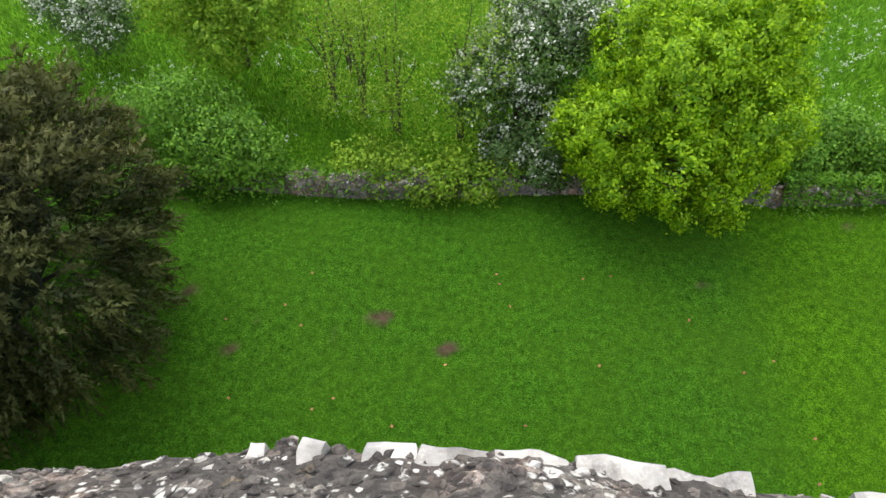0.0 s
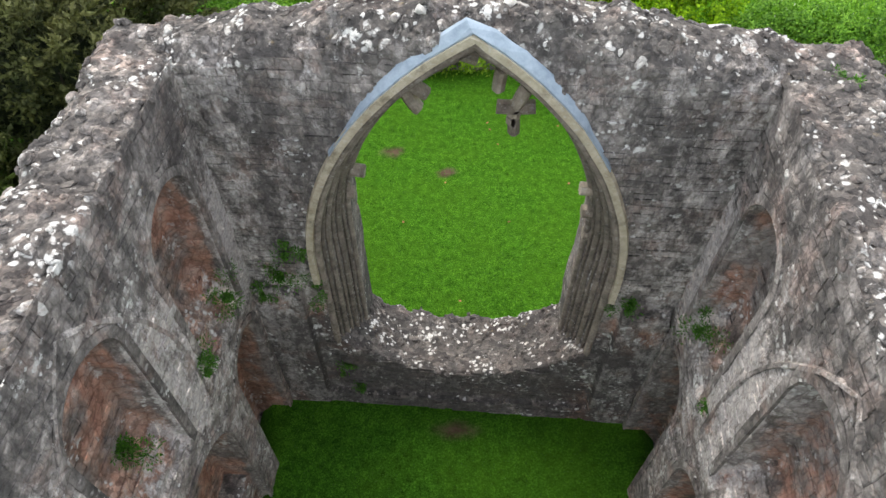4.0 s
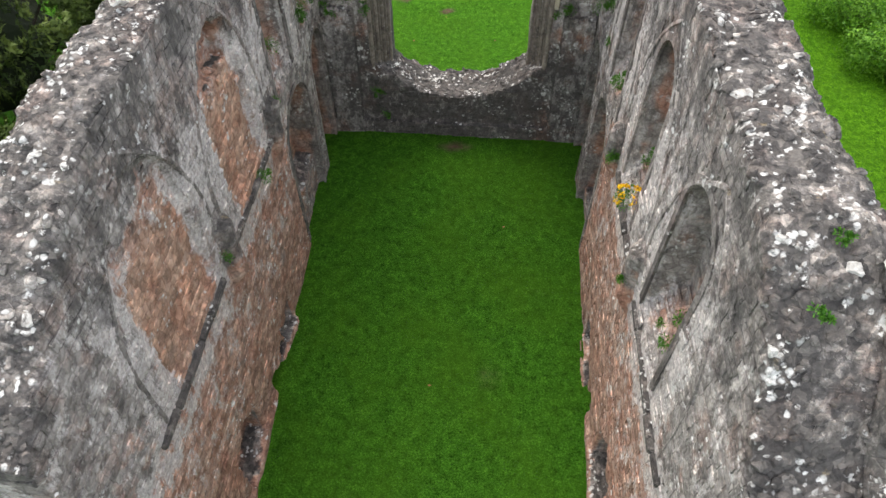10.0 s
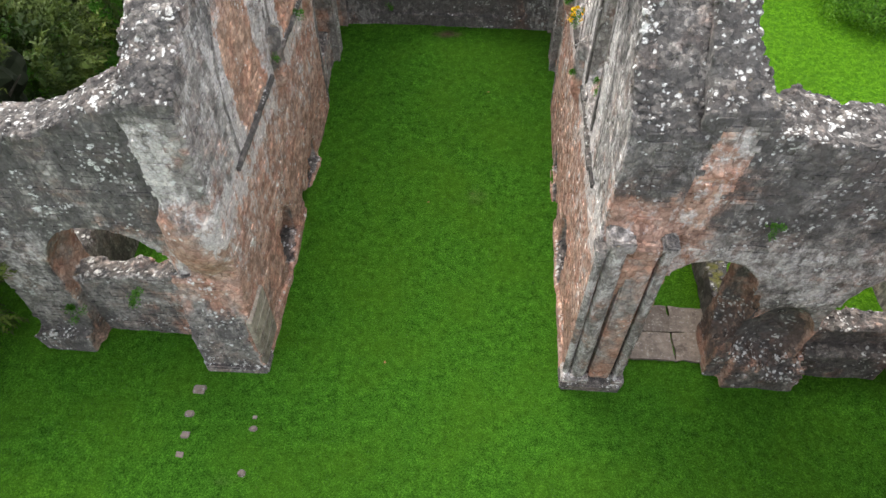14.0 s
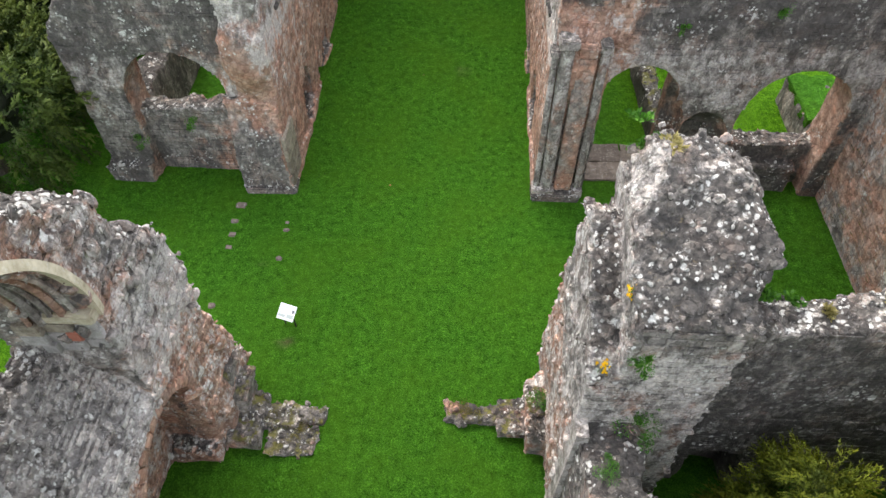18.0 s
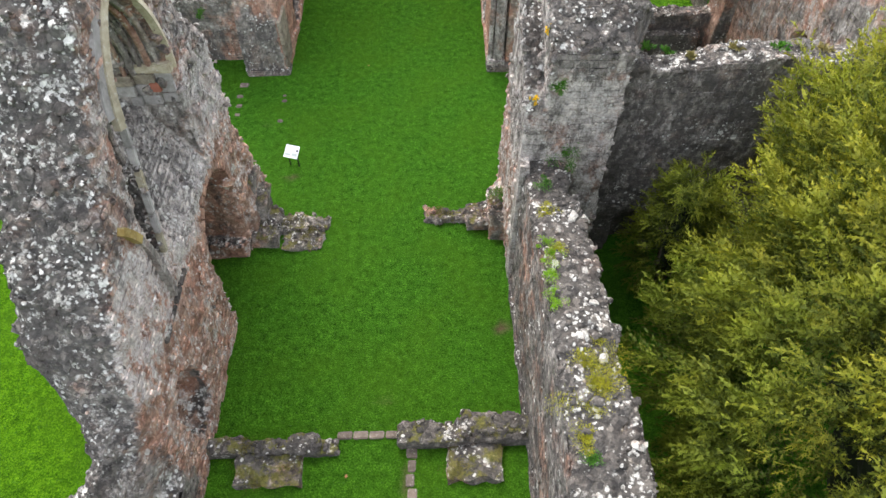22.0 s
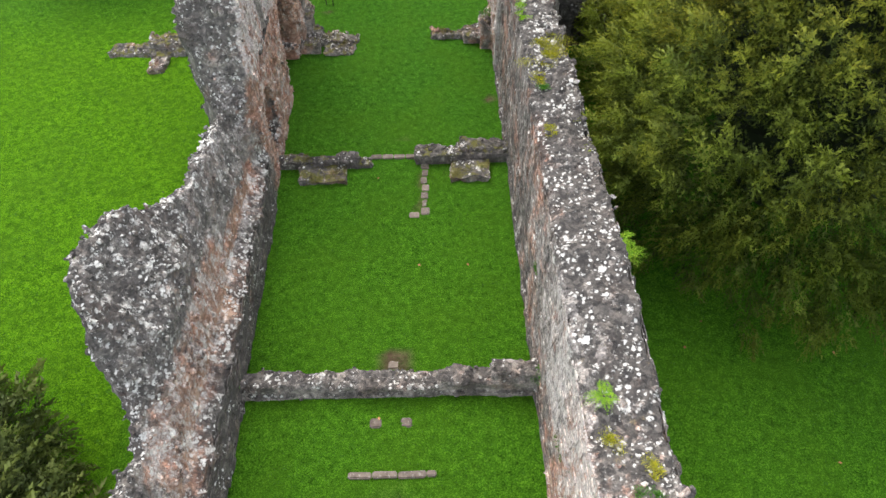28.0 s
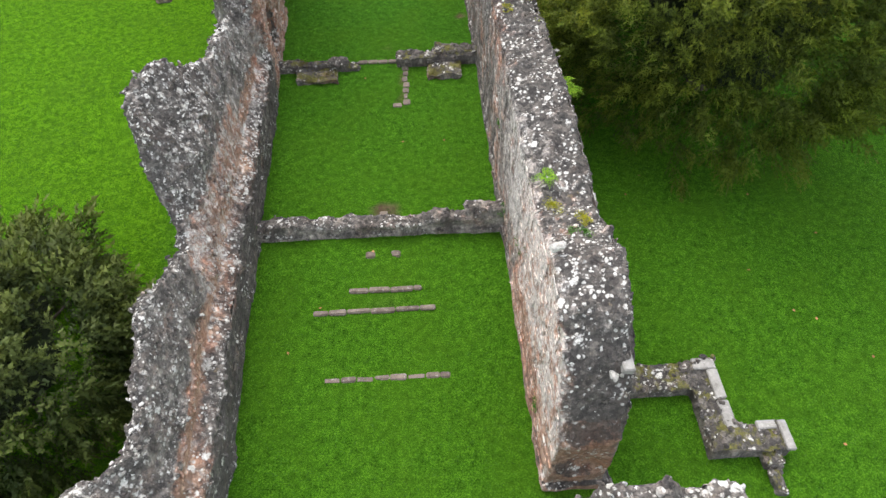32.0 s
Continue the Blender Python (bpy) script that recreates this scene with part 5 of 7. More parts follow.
low_wall("wall_west_footing", "low stepped footing of the west cloister range", (((7.6, -61.45, -0.3), (12.6, -60.35, 0.6)), ((11.6, -63.8, -0.3), (12.65, -60.4, 0.6)), ((11.6, -63.85, -0.3), (14.4, -62.85, 0.55)), ((13.4, -64.3, -0.3), (14.1, -63.6, 0.4)), ((13.5, -65.2, -0.3), (13.9, -64.4, 0.22))),
         (7.8, -65.7, -0.3), (15, -59.9, 1.1), mat=MOSSY, single=100, count=500)
low_wall("wall_outer_footing", "ruined footing of the north transept in the grass", (((-15.6, -32.2, -0.3), (-7.2, -31.2, 0.25)), ((-13.4, -31.9, -0.3), (-7.2, -30.9, 0.6)), ((-13.2, -33.8, -0.3), (-12.2, -32.0, 0.22)), ((-11.0, -31.8, 0.3), (-7.1, -30.8, 1.2))),
         (-16.1, -34.3, -0.3), (-6.8, -30.3, 2.4), mat=MOSSY, red=0.4, dark=0.06, single=70, rubble=0.1)
low_wall("wall_north_chapel", "grey rubble wall of the lost north chapel", (((-12.8, -17.8, -0.3), (-11.65, -9.5, 3.0)),), (-13.2, -17.75, -0.3), (-11.2, -9.1, 3.5), single=20, count=300, red=0.1, h=0.14)
low_wall("wall_chapel", "low ruined chapel wall beyond the transept arch", (((11.3, -17.6, -0.3), (12.1, -9.5, 1.3)), ((18.3, -17.6, -0.3), (20.5, -12.8, 1.5)), ((11.2, -9.8, -0.3), (18.0, -8.8, 0.9))), (10.8, -18.0, -0.3), (20.9, -8.3, 3.0), mat=MOSSY, single=40, count=500, red=0.1, h=0.14)
tagged(part("grass_bank", chamfer_box((18.35, -16.2, 1.2), (20.45, -12.85, 1.66), 0.15, 0.12, 4.0, 7), GRASS), "short green grass growing on the low chapel wall", "grass bank")

# ---- the great east window: mouldings, hood, lead, tracery stumps ----
def arch_line(mid, half, foot, spring, top, n=26):
    """Points (s, z) and outward normals up one jamb, over the pointed head and down the other."""
    rise = max(top - spring, half)
    big = (rise * rise + half * half) / (2 * half)
    a1 = math.asin(min(1, rise / big))
    pts = [(-half, foot + (spring - foot) * i / 8, -1.0, 0.0) for i in range(8)]
    for i in range(n + 1):
        a = a1 * i / n
        pts.append((big - half - big * math.cos(a), spring + big * math.sin(a), -math.cos(a), math.sin(a)))
    left = [(mid + s, z, ns, nz) for s, z, ns, nz in pts]
    right = [(2 * mid - s, z, -ns, nz) for s, z, ns, nz in reversed(left[:-1])]
    return left, right


def moulding(mid, half, foot, spring, top, section, plane="y", at=0.0, sides="both", zmin=-99, wobble=0.012, zmax=99):
    """A moulding swept round an arch in a wall plane. section: (outward, along the wall's depth)."""
    left, right = arch_line(mid, half, foot, spring, top)
    pts = (left + right) if sides == "both" else left if sides == "left" else right
    pts = [p for p in pts if zmin < p[1] < zmax]
    path = []
    for s, z, ns, nz in pts:
        j = noise.noise((s * 1.3, z * 1.3, half)) * wobble
        path.append(((s + j, at, z + j), (ns, 0, nz), (0, 1, 0)) if plane == "y" else ((at, s + j, z + j), (0, ns, nz), (1, 0, 0)))
    V, F = sweep(path, section)
    k, n = len(section), len(V)
    me = load_mesh("moulding", V, F, smooth=False)
    bm = bmesh.new()
    bm.from_mesh(me)
    bm.verts.ensure_lookup_table()
    for ring in (range(k), range(n - k, n)):
        try:
            bm.faces.new([bm.verts[i] for i in ring])
        except ValueError:
            pass
    bmesh.ops.recalc_face_normals(bm, faces=bm.faces)
    return bm


def circle(r, n=8):
    return [(r * math.cos(i * 2 * math.pi / n), r * math.sin(i * 2 * math.pi / n)) for i in range(n)]


JAMB = plain_stone("weathered_jamb_stone", (0.085, 0.072, 0.058), (0.30, 0.255, 0.205), 0.3)
HOOD = plain_stone("yellowed_limestone", (0.27, 0.225, 0.145), (0.55, 0.49, 0.37), 0.35)
window = tagged(new("window_1"), "great pointed east window with moulded jambs and broken tracery", "window", kind="structure")
for i in range(7):
    t = (i + 0.4) / 7
    r = (0.10, 0.055, 0.085, 0.05, 0.09, 0.05, 0.08)[i]
    b = moulding(MID, 3.60 - 0.70 * t, 4.55 - 0.8 * t, 8.2 + 0.9 * t, 14.8 - 1.1 * t, circle(r), at=0.5 + 1.35 * t)
    part("roll_moulding", b, JAMB, window)
part("hood_mould", moulding(MID, 3.68, 7.6, 8.2, 14.92, [(-0.06, -0.1), (0.09, -0.12), (0.13, 0.0), (0.13, 0.2), (-0.06, 0.2)], at=0.47), HOOD, window, "pale yellowed hood mould")
lead_l, lead_r = arch_line(MID, 3.78, 7.6, 8.2, 15.04)
lead_path = [p for p in lead_l + lead_r if p[1] > 11.9]
LV, LF = [], []
for i, (sx, sz, nx, nz) in enumerate(lead_path):
    wide = 0.05 + 0.15 * min(1, max(0, (sz - 12.9) / 1.1)) + 0.05 * noise.noise((sx * 1.7, sz * 1.7, 0))
    for a, dy in ((0.0, -0.10), (0.04, -0.115), (wide * 0.55, -0.07), (wide, 0.0), (wide + 0.03, 0.05), (wide * 0.5, 0.06), (0.0, 0.02)):
        LV.append((sx + nx * a, 0.48 + dy + 0.03 * noise.noise((sx * 4, sz * 4, a * 9)), sz + nz * a))
for i in range(len(lead_path) - 1):
    for k in range(7):
        LF.append((i * 7 + k, i * 7 + (k + 1) % 7, i * 7 + 7 + (k + 1) % 7, i * 7 + 7 + k))
part("lead_flashing", load_mesh("lead_flashing", np.array(LV), np.array(LF)), LEAD, window, "blue-grey lead sheet over the hood")


def tracery_stub(x, z, ang, n, seed):
    """A broken curved piece of window tracery."""
    r = random.Random(seed)
    path, px, pz, a = [], x, z, ang
    bend = r.uniform(-0.5, 0.5)
    for i in range(n):
        path.append(((px, 1.75, pz), (math.sin(a), 0, -math.cos(a)), (0, 1, 0)))
        px, pz, a = px + 0.16 * math.cos(a), pz + 0.16 * math.sin(a), a + bend / n
    w = 0.13
    V, F = sweep(path, [(-w, -0.06), (-0.04, -0.17), (0.04, -0.17), (w, -0.06), (w, 0.1), (0.04, 0.2), (-0.04, 0.2), (-w, 0.1)])
    F = list(map(tuple, F))
    bm = bmesh.new()
    vs = [bm.verts.new(v) for v in V]
    for f in F:
        bm.faces.new([vs[i] for i in f])
    bm.faces.new(vs[:8])
    bm.faces.new(vs[-8:])
    bmesh.ops.recalc_face_normals(bm, faces=bm.faces)
    return bm


for i, (x, z, a, n) in enumerate(((-1.05, 13.0, -1.2, 6), (-0.9, 12.95, -0.5, 4), (1.55, 13.0, -2.0, 7), (1.75, 12.5, -3.0, 6), (1.3, 12.3, -1.4, 4), (1.0, 13.4, -1.7, 4), (-2.3, 10.4, -0.2, 3), (-2.45, 9.6, 0.1, 2), (3.35, 10.2, 3.2, 3), (3.5, 9.4, 3.1, 3), (3.5, 8.6, 3.0, 2), (0.2, 13.7, -0.3, 3))):
    part("tracery_stub", tracery_stub(x, z, a, n, i), DRESSED, window)
# pale slabs on the outer edge of the wall top
for i, (x0, x1) in enumerate(((-2.42, -2.12), (-1.72, -1.48), (-1.02, -0.48), (-0.46, 0.3), (0.31, 1.12), (1.24, 2.1), (2.12, 3.1), (4.25, 5.4), (5.9, 6.3))):
    zt = float(EAST_TOP((x0 + x1) / 2)) - 0.93 + 0.05 * (i % 3) + (0.18, 0.18, 0.04, -0.02, -0.02, -0.02, 0.06, 0.16, 0.08)[i]
    tagged(part("coping_slab", chamfer_box((x0, 2.3, zt - 0.2), (x1, 2.78, zt), 0.05, 0.12, i * 3.0, 5), PALE), "pale weathered coping slab on the wall top", "stone slab", "coping slabs")

# ---- wall ribs, string courses and shafts in the choir ----
ribs = tagged(new("trim_vault_ribs"), "worn wall ribs of the lost choir vault", "trim", kind="structure")
for face, sg in ((NORTH, 1), (SOUTH, -1)):
    for mid, half in ((-4.9, 2.05), (-9.5, 2.25), (-14.55, 2.35)):
        weather(part("wall_rib", moulding(mid, half, 7.6, 9.2, 13.45, circle(0.075, 6), plane="x", at=face - sg * 0.025, wobble=0.03), MASONRY, ribs), algae=-0.06, lime=0.3)
dress = tagged(new("trim_choir_dressings"), "dressed stone edging of the choir windows and recesses", "trim", kind="structure")
EDGE = [(-0.03, -0.035), (0.17, -0.035), (0.17, 0.035), (-0.03, 0.035)]
for face, wins in ((NORTH, CHOIR_WINDOWS_N[:2]), (SOUTH, CHOIR_WINDOWS_S)):
    for mid, half, deep in wins:
        part("window_edging", moulding(mid, half, 7.8, 12.75 - half, 12.75, EDGE, plane="x", at=face, wobble=0.02), MASONRY, dress)
    for mid, half, sp, deep, fill in (CHOIR_RECESS_N if face == NORTH else CHOIR_RECESS_S):
        part("recess_edging", moulding(mid, half, 0.9, sp, sp + half, EDGE, plane="x", at=face, wobble=0.02), MASONRY, dress)
strings = tagged(new("trim_string_courses"), "broken string course along the choir walls", "trim", kind="structure")
rs = random.Random(4)
for face, sg in ((NORTH, 1), (SOUTH, -1)):
    y = -7.4
    while y > -17.2:
        ln = rs.uniform(0.6, 1.3)
        if abs(y - ln / 2 + 12.0) > 0.5 and rs.random() < 0.88:
            x0, x1 = sorted((face - sg * 0.1, face + sg * rs.uniform(0.1, 0.16)))
            weather(part("string_course", chamfer_box((x0, y - ln + 0.02, 7.32), (x1, y, 7.52), 0.03, 0.02, y), MASONRY, strings), algae=0.1)
        y -= ln


def shaft_bm(x, y, z0, z1, r, n=12):
    bm = bmesh.new()
    k = max(3, int((z1 - z0) / 0.5))
    rings = []
    for i in range(k + 1):
        z = z0 + (z1 - z0) * i / k
        rr = r * (1 + 0.04 * noise.noise((x * 3, y, z * 2)))
        rings.append([bm.verts.new((x + rr * math.cos(a * 2 * math.pi / n), y + rr * math.sin(a * 2 * math.pi / n), z)) for a in range(n)])
    for a, b in zip(rings, rings[1:]):
        for i in range(n):
            bm.faces.new((a[i], a[(i + 1) % n], b[(i + 1) % n], b[i]))
    bm.faces.new(rings[-1])
    bm.faces.new(rings[0][::-1])
    return bm


pier = tagged(new("crossing_pier"), "crossing pier with worn engaged shafts and capitals", "pier", kind="structure")
for x, r, z1 in ((6.25, 0.27, 7.7), (7.62, 0.17, 7.5), (5.82, 0.13, 7.2)):
    weather(part("shaft", shaft_bm(x, -19.88, 0.55, z1, r), MASONRY, pier), red=0.35, algae=-0.06, lime=0.5)
    weather(part("capital", chamfer_box((x - r * 1.35, -19.88 - r * 1.35, z1), (x + r * 1.35, -19.45, z1 + 0.38), 0.07, 0.03, x), MASONRY, pier, "worn cushion capital"), red=0.2, algae=-0.02, lime=0.4)
    weather(part("shaft_base", chamfer_box((x - r * 1.3, -20.24, 0.1), (x + r * 1.3, -19.55, 0.6), 0.05, 0.03, x + 2), MASONRY, pier), red=0.35, algae=-0.06, lime=0.5)
weather(part("pilaster", chamfer_box((6.62, -20.02, 0.4), (7.34, -19.4, 7.3), 0.05, 0.02, 1), MASONRY, pier), red=0.6, algae=-0.02)
weather(part("capital", chamfer_box((6.52, -20.12, 7.25), (7.42, -19.4, 7.85), 0.12, 0.04, 5), MASONRY, pier, "worn cushion capital"), red=0.8, algae=-0.08)
part("pier_plinth", chamfer_box((5.62, -20.34, -0.1), (7.75, -19.5, 0.36), 0.06, 0.04, 3), MASONRY, pier)
npier = tagged(new("crossing_pier"), "crossing pier stripped to its red core with a stone plinth", "pier", kind="structure")
part("pier_plinth", chamfer_box((-7.1, -20.42, -0.1), (-4.82, -19.6, 0.3), 0.06, 0.04, 4), MASONRY, npier)
for z0 in (0.35, 1.05, 1.75, 2.4):
    part("pier_block", chamfer_box((-5.05, -20.2, z0), (-4.86, -18.6, z0 + 0.66), 0.03, 0.02, z0), DRESSED, npier)
sshaft = tagged(new("crossing_pier"), "tall dressed stone respond of the nave arch", "pier", kind="structure")
weather(part("shaft", chamfer_box((5.62, -34.0, -0.1), (5.95, -33.35, 6.3), 0.05, 0.03, 9, 5), MASONRY, sshaft), lime=0.55, red=0.25, algae=-0.05)

# hood of the big nave window, and a second broken one
nave_win = tagged(new("window_2"), "broken nave window with pale hood and moulded arch", "window", kind="structure")
ASHLAR = plain_stone("pale_grey_ashlar", (0.25, 0.235, 0.22), (0.46, 0.43, 0.41), 0.3)
HOOD_SEC = [(-0.08, -0.12), (0.1, -0.12), (0.13, 0.06), (-0.08, 0.12)]
part("hood_mould", moulding(WIN_MID, WIN_HALF + 0.08, 10.0, 10.3, 13.7, HOOD_SEC, plane="x", at=NORTH + 0.06, sides="right"), HOOD, nave_win, "pale yellow hood mould")
part("hood_mould", moulding(WIN_MID, WIN_HALF + 0.08, 8.9, 10.3, 13.7, HOOD_SEC, plane="x", at=NORTH + 0.06, sides="left", zmin=11.0), HOOD, nave_win, "pale yellow hood mould")
part("arch_band", moulding(WIN_MID, WIN_HALF + 0.34, 9.2, 10.3, 13.95, [(-0.17, -0.1), (0.17, -0.1), (0.17, 0.03), (-0.17, 0.05)], plane="x", at=NORTH + 0.02, sides="left", zmin=11.4), ASHLAR, nave_win, "pale band of worn arch stones")
for i, dx in enumerate((0.3, 0.55, 0.8, 1.05, 1.3)):
    weather(part("roll_moulding", moulding(WIN_MID - 0.1 * dx, WIN_HALF - 0.1 * dx - 0.03, 9.95, 10.3, 13.5, circle(0.10 if i % 2 else 0.07, 7), plane="x", at=NORTH - dx), MASONRY, nave_win), red=1.0 if i in (1, 4) else 0.1, algae=-0.05)
for k in range(7):
    z0, z1 = 7.15 + 0.66 * k, 7.15 + 0.66 * (k + 1) - 0.02
    ya = -38.02 + 0.155 * k
    q = chamfer_box((-0.09, -0.09, 0), (0.09, 0.09, z1 - z0), 0.025, 0.012, k)
    q.transform(pose(NORTH + 0.0, ya, z0, -13.5, 0, 0))
    part("jamb_rib", q, ASHLAR if k % 3 else HOOD, nave_win)
rj = random.Random(12)
for row in range(4, 7):
    u = 0.05
    while u < 1.6:
        ln = rj.uniform(0.35, 0.65)
        ye = WIN_MID + WIN_HALF - 0.2 * (u + ln / 2)
        z0 = 7.3 + 0.38 * row
        if z0 > 6.3 + 1.9 * (u + ln / 2):
            part("jamb_stone", chamfer_box((NORTH - u - ln + 0.015, ye - 0.07, z0), (NORTH - u, ye + 0.1, z0 + 0.365), 0.02, 0.012, row + u), ASHLAR if rj.random() > 0.12 else DRESSED, nave_win)
        u += ln
part("jamb_stone", chamfer_box((-5.72, -33.62, 9.3), (-5.42, -33.38, 9.62), 0.02, 0.012, 7), plain_stone("red_jamb_stone", (0.22, 0.075, 0.05), (0.38, 0.15, 0.10), 0.1), nave_win, "red sandstone block")
part("impost", chamfer_box((-6.2, -33.6, 9.95), (-4.92, -33.25, 10.25), 0.05, 0.03, 2), HOOD, nave_win)
YELLOWED = plain_stone("yellow_lichened_stone", (0.30, 0.20, 0.06), (0.55, 0.42, 0.16), 0.2)
STUMP = [(-0.08, -0.12), (0.12, -0.12), (0.14, 0.1), (-0.08, 0.1)]
part("hood_stump", moulding(-40.9, 2.25, 5.9, 7.2, 10.9, STUMP, plane="x", at=NORTH + 0.08, sides="right", zmin=8.7, zmax=9.75), YELLOWED, nave_win, "broken hood stained yellow")
weather(part("wall_rib", moulding(-40.9, 2.25, 5.9, 7.2, 10.9, STUMP, plane="x", at=NORTH + 0.04, sides="right", zmax=8.8), MASONRY, nave_win), algae=-0.05)
for i in range(4):
    weather(part("string_course", chamfer_box((NORTH - 0.1, -40.1 + 0.64 * i, 5.5 + 0.04 * i), (NORTH + 0.09, -39.48 + 0.64 * i, 5.64 + 0.04 * i), 0.03, 0.02, i), MASONRY, nave_win), algae=0.15)
# cut stones round the passage arch
for k in range(15):
    a = math.pi * (k + 0.5) / 15
    q = chamfer_box((-0.16, -0.18, -0.17), (0.05, 0.18, 0.17), 0.02, 0.012, k)
    q.transform(pose(NORTH + 0.0, -33.98 + 1.99 * math.cos(a), 3.9 + 2.0 * math.sin(a), math.degrees(a) - 90, 0, 0))
    weather(part("voussoir", q, MASONRY, nave_win), red=0.95, algae=-0.15)

# ---- stones in the grass ----
def stone_thing(name, lo, hi, mat, label, cat, group="", jitter=0.04, cuts=0, bevel=0.05, algae=0.2):
    ob = weather(part(name, chamfer_box(lo, hi, bevel, jitter, lo[0] * 3 + lo[1], cuts), mat), algae=algae, red=0.45)
    return tagged(ob, label, cat, group)


stone_thing("altar_base", (-4.0, -42.35, -0.2), (-1.85, -41.3, 0.22), MOSSY, "mossy stone altar base beside the low nave wall", "altar", "nave altars", 0.16, 9, algae=0.12)
stone_thing("altar_base", (3.05, -42.35, -0.2), (4.85, -40.95, 0.26), MOSSY, "square mossy stone altar base against the nave wall stub", "altar", "nave altars", 0.16, 9, algae=0.12)
for x0, x1, y, h in ((-0.9, 2.1, -56.0, 0.16), (-2.3, 2.6, -57.0, 0.14), (-1.75, 3.0, -60.0, 0.06)):
    kerb = tagged(new("stone_kerb"), "worn stone kerb sunk in the nave lawn", "kerb", "stone kerbs")
    x = x0
    while x < x1 - 0.15:
        ln = min(rs.uniform(0.5, 1.0), x1 - x)
        part("kerb_stone", chamfer_box((x, y - 0.12 + rs.uniform(-.03, .03), -0.15), (x + ln - 0.02, y + 0.10, h * 0.7 + rs.uniform(-.03, .03)), 0.04, 0.03, x + y), FLAG, kerb)
        x += ln
for x, y in ((-0.05, -54.15), (1.05, -54.15), (0.55, -51.85)):
    stone_thing("paving_slab", (x - 0.2, y - 0.18, -0.15), (x + 0.22, y + 0.18, 0.05), FLAG, "flat stone set flush in the nave lawn", "paving stone", "stones in the lawn")
COPING = plain_stone("pale_coping", (0.20, 0.19, 0.175), (0.40, 0.385, 0.36), 0.4)
edge = tagged(new("trim_footing_coping"), "pale smooth coping slabs on the footing's outer edge", "trim", kind="structure")
for lo, hi in (((11.85, -60.72, 0.5), (12.68, -60.3, 0.67)), ((12.3, -61.9, 0.5), (12.7, -60.75, 0.66)), ((12.3, -63.05, 0.5), (12.7, -61.95, 0.65)), ((14.15, -63.9, 0.45), (14.47, -62.8, 0.61)), ((13.4, -63.1, 0.45), (14.1, -62.78, 0.6))):
    part("coping_slab", chamfer_box(lo, hi, 0.03, 0.03, lo[1]), COPING, edge)
ledge = tagged(new("trim_nave_ledge"), "pale ashlar strip along the outer edge of the nave wall", "trim", kind="structure")
for y0, y1 in ((-63.4, -62.1), (-62.05, -60.9), (-60.85, -59.6), (-59.5, -57.9), (-57.2, -56.1), (-56.0, -54.9), (-54.4, -53.2), (-50.2, -49.0), (-47.5, -46.2)):
    x0 = SOUTH + 1.6 + 0.2 * min(1, (-y0 - 46) / 16)
    part("ledge_stone", chamfer_box((x0 - 0.12, y0, float(NAVE_TOP_S((y0 + y1) / 2)) - 0.66), (x0 + 0.2, y1, float(NAVE_TOP_S((y0 + y1) / 2)) - 0.40), 0.03, 0.04, y0), COPING, ledge)
thr = tagged(new("threshold"), "line of threshold stones in the nave lawn", "threshold")
for i in range(4):
    part("threshold_stone", chamfer_box((-0.75 + i * 0.55, -40.75, -0.15), (-0.24 + i * 0.55, -40.48, 0.1), 0.03, 0.02, i), FLAG, thr)
foot = tagged(new("stone_footing"), "row of flat footing stones in the nave lawn", "footing")
for i in range(7):
    part("footing_stone", chamfer_box((1.62 + 0.07 * (i % 2), -41.45 - i * 0.48, -0.15), (2.0 - 0.05 * (i % 3), -41.03 - i * 0.48, 0.035), 0.03, 0.03, i), FLAG, foot)
part("footing_stone", chamfer_box((1.1, -44.5, -0.15), (1.55, -44.2, 0.045), 0.03, 0.03, 9), FLAG, foot)
for x, y, s in ((-7.17, -21.2, 0.34), (-7.23, -22.12, 0.24), (-7.14, -22.85, 0.26), (-7.13, -23.58, 0.26), (-4.93, -22.1, 0.18), (-4.9, -22.5, 0.19), (-7.1, -26.5, 0.24), (-4.93, -24.05, 0.2)):
    s *= 0.7
    stone_thing("paving_slab", (x - s, y - s * 0.8, -0.15), (x + s, y + s * 0.8, 0.05), FLAG, "small worn stone in the crossing lawn", "paving stone", "stones in the lawn")
floor_slabs = tagged(new("stone_floor"), "worn stone floor under the transept arch", "floor", kind="structure")
for i in range(2):
    for j in range(2):
        part("floor_slab", chamfer_box((8.1 + i * 1.85, -18.95 + j * 1.2, -0.2), (9.93 + i * 1.85, -17.77 + j * 1.2, 0.12 + 0.015 * ((i + j) % 2)), 0.03, 0.09, i * 5 + j, 5), FLAG, floor_slabs)
for x, y, z, s in ((6.0, -60.1, 7.6, 0.5), (7.0, -41.6, 7.0, 0.32), (7.0, -36.4, 6.55, 0.5), (7.3, -63.3, 5.75, 0.36), (-5.9, -10.95, 14.35, 0.55), (-5.25, -10.3, 14.15, 0.42), (6.05, -13.0, 14.3, 0.42), (7.5, -16.7, 14.3, 0.62)):
    me = STONE_MESHES[int(s * 100) % 8].copy()
    me.materials.clear()
    ob = weather(part("cap_stone", me, MASONRY), pale=0.8, algae=-0.15, red=0.2)
    ob.matrix_basis = pose(x, y, z - 0.1, 10, 20, x * 50) @ Matrix.Diagonal((s * 0.85, s * 1.15, s * 0.6, 1))
    tagged(ob, "large pale lichened stone lying on the wall top", "stone", "loose cap stones")


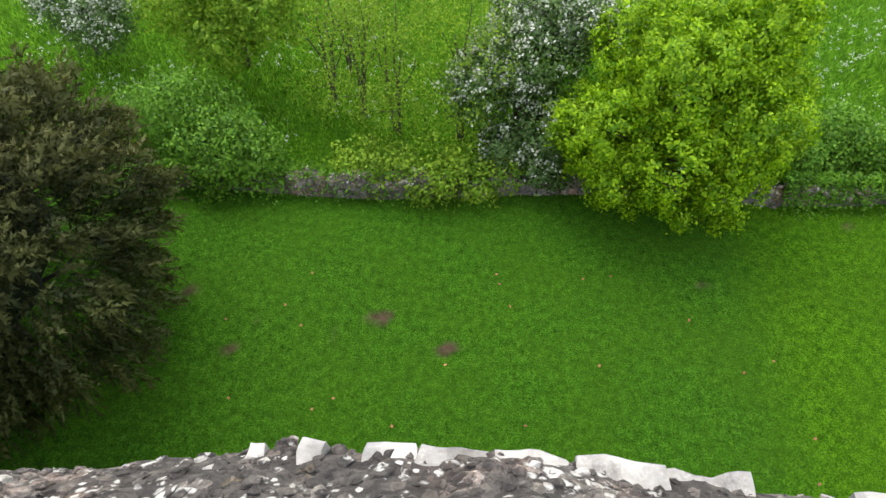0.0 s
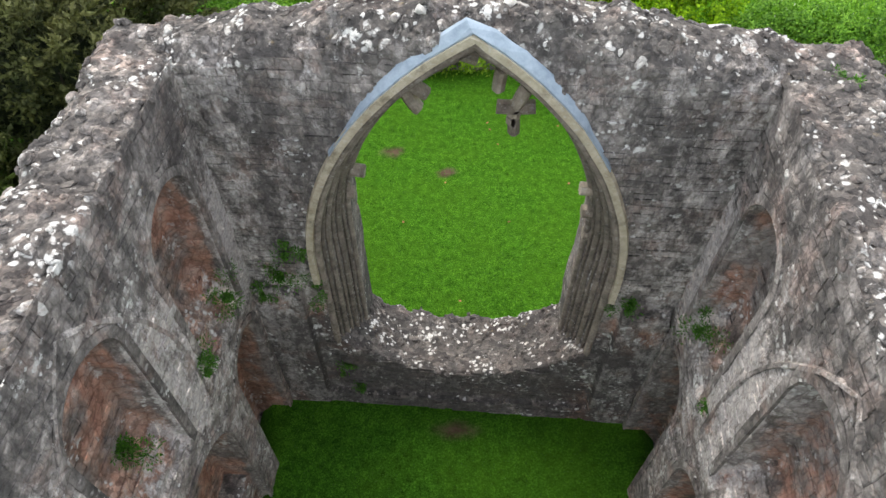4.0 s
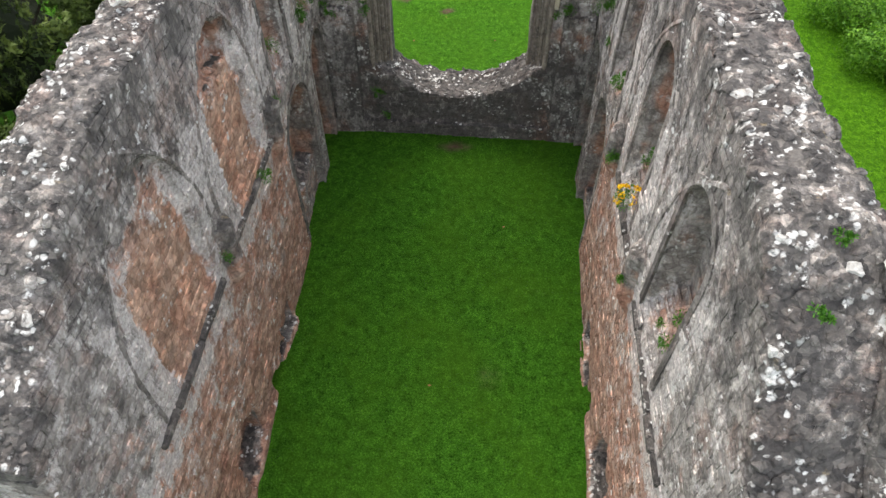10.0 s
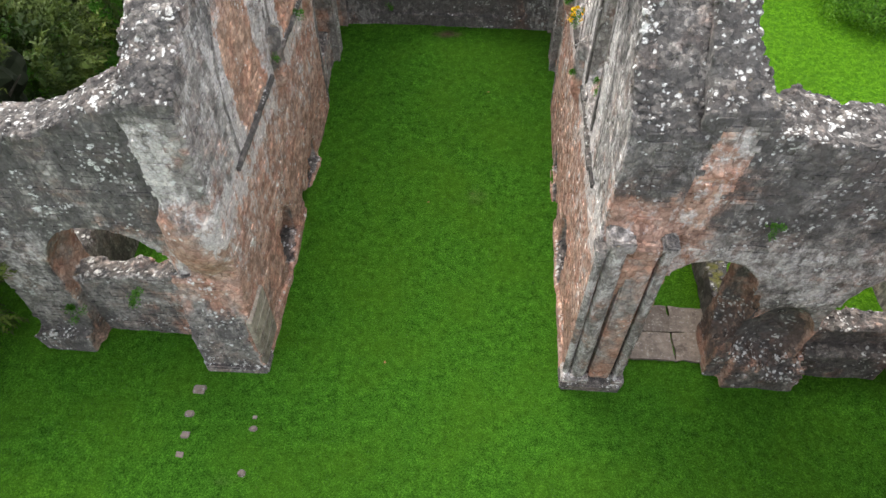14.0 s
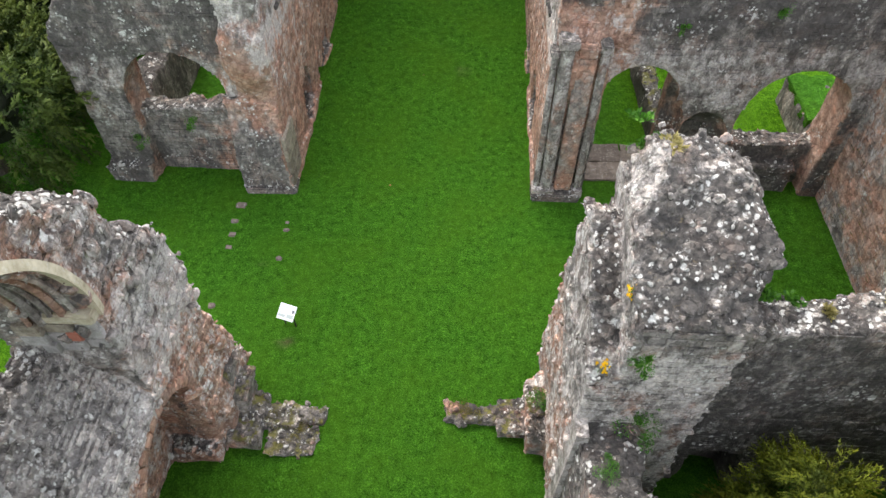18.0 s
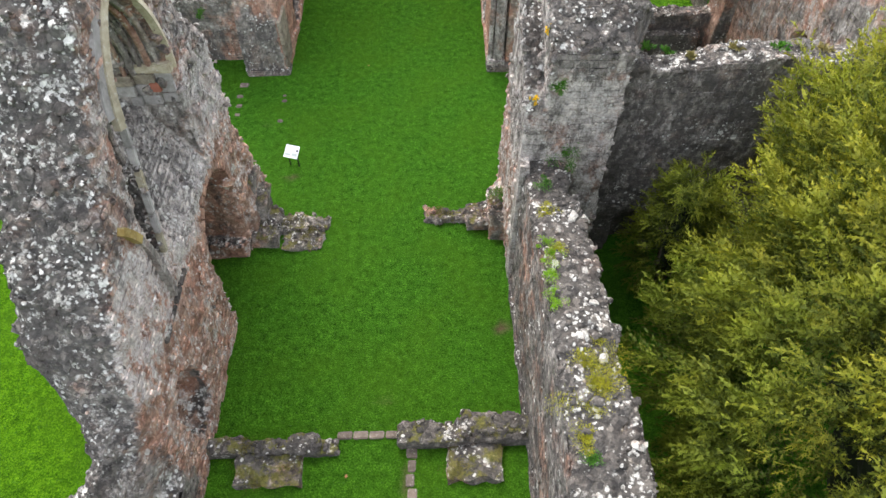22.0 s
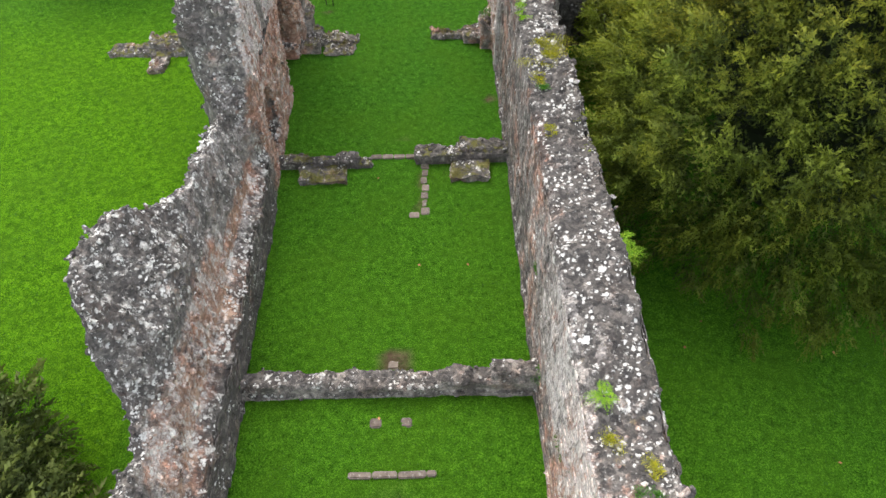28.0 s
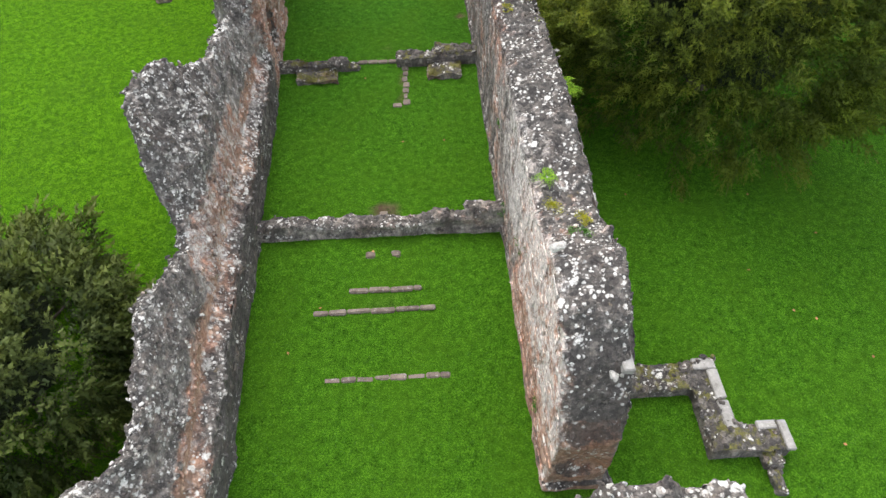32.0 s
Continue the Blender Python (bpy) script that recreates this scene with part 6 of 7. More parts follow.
# ---- information lectern ----
def simple(name, col, rough=0.5, metal=0.0):
    m, t, b = material(name, rough, 0.4)
    n = Nodes(t)
    n.link(n.ramp(n.noise(18, 4.0), (0.3, tuple(c * 0.85 for c in col)), (0.7, col)), b.inputs["Base Color"])
    b.inputs["Metallic"].default_value = metal
    return m


WHITE_PANEL, DARK_METAL, INK, PALE_INK = simple("panel_white", (0.80, 0.82, 0.82), 0.35), simple("dark_painted_steel", (0.03, 0.03, 0.03), 0.45, 0.6), simple("panel_ink", (0.12, 0.13, 0.14), 0.5), simple("panel_grey_print", (0.45, 0.5, 0.48), 0.5)
sign = tagged(new("information_lectern"), "white information panel on dark posts in the grass", "sign")
sign.matrix_basis = pose(-3.8, -27.25, -0.12, 0, 0, -17)
pm = pose(0, 0, 1.0, 32, 0, 0)
panel_bm = chamfer_box((-0.34, -0.30, -0.012), (0.34, 0.30, 0.014), 0.008)
panel_bm.transform(pm)
panel = part("panel", panel_bm, WHITE_PANEL, sign)
for x0, x1, y0, y1, mt in ((0.2, 0.3, 0.02, 0.13, INK), (-0.3, 0.12, 0.16, 0.19, PALE_INK), (-0.3, -0.02, 0.08, 0.1, PALE_INK), (-0.3, -0.02, 0.02, 0.04, PALE_INK), (-0.3, -0.02, -0.05, -0.03, PALE_INK), (0.04, 0.3, -0.2, -0.06, PALE_INK), (-0.3, -0.02, -0.2, -0.1, PALE_INK)):
    q = chamfer_box((x0, y0, 0.0145), (x1, y1, 0.018), 0.001)
    q.transform(pm)
    part("print_block", q, mt, panel)
for x in (-0.22, 0.22):
    part("post", shaft_bm(x, 0.0, -0.2, 0.98, 0.03, 8), DARK_METAL, sign)
br = chamfer_box((-0.3, -0.03, -0.05), (0.3, 0.03, -0.013), 0.006)
br.transform(pm)
part("bracket", br, DARK_METAL, sign)


# ---- plants ----
def leaf_cards(c, nrm, along, length, width, fold=0.0):
    """Quads centred at c, lying across nrm, running along `along`. Arrays in, vertices and faces out."""
    along = along / np.maximum(np.linalg.norm(along, axis=1, keepdims=True), 1e-6)
    side = np.cross(nrm, along)
    side /= np.maximum(np.linalg.norm(side, axis=1, keepdims=True), 1e-6)
    L, W = np.asarray(length).reshape(-1, 1) / 2, np.asarray(width).reshape(-1, 1) / 2
    V = np.stack([c - along * L, c + side * W, c + along * L, c - side * W], 1).reshape(-1, 3)
    return V.astype(np.float32), np.arange(len(c) * 4, dtype=np.int32).reshape(-1, 4)


def needle_cards(c, nrm, along, length, width):
    """Slim triangles, pointed at the outer end."""
    along = along / np.maximum(np.linalg.norm(along, axis=1, keepdims=True), 1e-6)
    side = np.cross(nrm, along)
    side /= np.maximum(np.linalg.norm(side, axis=1, keepdims=True), 1e-6)
    L, W = np.asarray(length).reshape(-1, 1) / 2, np.asarray(width).reshape(-1, 1) / 2
    V = np.stack([c - along * L + side * W, c + along * L, c - along * L - side * W], 1).reshape(-1, 3)
    return V.astype(np.float32), np.arange(len(c) * 3, dtype=np.int32).reshape(-1, 3)


def unit(r, n):
    v = r.normal(size=(n, 3))
    return v / np.linalg.norm(v, axis=1, keepdims=True)


def foliage(name, V, F, mat, parent, label="", attrs=None, soft=None):
    """Leaves as one mesh. soft: a direction for each point, by which the leaves are shaded as a mass."""
    if soft is not None:
        g = np.cross(V[F[:, 1]] - V[F[:, 0]], V[F[:, -1]] - V[F[:, 0]])
        g /= np.maximum(np.linalg.norm(g, axis=1, keepdims=True), 1e-9)
        turn = (g * soft[F[:, 0]]).sum(1) < 0
        F = np.where(turn[:, None], F[:, ::-1], F)
        g = np.where(turn[:, None], -g, g)
        soft = soft + 0.35 * np.repeat(g, F.shape[1], 0)
        soft = soft / np.maximum(np.linalg.norm(soft, axis=1, keepdims=True), 1e-9)
    me = load_mesh(name, V, F, attrs, smooth=soft is not None)
    if soft is not None:
        me.normals_split_custom_set_from_vertices(soft.tolist())
    return tagged(part(name, me, mat, parent, label), kind="stuff")


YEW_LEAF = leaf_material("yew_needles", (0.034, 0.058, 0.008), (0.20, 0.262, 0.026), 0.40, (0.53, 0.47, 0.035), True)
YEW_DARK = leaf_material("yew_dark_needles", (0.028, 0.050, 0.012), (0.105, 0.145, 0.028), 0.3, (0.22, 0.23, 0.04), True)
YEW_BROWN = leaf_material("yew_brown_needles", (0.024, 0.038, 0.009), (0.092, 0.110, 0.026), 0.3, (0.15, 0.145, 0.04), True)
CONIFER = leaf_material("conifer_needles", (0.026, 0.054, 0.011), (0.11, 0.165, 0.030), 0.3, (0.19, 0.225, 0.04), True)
CORE = simple("crown_shade", (0.014, 0.021, 0.007), 1.0)
MAPLE = leaf_material("maple_leaves", (0.085, 0.235, 0.004), (0.46, 0.70, 0.012), 0.45)
LIME_LEAF = leaf_material("young_leaves", (0.12, 0.26, 0.012), (0.38, 0.56, 0.045), 0.4)
HAW_LEAF = leaf_material("hawthorn_leaves", (0.05, 0.115, 0.028), (0.18, 0.29, 0.085), 0.35)
BLOSSOM = leaf_material("white_blossom", (0.60, 0.62, 0.58), (0.85, 0.86, 0.82), 0.3)
BUSH_LEAF = leaf_material("bush_leaves", (0.06, 0.175, 0.014), (0.23, 0.46, 0.04), 0.4)
WEED = leaf_material("wall_weeds", (0.025, 0.10, 0.010), (0.12, 0.30, 0.03), 0.35)
FERN = leaf_material("fern_fronds", (0.12, 0.30, 0.01), (0.32, 0.52, 0.03), 0.4)
FLOWER = leaf_material("wallflower_petals", (0.70, 0.36, 0.005), (0.90, 0.62, 0.01), 0.2)
MOSS = leaf_material("moss_cushion", (0.16, 0.19, 0.01), (0.48, 0.44, 0.02), 0.2)
DULL_MOSS = leaf_material("dull_moss", (0.05, 0.055, 0.012), (0.20, 0.165, 0.04), 0.2)
MEADOW = leaf_material("meadow_grass", (0.09, 0.24, 0.016), (0.28, 0.54, 0.04), 0.4)
DRY = leaf_material("dry_grass", (0.20, 0.17, 0.06), (0.42, 0.36, 0.15), 0.3)
BARK = plain_stone("tree_bark", (0.05, 0.042, 0.033), (0.13, 0.11, 0.085), 0.15)


def limb(bm, a, b, r0, r1, n=7, bend=0.1, seed=0):
    a, b = Vector(a), Vector(b)
    rings = []
    axis = (b - a).normalized()
    x = axis.orthogonal().normalized()
    y = axis.cross(x)
    for i in range(5):
        t = i / 4
        c = a.lerp(b, t) + noise.noise_vector((t * 1.7 + seed, seed * 0.7, 0)) * bend * math.sin(t * math.pi) * (b - a).length
        r = r0 + (r1 - r0) * t
        rings.append([bm.verts.new(c + x * r * math.cos(k * 6.283 / n) + y * r * math.sin(k * 6.283 / n)) for k in range(n)])
    for p, q in zip(rings, rings[1:]):
        for k in range(n):
            bm.faces.new((p[k], p[(k + 1) % n], q[(k + 1) % n], q[k]))
    bm.faces.new(rings[-1])
    return b


def evergreen(label, base, radii, height, mat, plumes, seed, bright=0.3, size=1.3, name="yew_tree", low=0.4, east=0.0, thin=0, fine=(18, 8), needle=0.36):
    """A dense evergreen: short trunk, limbs, a dark inner mass and a skin of drooping plumes."""
    r = np.random.RandomState(seed)
    bx, by, bz = base
    tree = tagged(new(name), label, "tree")
    tree.matrix_basis = pose(bx, by, bz)
    bm = bmesh.new()
    limb(bm, (0, 0, -0.3), (0.1, 0.1, height * 0.7), radii[0] * 0.09, 0.08, 9, 0.04, seed)
    part("trunk", bm, BARK, tree)
    for k in range(5):
        a = k * 1.26 + seed
        bm = bmesh.new()
        limb(bm, (0, 0, height * 0.15 + 0.2 * k), (radii[0] * 0.7 * math.cos(a), radii[1] * 0.7 * math.sin(a), height * (0.4 + 0.08 * k)), 0.16, 0.03, 6, 0.15, seed + k)
        part("limb", bm, BARK, tree)

    def radius(d):
        s = 1 + 0.20 * vnoise(d, 0.55, seed) + 0.12 * vnoise(d, 0.24, seed + 1) + 0.05 * vnoise(d, 0.11, seed + 2)
        taper = 1 - (0.04 if thin else 0.22) * np.clip(d[:, 2], 0, 1) ** 2
        return s * taper

    half = np.array([radii[0], radii[1], (height - low) / 2])
    mid = np.array([0, 0, low + half[2]])

    def shell(d, f):
        """A place on the crown's outline: domed above, skirted below."""
        h = np.sqrt(d[:, 0] ** 2 + d[:, 1] ** 2)
        side = np.where(d[:, 2] < 0, (1 - 0.32 * d[:, 2] ** 2) / np.maximum(h, 0.2), 1.0)
        return mid + d * np.stack([side, side, np.ones_like(side)], 1) * half * f[:, None]

    d = unit(r, plumes)
    d[:, 2] = np.where(d[:, 2] < -0.75, -d[:, 2], d[:, 2])
    if thin:
        # thinner where the crown leans away from the ruin
        d = d[(d[:, 0] * thin < 0.45) | (r.rand(plumes) < 0.2)]
        plumes = len(d)
    pos0 = shell(d, radius(d) * (0.96 - 0.2 * r.rand(plumes)))
    out0 = d / half
    out0 /= np.linalg.norm(out0, axis=1, keepdims=True)
    ax0 = out0 * 0.75 + np.array([0, 0, 0.6]) * (1 if thin else 0.65 * np.clip(out0[:, 2:3] + 0.5, -0.2, 1)) + 0.3 * unit(r, plumes)
    ax0 /= np.linalg.norm(ax0, axis=1, keepdims=True)
    big = size * (0.6 + 0.8 * r.rand(plumes))
    per, k = fine
    sp = plumes * per
    st = r.rand(sp)
    A0, B0 = np.repeat(ax0, per, 0), np.repeat(big, per)
    off = unit(r, sp)
    pos = np.repeat(pos0, per, 0) + A0 * (st * B0)[:, None] + off * (B0 * 0.31 * (1.08 - st) * r.rand(sp) ** 0.5)[:, None]
    axis = A0 * 1.0 + off * 0.55 + np.array([0, 0, -0.1])
    axis /= np.linalg.norm(axis, axis=1, keepdims=True)
    ln = B0 * (0.30 if thin else 0.37) * (0.7 + 0.6 * r.rand(sp))
    t = np.tile(np.linspace(0.05, 1.0, k), sp)
    ax, base_p, L = np.repeat(axis, k, 0), np.repeat(pos, k, 0), np.repeat(ln, k)
    jit = unit(r, sp * k)
    c = base_p + ax * (t * L)[:, None] + jit * (L * 0.16 * (1.2 - t))[:, None] - np.array([0, 0, 0.2]) * (t ** 2 * L)[:, None]
    V, F = needle_cards(c, unit(r, len(c)), ax * 0.8 + jit * 0.7, L * needle, L * needle * 0.4)
    # plumes facing up and east get lighter tips: sunlight put into their colour
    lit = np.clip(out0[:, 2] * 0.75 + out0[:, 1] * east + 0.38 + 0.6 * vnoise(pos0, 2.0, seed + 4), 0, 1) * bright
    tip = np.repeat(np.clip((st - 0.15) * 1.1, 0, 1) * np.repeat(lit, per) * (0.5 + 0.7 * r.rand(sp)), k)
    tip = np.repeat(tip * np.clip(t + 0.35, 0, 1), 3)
    # needles darken towards each plume's base, painting the depth shade between shoots
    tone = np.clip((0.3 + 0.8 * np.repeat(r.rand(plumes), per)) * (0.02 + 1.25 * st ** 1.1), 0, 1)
    lean = np.repeat(np.repeat(out0, per, 0) * 0.6 + off * 0.75 + A0 * 0.3 + np.array([0, 0, 0.25]), k * 3, 0)
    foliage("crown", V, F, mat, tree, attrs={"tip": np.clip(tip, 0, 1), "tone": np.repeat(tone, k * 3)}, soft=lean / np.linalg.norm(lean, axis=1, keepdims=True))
    # a near-black solid fills the crown, standing in for its inner shade
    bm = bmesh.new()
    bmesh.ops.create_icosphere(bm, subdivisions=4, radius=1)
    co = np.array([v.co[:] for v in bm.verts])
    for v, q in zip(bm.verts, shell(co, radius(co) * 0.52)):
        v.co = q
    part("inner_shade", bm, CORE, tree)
    return tree


def broadleaf(label, base, lobes, mat, clumps, per, leaf, seed, trunk=0.2, name="tree", spread=0.42, extra=None, stems=1, blossom=0.0):
    """A leafy tree or bush: stems, limbs to each lobe, and clumps of leaves with gaps."""
    r = np.random.RandomState(seed)
    tree = tagged(new(name), label, "bush" if name == "bush" else "tree")
    tree.matrix_basis = pose(*base)
    top = max(l[2] for l in lobes)
    ends = []
    for s in range(stems):
        bm = bmesh.new()
        o = (0.25 * s * math.cos(s * 2.4), 0.25 * s * math.sin(s * 2.4), -0.2)
        ends.append(limb(bm, o, (o[0] * 2.5, o[1] * 2.5, top * 0.75), trunk, trunk * 0.35, 8, 0.06, seed + s))
        part("trunk", bm, BARK, tree)
    for i, (x, y, z, rad) in enumerate(lobes):
        bm = bmesh.new()
        limb(bm, (0, 0, min(top * 0.3, z * 0.6)), (x, y, z), trunk * 0.45, 0.02, 6, 0.12, seed + i)
        part("limb", bm, BARK, tree)
    w = np.array([l[3] ** 2 for l in lobes])
    pick = r.choice(len(lobes), clumps, p=w / w.sum())
    L = np.array(lobes)[pick]
    d = unit(r, clumps)
    rad = L[:, 3] * (0.55 + 0.5 * r.rand(clumps) ** 0.5) * (1 + 0.25 * vnoise(d + L[:, :3], 0.5, seed))
    cc = L[:, :3] + d * rad[:, None] * np.array([1, 1, 0.85])
    cc[:, 2] = np.maximum(cc[:, 2], 0.15)
    c = np.repeat(cc, per, 0) + r.normal(size=(clumps * per, 3)) * spread * 0.5
    outw = np.repeat(d, per, 0) * 0.6 + np.array([0, 0, 0.5]) + 0.7 * unit(r, len(c))
    outw /= np.linalg.norm(outw, axis=1, keepdims=True)
    V, F = leaf_cards(c, outw, unit(r, len(c)), leaf * (0.7 + 0.6 * r.rand(len(c))), leaf * 0.75 * (0.7 + 0.5 * r.rand(len(c))))
    lean = np.repeat(np.repeat(d, per, 0) + 1.2 * (c - np.repeat(cc, per, 0)) / spread + np.array([0, 0, 0.2]), 4, 0)
    foliage("crown", V, F, mat, tree, soft=lean / np.linalg.norm(lean, axis=1, keepdims=True))
    if blossom:
        on = (d[:, 2] > -0.3) & (vnoise(cc, 0.9, seed) > 0.25 - blossom)
        c = np.repeat(cc[on] + d[on] * 0.12, 10, 0) + r.normal(size=(on.sum() * 10, 3)) * 0.13
        V, F = leaf_cards(c, unit(r, len(c)) + np.array([0, 0, 0.8]), unit(r, len(c)), 0.14, 0.13)
        foliage("blossom", V, F, BLOSSOM, tree, "white hawthorn blossom")
    return tree


def weed(label, at, rad, n, mat, seed, normal=(0, 0, 1), leaf=0.12, name="wall_plant", flowers=0, tall=0.6):
    """A small plant rooted in the masonry."""
    r = np.random.RandomState(seed)
    nm = np.array(normal, float)
    nm /= np.linalg.norm(nm)
    th = tagged(new(name), label, "plant")
    th.matrix_basis = pose(*at)
    d = unit(r, n)
    d += nm * (0.05 - np.minimum((d * nm).sum(1), 0) * 2)[:, None]
    seat = unit(r, 6)
    seat = (seat - nm * (seat * nm).sum(1)[:, None]) * (rad * r.uniform(0.1, 1.3, 6))[:, None] * (0 if flowers else 1)
    share = r.randint(0, 6, n)
    c = d * (rad * (0.35 + 0.12 * share if not flowers else np.ones(n)) * r.rand(n) ** 0.5)[:, None] * (1 - (1 - tall) * np.abs(nm)) + seat[share]
    V, F = leaf_cards(c, unit(r, n) + nm, d + 0.3 * unit(r, n), leaf * (0.6 + 0.8 * r.rand(n)), leaf * 0.45)
    foliage("leaves", V, F, mat, th)
    if flowers:
        d = unit(r, flowers)
        d[:, 2] = np.abs(d[:, 2])
        cc = np.repeat(d * rad * 0.95 + nm * 0.05, 7, 0) + r.normal(size=(flowers * 7, 3)) * 0.03
        V, F = leaf_cards(cc, unit(r, len(cc)), unit(r, len(cc)), 0.085, 0.075)
        foliage("blossom", V, F, FLOWER, th, "yellow wallflower blossom")
    return th


def fern(label, at, rad, seed, lean):
    """Arching fronds with paired leaflets."""
    r = np.random.RandomState(seed)
    th = tagged(new("fern"), label, "fern")
    th.matrix_basis = pose(*at)
    for k in range(22):
        a = k * 2.4 + r.rand()
        ln = rad * (0.8 + 0.7 * r.rand())
        out = np.array([math.cos(a) + lean, math.sin(a), 0.0])
        t = np.linspace(0.1, 1, 15)
        spine = out[None] * (t * ln * 0.8)[:, None] + np.array([0, 0, 1.0])[None] * (ln * (0.75 * t - 0.75 * t * t))[:, None]
        side = np.array([-out[1], out[0], 0]) / max(1e-6, np.hypot(out[0], out[1]))
        w = ln * 0.20 * np.sin(np.clip(t * 0.9 + 0.15, 0, 1) * math.pi) + 0.02
        c = np.concatenate([spine + side * w[:, None] / 2, spine - side * w[:, None] / 2])
        al = np.concatenate([np.tile(side + out * 0.4, (15, 1)), np.tile(-side + out * 0.4, (15, 1))])
        V, F = leaf_cards(c, np.tile([0.1, 0, 1.0], (30, 1)) + 0.6 * unit(r, 30), al + 0.35 * unit(r, 30), np.tile(w, 2) * 0.9, 0.017)
        foliage("frond", V, F, FERN, th)
    return th


# evergreens
evergreen("large spreading yew with golden-green shoots beside the nave wall", (17.4, -43.7, 0), (8.3, 9.0), 15.2, YEW_LEAF, 4100, 11, 0.68, 1.5, low=-0.6, east=0.42, thin=1, fine=(34, 12), needle=0.22)
evergreen("yew in the corner between transept and nave wall", (11.3, -35.0, 0), (0.75, 0.9), 6.9, YEW_LEAF, 260, 12, 0.3, 0.8, fine=(26, 10), needle=0.24)
evergreen("dark brownish yew beside the lawn", (-16.4, 11.2, 0), (5.6, 5.4), 10.3, YEW_BROWN, 1500, 13, 0.7, 1.3)
evergreen("tall dark conifer behind the choir wall", (-19.8, 0.2, 0), (5.2, 5.8), 10.0, CONIFER, 620, 14, 0.6, 1.5, "conifer")
evergreen("dark conifer beside the transept arch", (-19.0, -11.0, 0), (5.0, 4.8), 9.0, CONIFER, 620, 15, 0.8, 1.4, "conifer")
evergreen("dark conifer with drooping branches beyond the transept", (-18.8, -19.5, 0), (4.6, 4.2), 7.8, CONIFER, 560, 16, 1.0, 1.3, "conifer")
evergreen("dark yew by the broken end of the nave wall", (-12.9, -59.8, 0), (4.2, 5.2), 4.6, YEW_DARK, 900, 17, 0.3, 1.25)

# broadleaf trees and bushes at the east end
broadleaf("rounded bright yellow-green maple leaning over the lawn", (7.6, 21.3, 0), [(-2.7, -1.1, 3.7, 2.1), (0.2, -2.3, 3.2, 2.1), (2.4, -0.8, 4.0, 2.2), (0, 0, 5.4, 2.6), (-1.4, 1.6, 5.8, 2.2), (2.3, 2.0, 6.0, 2.3), (3.8, 1.4, 4.6, 1.6), (-2.1, -2.4, 2.4, 1.4), (1.7, -2.7, 2.1, 1.3), (-3.4, 0.6, 2.9, 1.5), (3.6, 2.9, 6.6, 1.6)],
          MAPLE, 1300, 62, 0.155, 31, 0.22, "maple_tree", 0.34)
broadleaf("hawthorn with sprays of white blossom", (1.6, 24.2, 0), [(0, 0, 4.0, 2.2), (-1.6, -1.0, 3.4, 1.6), (1.2, -2.4, 2.4, 1.5), (0.6, 1.8, 5.2, 2.0), (2.2, 1.0, 5.4, 1.8), (-0.6, -2.8, 1.6, 1.1), (1.4, -3.6, 1.4, 1.0)], HAW_LEAF, 1500, 20, 0.16, 32, 0.18, "hawthorn", 0.45, blossom=0.45)
for i, (x, y, h, n) in enumerate(((-5.6, 24.6, 6.5, 260), (-3.9, 23.6, 6.8, 300), (-0.9, 23.4, 7.0, 330), (-7.2, 25.5, 6.0, 120), (5.0, 30.0, 6.0, 300))):
    broadleaf("slender young tree with fresh lime-green leaves", (x, y, 0), [(0.2, 0, h, 1.4), (-1.0, 0.6, h * 0.75, 1.3), (1.0, -0.6, h * 0.7, 1.3), (0.4, -1.3, h * 0.45, 1.2), (-0.7, -1.2, h * 0.33, 1.2)], LIME_LEAF, int(n * 0.65), 18, 0.125, 40 + i, 0.09, "young_tree", 0.5, stems=2)
for i, (x, y, s, mt, lb) in enumerate(((-4.6, 20.6, 1.25, LIME_LEAF, "lime-green shrub hanging over the garden wall"), (-2.2, 20.3, 1.4, LIME_LEAF, "lime-green shrub hanging over the garden wall"), (-0.2, 20.6, 1.3, LIME_LEAF, "lime-green shrub hanging over the garden wall"), (-11.2, 20.6, 1.8, BUSH_LEAF, "leafy green elder bush by the wall"),
                                       (-13.4, 22.5, 2.1, BUSH_LEAF, "leafy green elder bush by the wall"), (15.6, 23.6, 1.5, BUSH_LEAF, "low nettle-green bush beside the wall"), (18.0, 22.6, 1.7, BUSH_LEAF, "low nettle-green bush beside the wall"), (21.0, 23.5, 2.0, BUSH_LEAF, "low nettle-green bush beside the wall"),
                                       (13.8, 22.5, 1.2, BUSH_LEAF, "low nettle-green bush beside the wall"), (22.4, 13.0, 2.0, BUSH_LEAF, "rounded green bush on the lawn edge"), (23.0, 8.6, 1.8, BUSH_LEAF, "rounded green bush on the lawn edge"), (24.5, 4.4, 1.9, BUSH_LEAF, "rounded green bush on the lawn edge"))):
    broadleaf(lb, (x, y, 0), [(0, 0, s * 0.8, s), (-s * 0.8, 0.2, s * 0.6, s * 0.75), (s * 0.8, -0.2, s * 0.65, s * 0.8), (0.1, -s * 0.6, s * 0.45, s * 0.6)], mt, int((130 if mt is LIME_LEAF else 260) * s), 15, 0.16, 60 + i, 0.05, "bush", 0.4, stems=3)
broadleaf("young ash with yellow-green leaves above the bushes", (-12.2, 28.0, 0), [(0, 0, 5.6, 2.4), (-1.8, -1.2, 4.6, 1.8), (1.8, -1.4, 4.4, 1.8), (0.2, -2.4, 3.2, 1.5)], LIME_LEAF, 700, 18, 0.2, 80, 0.12, "ash_tree", 0.6, stems=2)
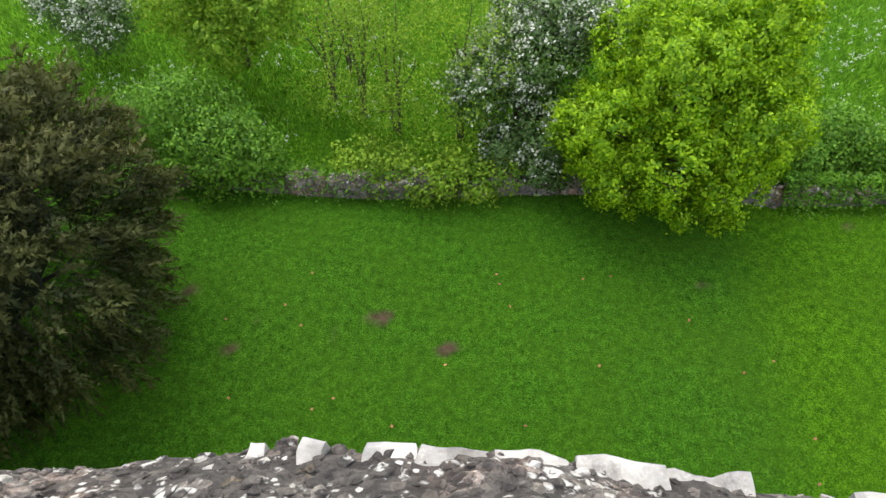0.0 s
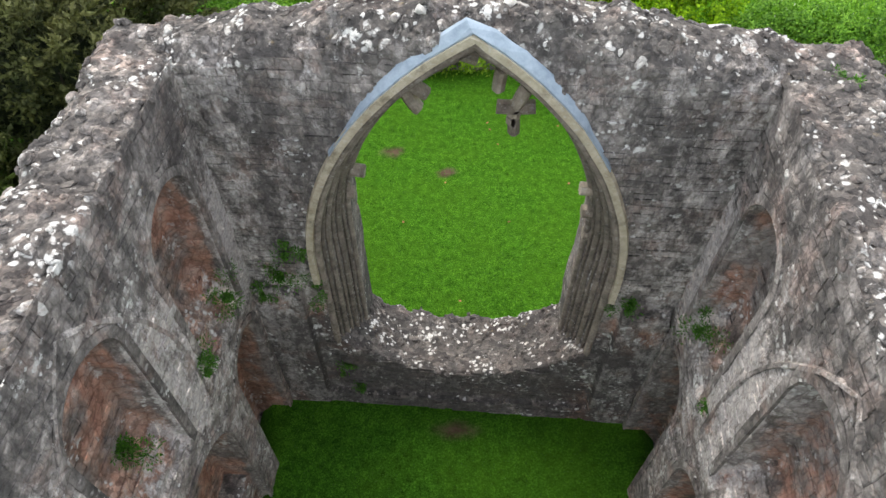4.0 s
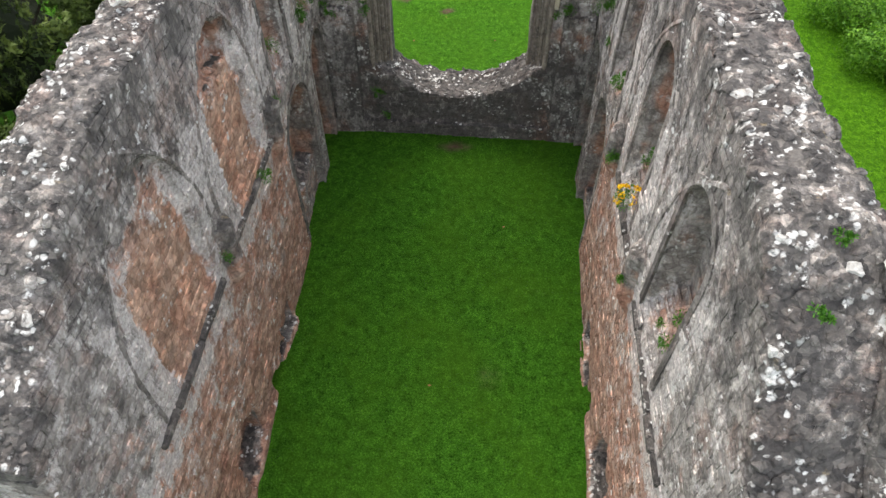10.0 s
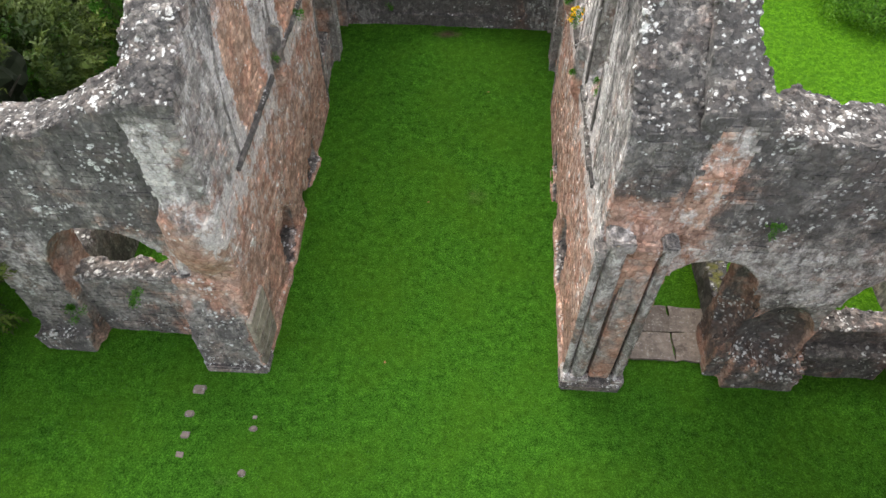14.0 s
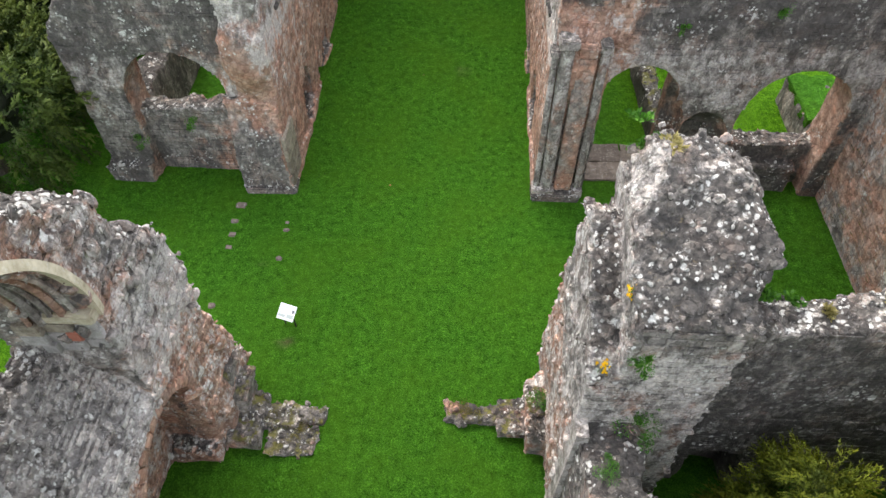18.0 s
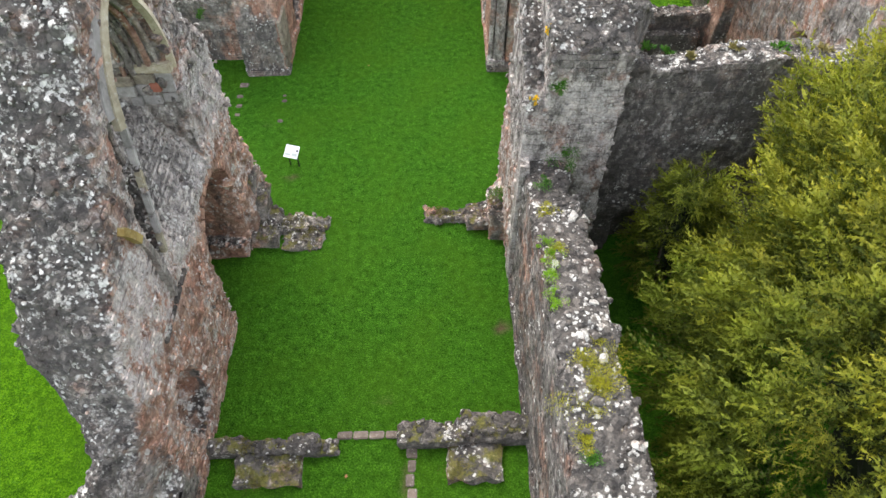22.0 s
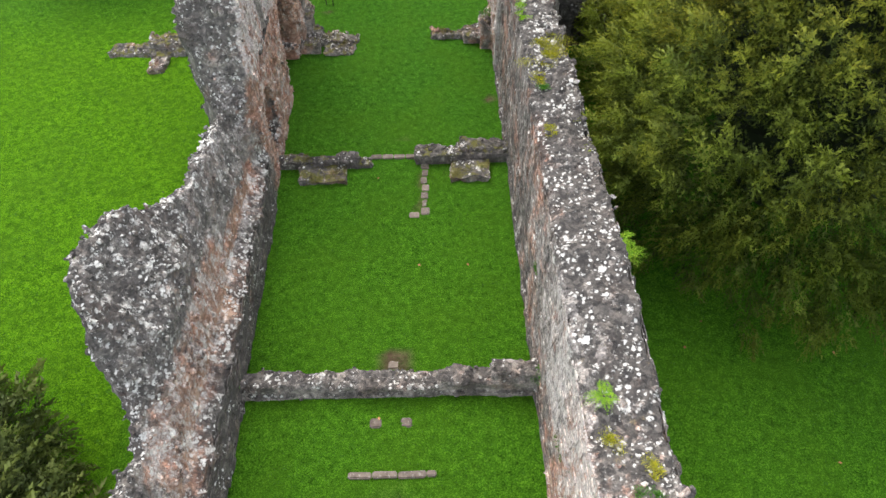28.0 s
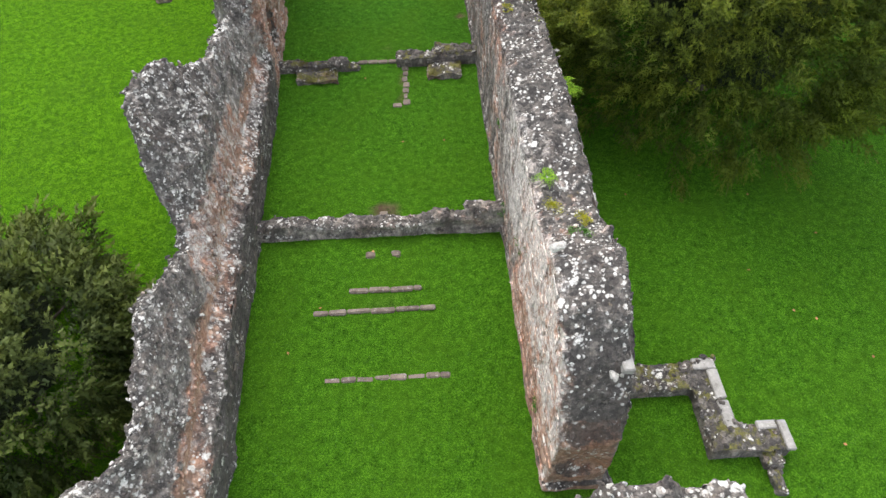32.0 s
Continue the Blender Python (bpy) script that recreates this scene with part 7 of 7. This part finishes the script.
broadleaf("white-flowering bush at the field edge", (-20.5, 28.5, 0), [(0, 0, 3.4, 2.0), (1.6, -0.8, 2.6, 1.6)], HAW_LEAF, 500, 16, 0.16, 81, 0.12, "hawthorn", 0.5, blossom=0.5)
broadleaf("bare pale shrub with thin twigs", (-7.0, 28.5, 0), [(0, 0, 4.2, 1.8), (-1.4, 0.4, 3.6, 1.4), (1.2, -0.4, 3.8, 1.4)], DRY, 130, 8, 0.1, 82, 0.06, "bush", 0.7, stems=5)

# ---- garden wall and meadow beyond the lawn ----
def garden_field(x, y, z):
    mid = 19.75 + 0.055 * (x + 7) + 0.25 * np.sin(x * 0.35)
    return np.maximum.reduce([mid - 0.32 - y, y - mid - 0.32, -15 - x, x - 26, z - 1.0 - 0.12 * np.sin(x * 1.9)])


garden = Wall("wall_garden", "low dry-stone boundary wall, partly overgrown", garden_field, (-15.4, 18.3, -0.3), (26.4, 22.6, 1.6), lambda p, n: np.full(len(p), 0.25), h=0.12, mat=MOSSY, rubble=0.12)
garden.stones(lambda p, n: (n[:, 2] > 0.2) | (n[:, 1] < -0.4), 1600, 130, (0.15, 0.42), pale=0.15, sink=0.35)


def ivy_strip(label, x0, x1, n, seed):
    r = np.random.RandomState(seed)
    th = tagged(new("ivy"), label, "plant")
    x = x0 + (x1 - x0) * r.rand(n)
    y = 19.75 + 0.055 * (x + 7) + 0.25 * np.sin(x * 0.35) + r.normal(size=n) * 0.32 - 0.08
    z = 0.95 + r.rand(n) * 0.45 - np.clip(np.abs(y - 19.75 - 0.055 * (x + 7)) - 0.25, 0, 1) * 1.3
    c = np.stack([x, y, np.maximum(z, 0.05)], 1)
    V, F = leaf_cards(c, unit(r, n) + np.array([0, -0.3, 0.9]), unit(r, n), 0.15, 0.12)
    foliage("leaves", V, F, BUSH_LEAF, th)


ivy_strip("thick ivy and brambles over the boundary wall", -15, -8.2, 5200, 1)
ivy_strip("thick ivy and brambles over the boundary wall", 12.8, 25.5, 8000, 2)
ivy_strip("thin ivy trailing over the boundary wall", -8.2, 4, 1500, 3)

r = np.random.RandomState(8)
n = 60000
mx, my = -28 + 62 * r.rand(n), 20.8 + 22 * r.rand(n) ** 1.2
tuft = np.stack([mx, my, ground_height(mx, my)], 1)
hgt = 0.18 + 0.3 * r.rand(n) * (1 + vnoise(tuft, 2.5))
tuft[:, 2] += hgt * 0.4
V, F = needle_cards(tuft, unit(r, n) * np.array([1, 1, 0.3]), unit(r, n) * np.array([0.6, 0.6, 0.1]) + np.array([0, 0, 0.8]), hgt, 0.09)
tagged(foliage("meadow_grass", V, F, MEADOW, None), "long rough meadow grass beyond the boundary wall", "grass", kind="stuff")
n = 2600
cx, cy = -26 + 60 * r.rand(n), 21.5 + 16 * r.rand(n)
ok = vnoise(np.stack([cx, cy, cx * 0], 1), 4.0, 2) > 0.1
cc = np.stack([cx, cy, 0.45 + 0.25 * r.rand(n)], 1)[ok]
cc = np.repeat(cc, 5, 0) + r.normal(size=(len(cc) * 5, 3)) * 0.06
V, F = leaf_cards(cc, unit(r, len(cc)) + np.array([0, 0, 1.2]), unit(r, len(cc)), 0.07, 0.07)
tagged(foliage("cow_parsley", V, F, BLOSSOM, None), "scattered white cow parsley flowers in the meadow", "flowers", kind="stuff")

# ---- plants on the masonry ----
for i, (at, rad, nm) in enumerate((((5.75, -9.85, 8.2), 0.42, (-1, 0, 0.4)),)):
    weed("clump of yellow wallflowers growing from the choir wall", at, rad, 420, WEED, 90 + i, nm, 0.07, "wallflower", 26, 1.0)
for i, (at, rad) in enumerate((((6.3, -32.7, 10.6), 0.17), ((5.9, -33.2, 8.4), 0.18))):
    weed("yellow wallflowers on the broken tower stump", at, rad, 150, WEED, 95 + i, (-0.3, -0.5, 0.8), 0.05, "wallflower", 9, 1.0)
greens = (((-5.0, -0.75, 8.6), .5), ((-4.95, -2.6, 8.9), .4), ((-3.7, 0.42, 9.0), .45), ((-4.3, 0.4, 8.0), .5), ((-3.3, 0.42, 7.6), .45), ((-4.6, 0.42, 7.2), .35), ((-5.6, -4.8, 9.0), .5), ((-5.0, -6.7, 8.2), .4),
          ((5.9, -0.9, 8.6), .5), ((5.9, -2.6, 8.3), .35), ((5.8, -5.0, 8.6), .4), ((5.7, -7.3, 7.6), .5), ((5.75, -12.1, 7.8), .35), ((6.1, -14.5, 8.9), .35), ((6.3, -9.3, 9.1), .4), ((4.6, 0.42, 7.6), .45), ((-2.6, 0.4, 2.0), .4), ((-3.0, 0.42, 3.3), .4),
          ((-4.95, -12.2, 8.0), .3), ((-4.95, -9.0, 7.5), .3), ((6.4, -17.3, 13.9), .15), ((6.9, -16.2, 14.25), .14), ((6.8, 0.6, 14.3), .3), ((-9.0, -19.4, 3.2), .35), ((-11.6, -19.5, 2.3), .4), ((-7.0, -19.4, 1.5), .35), ((7.2, -33.6, 6.5), .5), ((6.6, -33.6, 9.3), .3),
          ((13.5, -19.5, 9.0), .4), ((10.2, -19.5, 8.4), .3), ((5.85, -50.0, 3.5), .3), ((5.85, -56.3, 3.0), .4), ((5.9, -62.0, 1.0), .4), ((-5.0, -53.0, 0.9), .3), ((5.7, -53.0, 1.2), .4), ((7.9, -48.5, 5.4), .4), ((5.6, -30.8, 1.5), .5), ((6.7, -29.3, 11.6), .3))
for i, (at, rad) in enumerate(greens):
    inward = (0.6 if at[0] < 0 else -0.6, -0.3, 0.8)
    weed("small green weeds rooted in the old masonry", at, rad * 0.95, int(1700 * rad), WEED, 200 + i, inward, 0.065)
for i, (x, y, z, rad) in enumerate(((6.35, -56.6, 6.75, 0.46), (7.95, -51.7, 6.3, 0.5), (7.9, -51.2, 6.35, 0.36))):
    fern("bright green fern on the nave wall top", (x, y, z), rad, 300 + i, 0.5 if i else -0.2)
for i, (x, y, rad) in enumerate(((6.55, -41.6, 0.85), (6.25, -38.0, 0.45), (6.85, -42.2, 0.8), (6.45, -42.7, 0.85), (6.25, -43.6, 0.5), (6.3, -44.2, 0.35), (6.2, -36.2, 0.4), (6.4, -57.8, 0.4), (6.8, -59.3, 0.45), (7.2, -58.4, 0.35), (6.3, -46.5, 0.3), (6.3, -34.8, 0.4), (6.0, -37.6, 0.3), (6.02, -38.2, 0.34), (6.0, -38.8, 0.34), (6.02, -39.4, 0.3), (6.0, -39.9, 0.25))):
    weed("yellow-green moss and stonecrop on the wall top", (x, y, float(NAVE_TOP_S(y)) + 0.03), rad * 0.8, int(2600 * rad), FERN if i > 11 else WEED if i in (5, 8, 11) else MOSS, 320 + i, (0, 0, 1), 0.04, "moss_patch", 0, 0.05)
for i, (x, y, z) in enumerate(((9.6, -31.8, 9.4), (12.4, -31.9, 9.4), (13.8, -32.0, 9.5), (6.9, -30.3, 12.6), (6.4, -29.6, 12.6), (11.0, -32.0, 9.2), (10.3, -31.8, 9.2), (15.2, -32.0, 9.4))):
    weed("tuft of pale dry grass on the wall top", (x, y, z), 0.22, 90, DRY if i % 2 else WEED, 340 + i, (0, 0, 1), 0.16, "grass_tuft", 0, 0.8)

for i, (x, y, z, rad) in enumerate(((-3.3, -41.9, 0.2, 0.5), (-2.4, -41.7, 0.2, 0.45), (3.6, -41.8, 0.25, 0.5), (4.4, -41.5, 0.25, 0.45), (-3.8, -41.05, 0.5, 0.35), (4.6, -40.6, 0.7, 0.4), (3.3, -40.7, 0.56, 0.35), (-2.6, -31.6, 0.3, 0.4), (3.0, -30.6, 0.34, 0.45), (-3.4, -31.1, 0.45, 0.4))):
    weed("brownish green moss on the low stonework", (x, y, z), rad, int(1500 * rad), DULL_MOSS, 360 + i, (0, 0, 1), 0.045, "moss_patch", 0, 0.06)

# fallen leaves on the lawns
r = np.random.RandomState(9)
LEAF_RED = leaf_material("fallen_leaves", (0.25, 0.10, 0.04), (0.50, 0.26, 0.10), 0.1)
for x0, x1, y0, y1, n in ((-10, 12, 3, 17, 34), (-4, 5, -62, -34, 6), (9, 22, -64, -50, 12), (-4, 5, -20, -1, 3)):
    p = np.stack([x0 + (x1 - x0) * r.rand(n), y0 + (y1 - y0) * r.rand(n), np.zeros(n)], 1)
    p[:, 2] = ground_height(p[:, 0], p[:, 1]) + 0.05
    V, F = leaf_cards(p, np.tile([0, 0.1, 1.0], (n, 1)) + 0.3 * unit(r, n), unit(r, n) * np.array([1, 1, 0.1]), 0.15, 0.11)
    tagged(foliage("fallen_leaves", V, F, LEAF_RED, None), "a few brown fallen leaves on the lawn", "leaves", kind="stuff")

# short tufts that roughen the mown lawns
n = 140000
r = np.random.RandomState(21)
gx, gy = -26 + 54 * r.rand(n), -74 + 94 * r.rand(n)
keep = ~(((gx < -4.9) & (gx > -8.5) & (gy < 2.6)) | ((gx > 5.7) & (gx < 8.2) & (gy < 2.6)) | ((gy > 0.3) & (gy < 2.9) & (np.abs(gx) < 7)))
gx, gy = gx[keep], gy[keep]
n = len(gx)
p = np.stack([gx, gy, ground_height(gx, gy)], 1)
hg = 0.05 + 0.05 * r.rand(n) + 0.05 * np.clip(vnoise(p, 1.1, 3), 0, 1)
p[:, 2] += hg * 0.35
V, F = needle_cards(p, unit(r, n) * np.array([1, 1, 0.4]), unit(r, n) + np.array([0, 0, 0.55]), hg * 1.5, 0.036)
LAWN = leaf_material("lawn_blades", (0.018, 0.085, 0.003), (0.10, 0.29, 0.010), 0.3)
tagged(foliage("lawn_tufts", V, F, LAWN, None), "short tufts of mown lawn grass", "grass", kind="stuff")
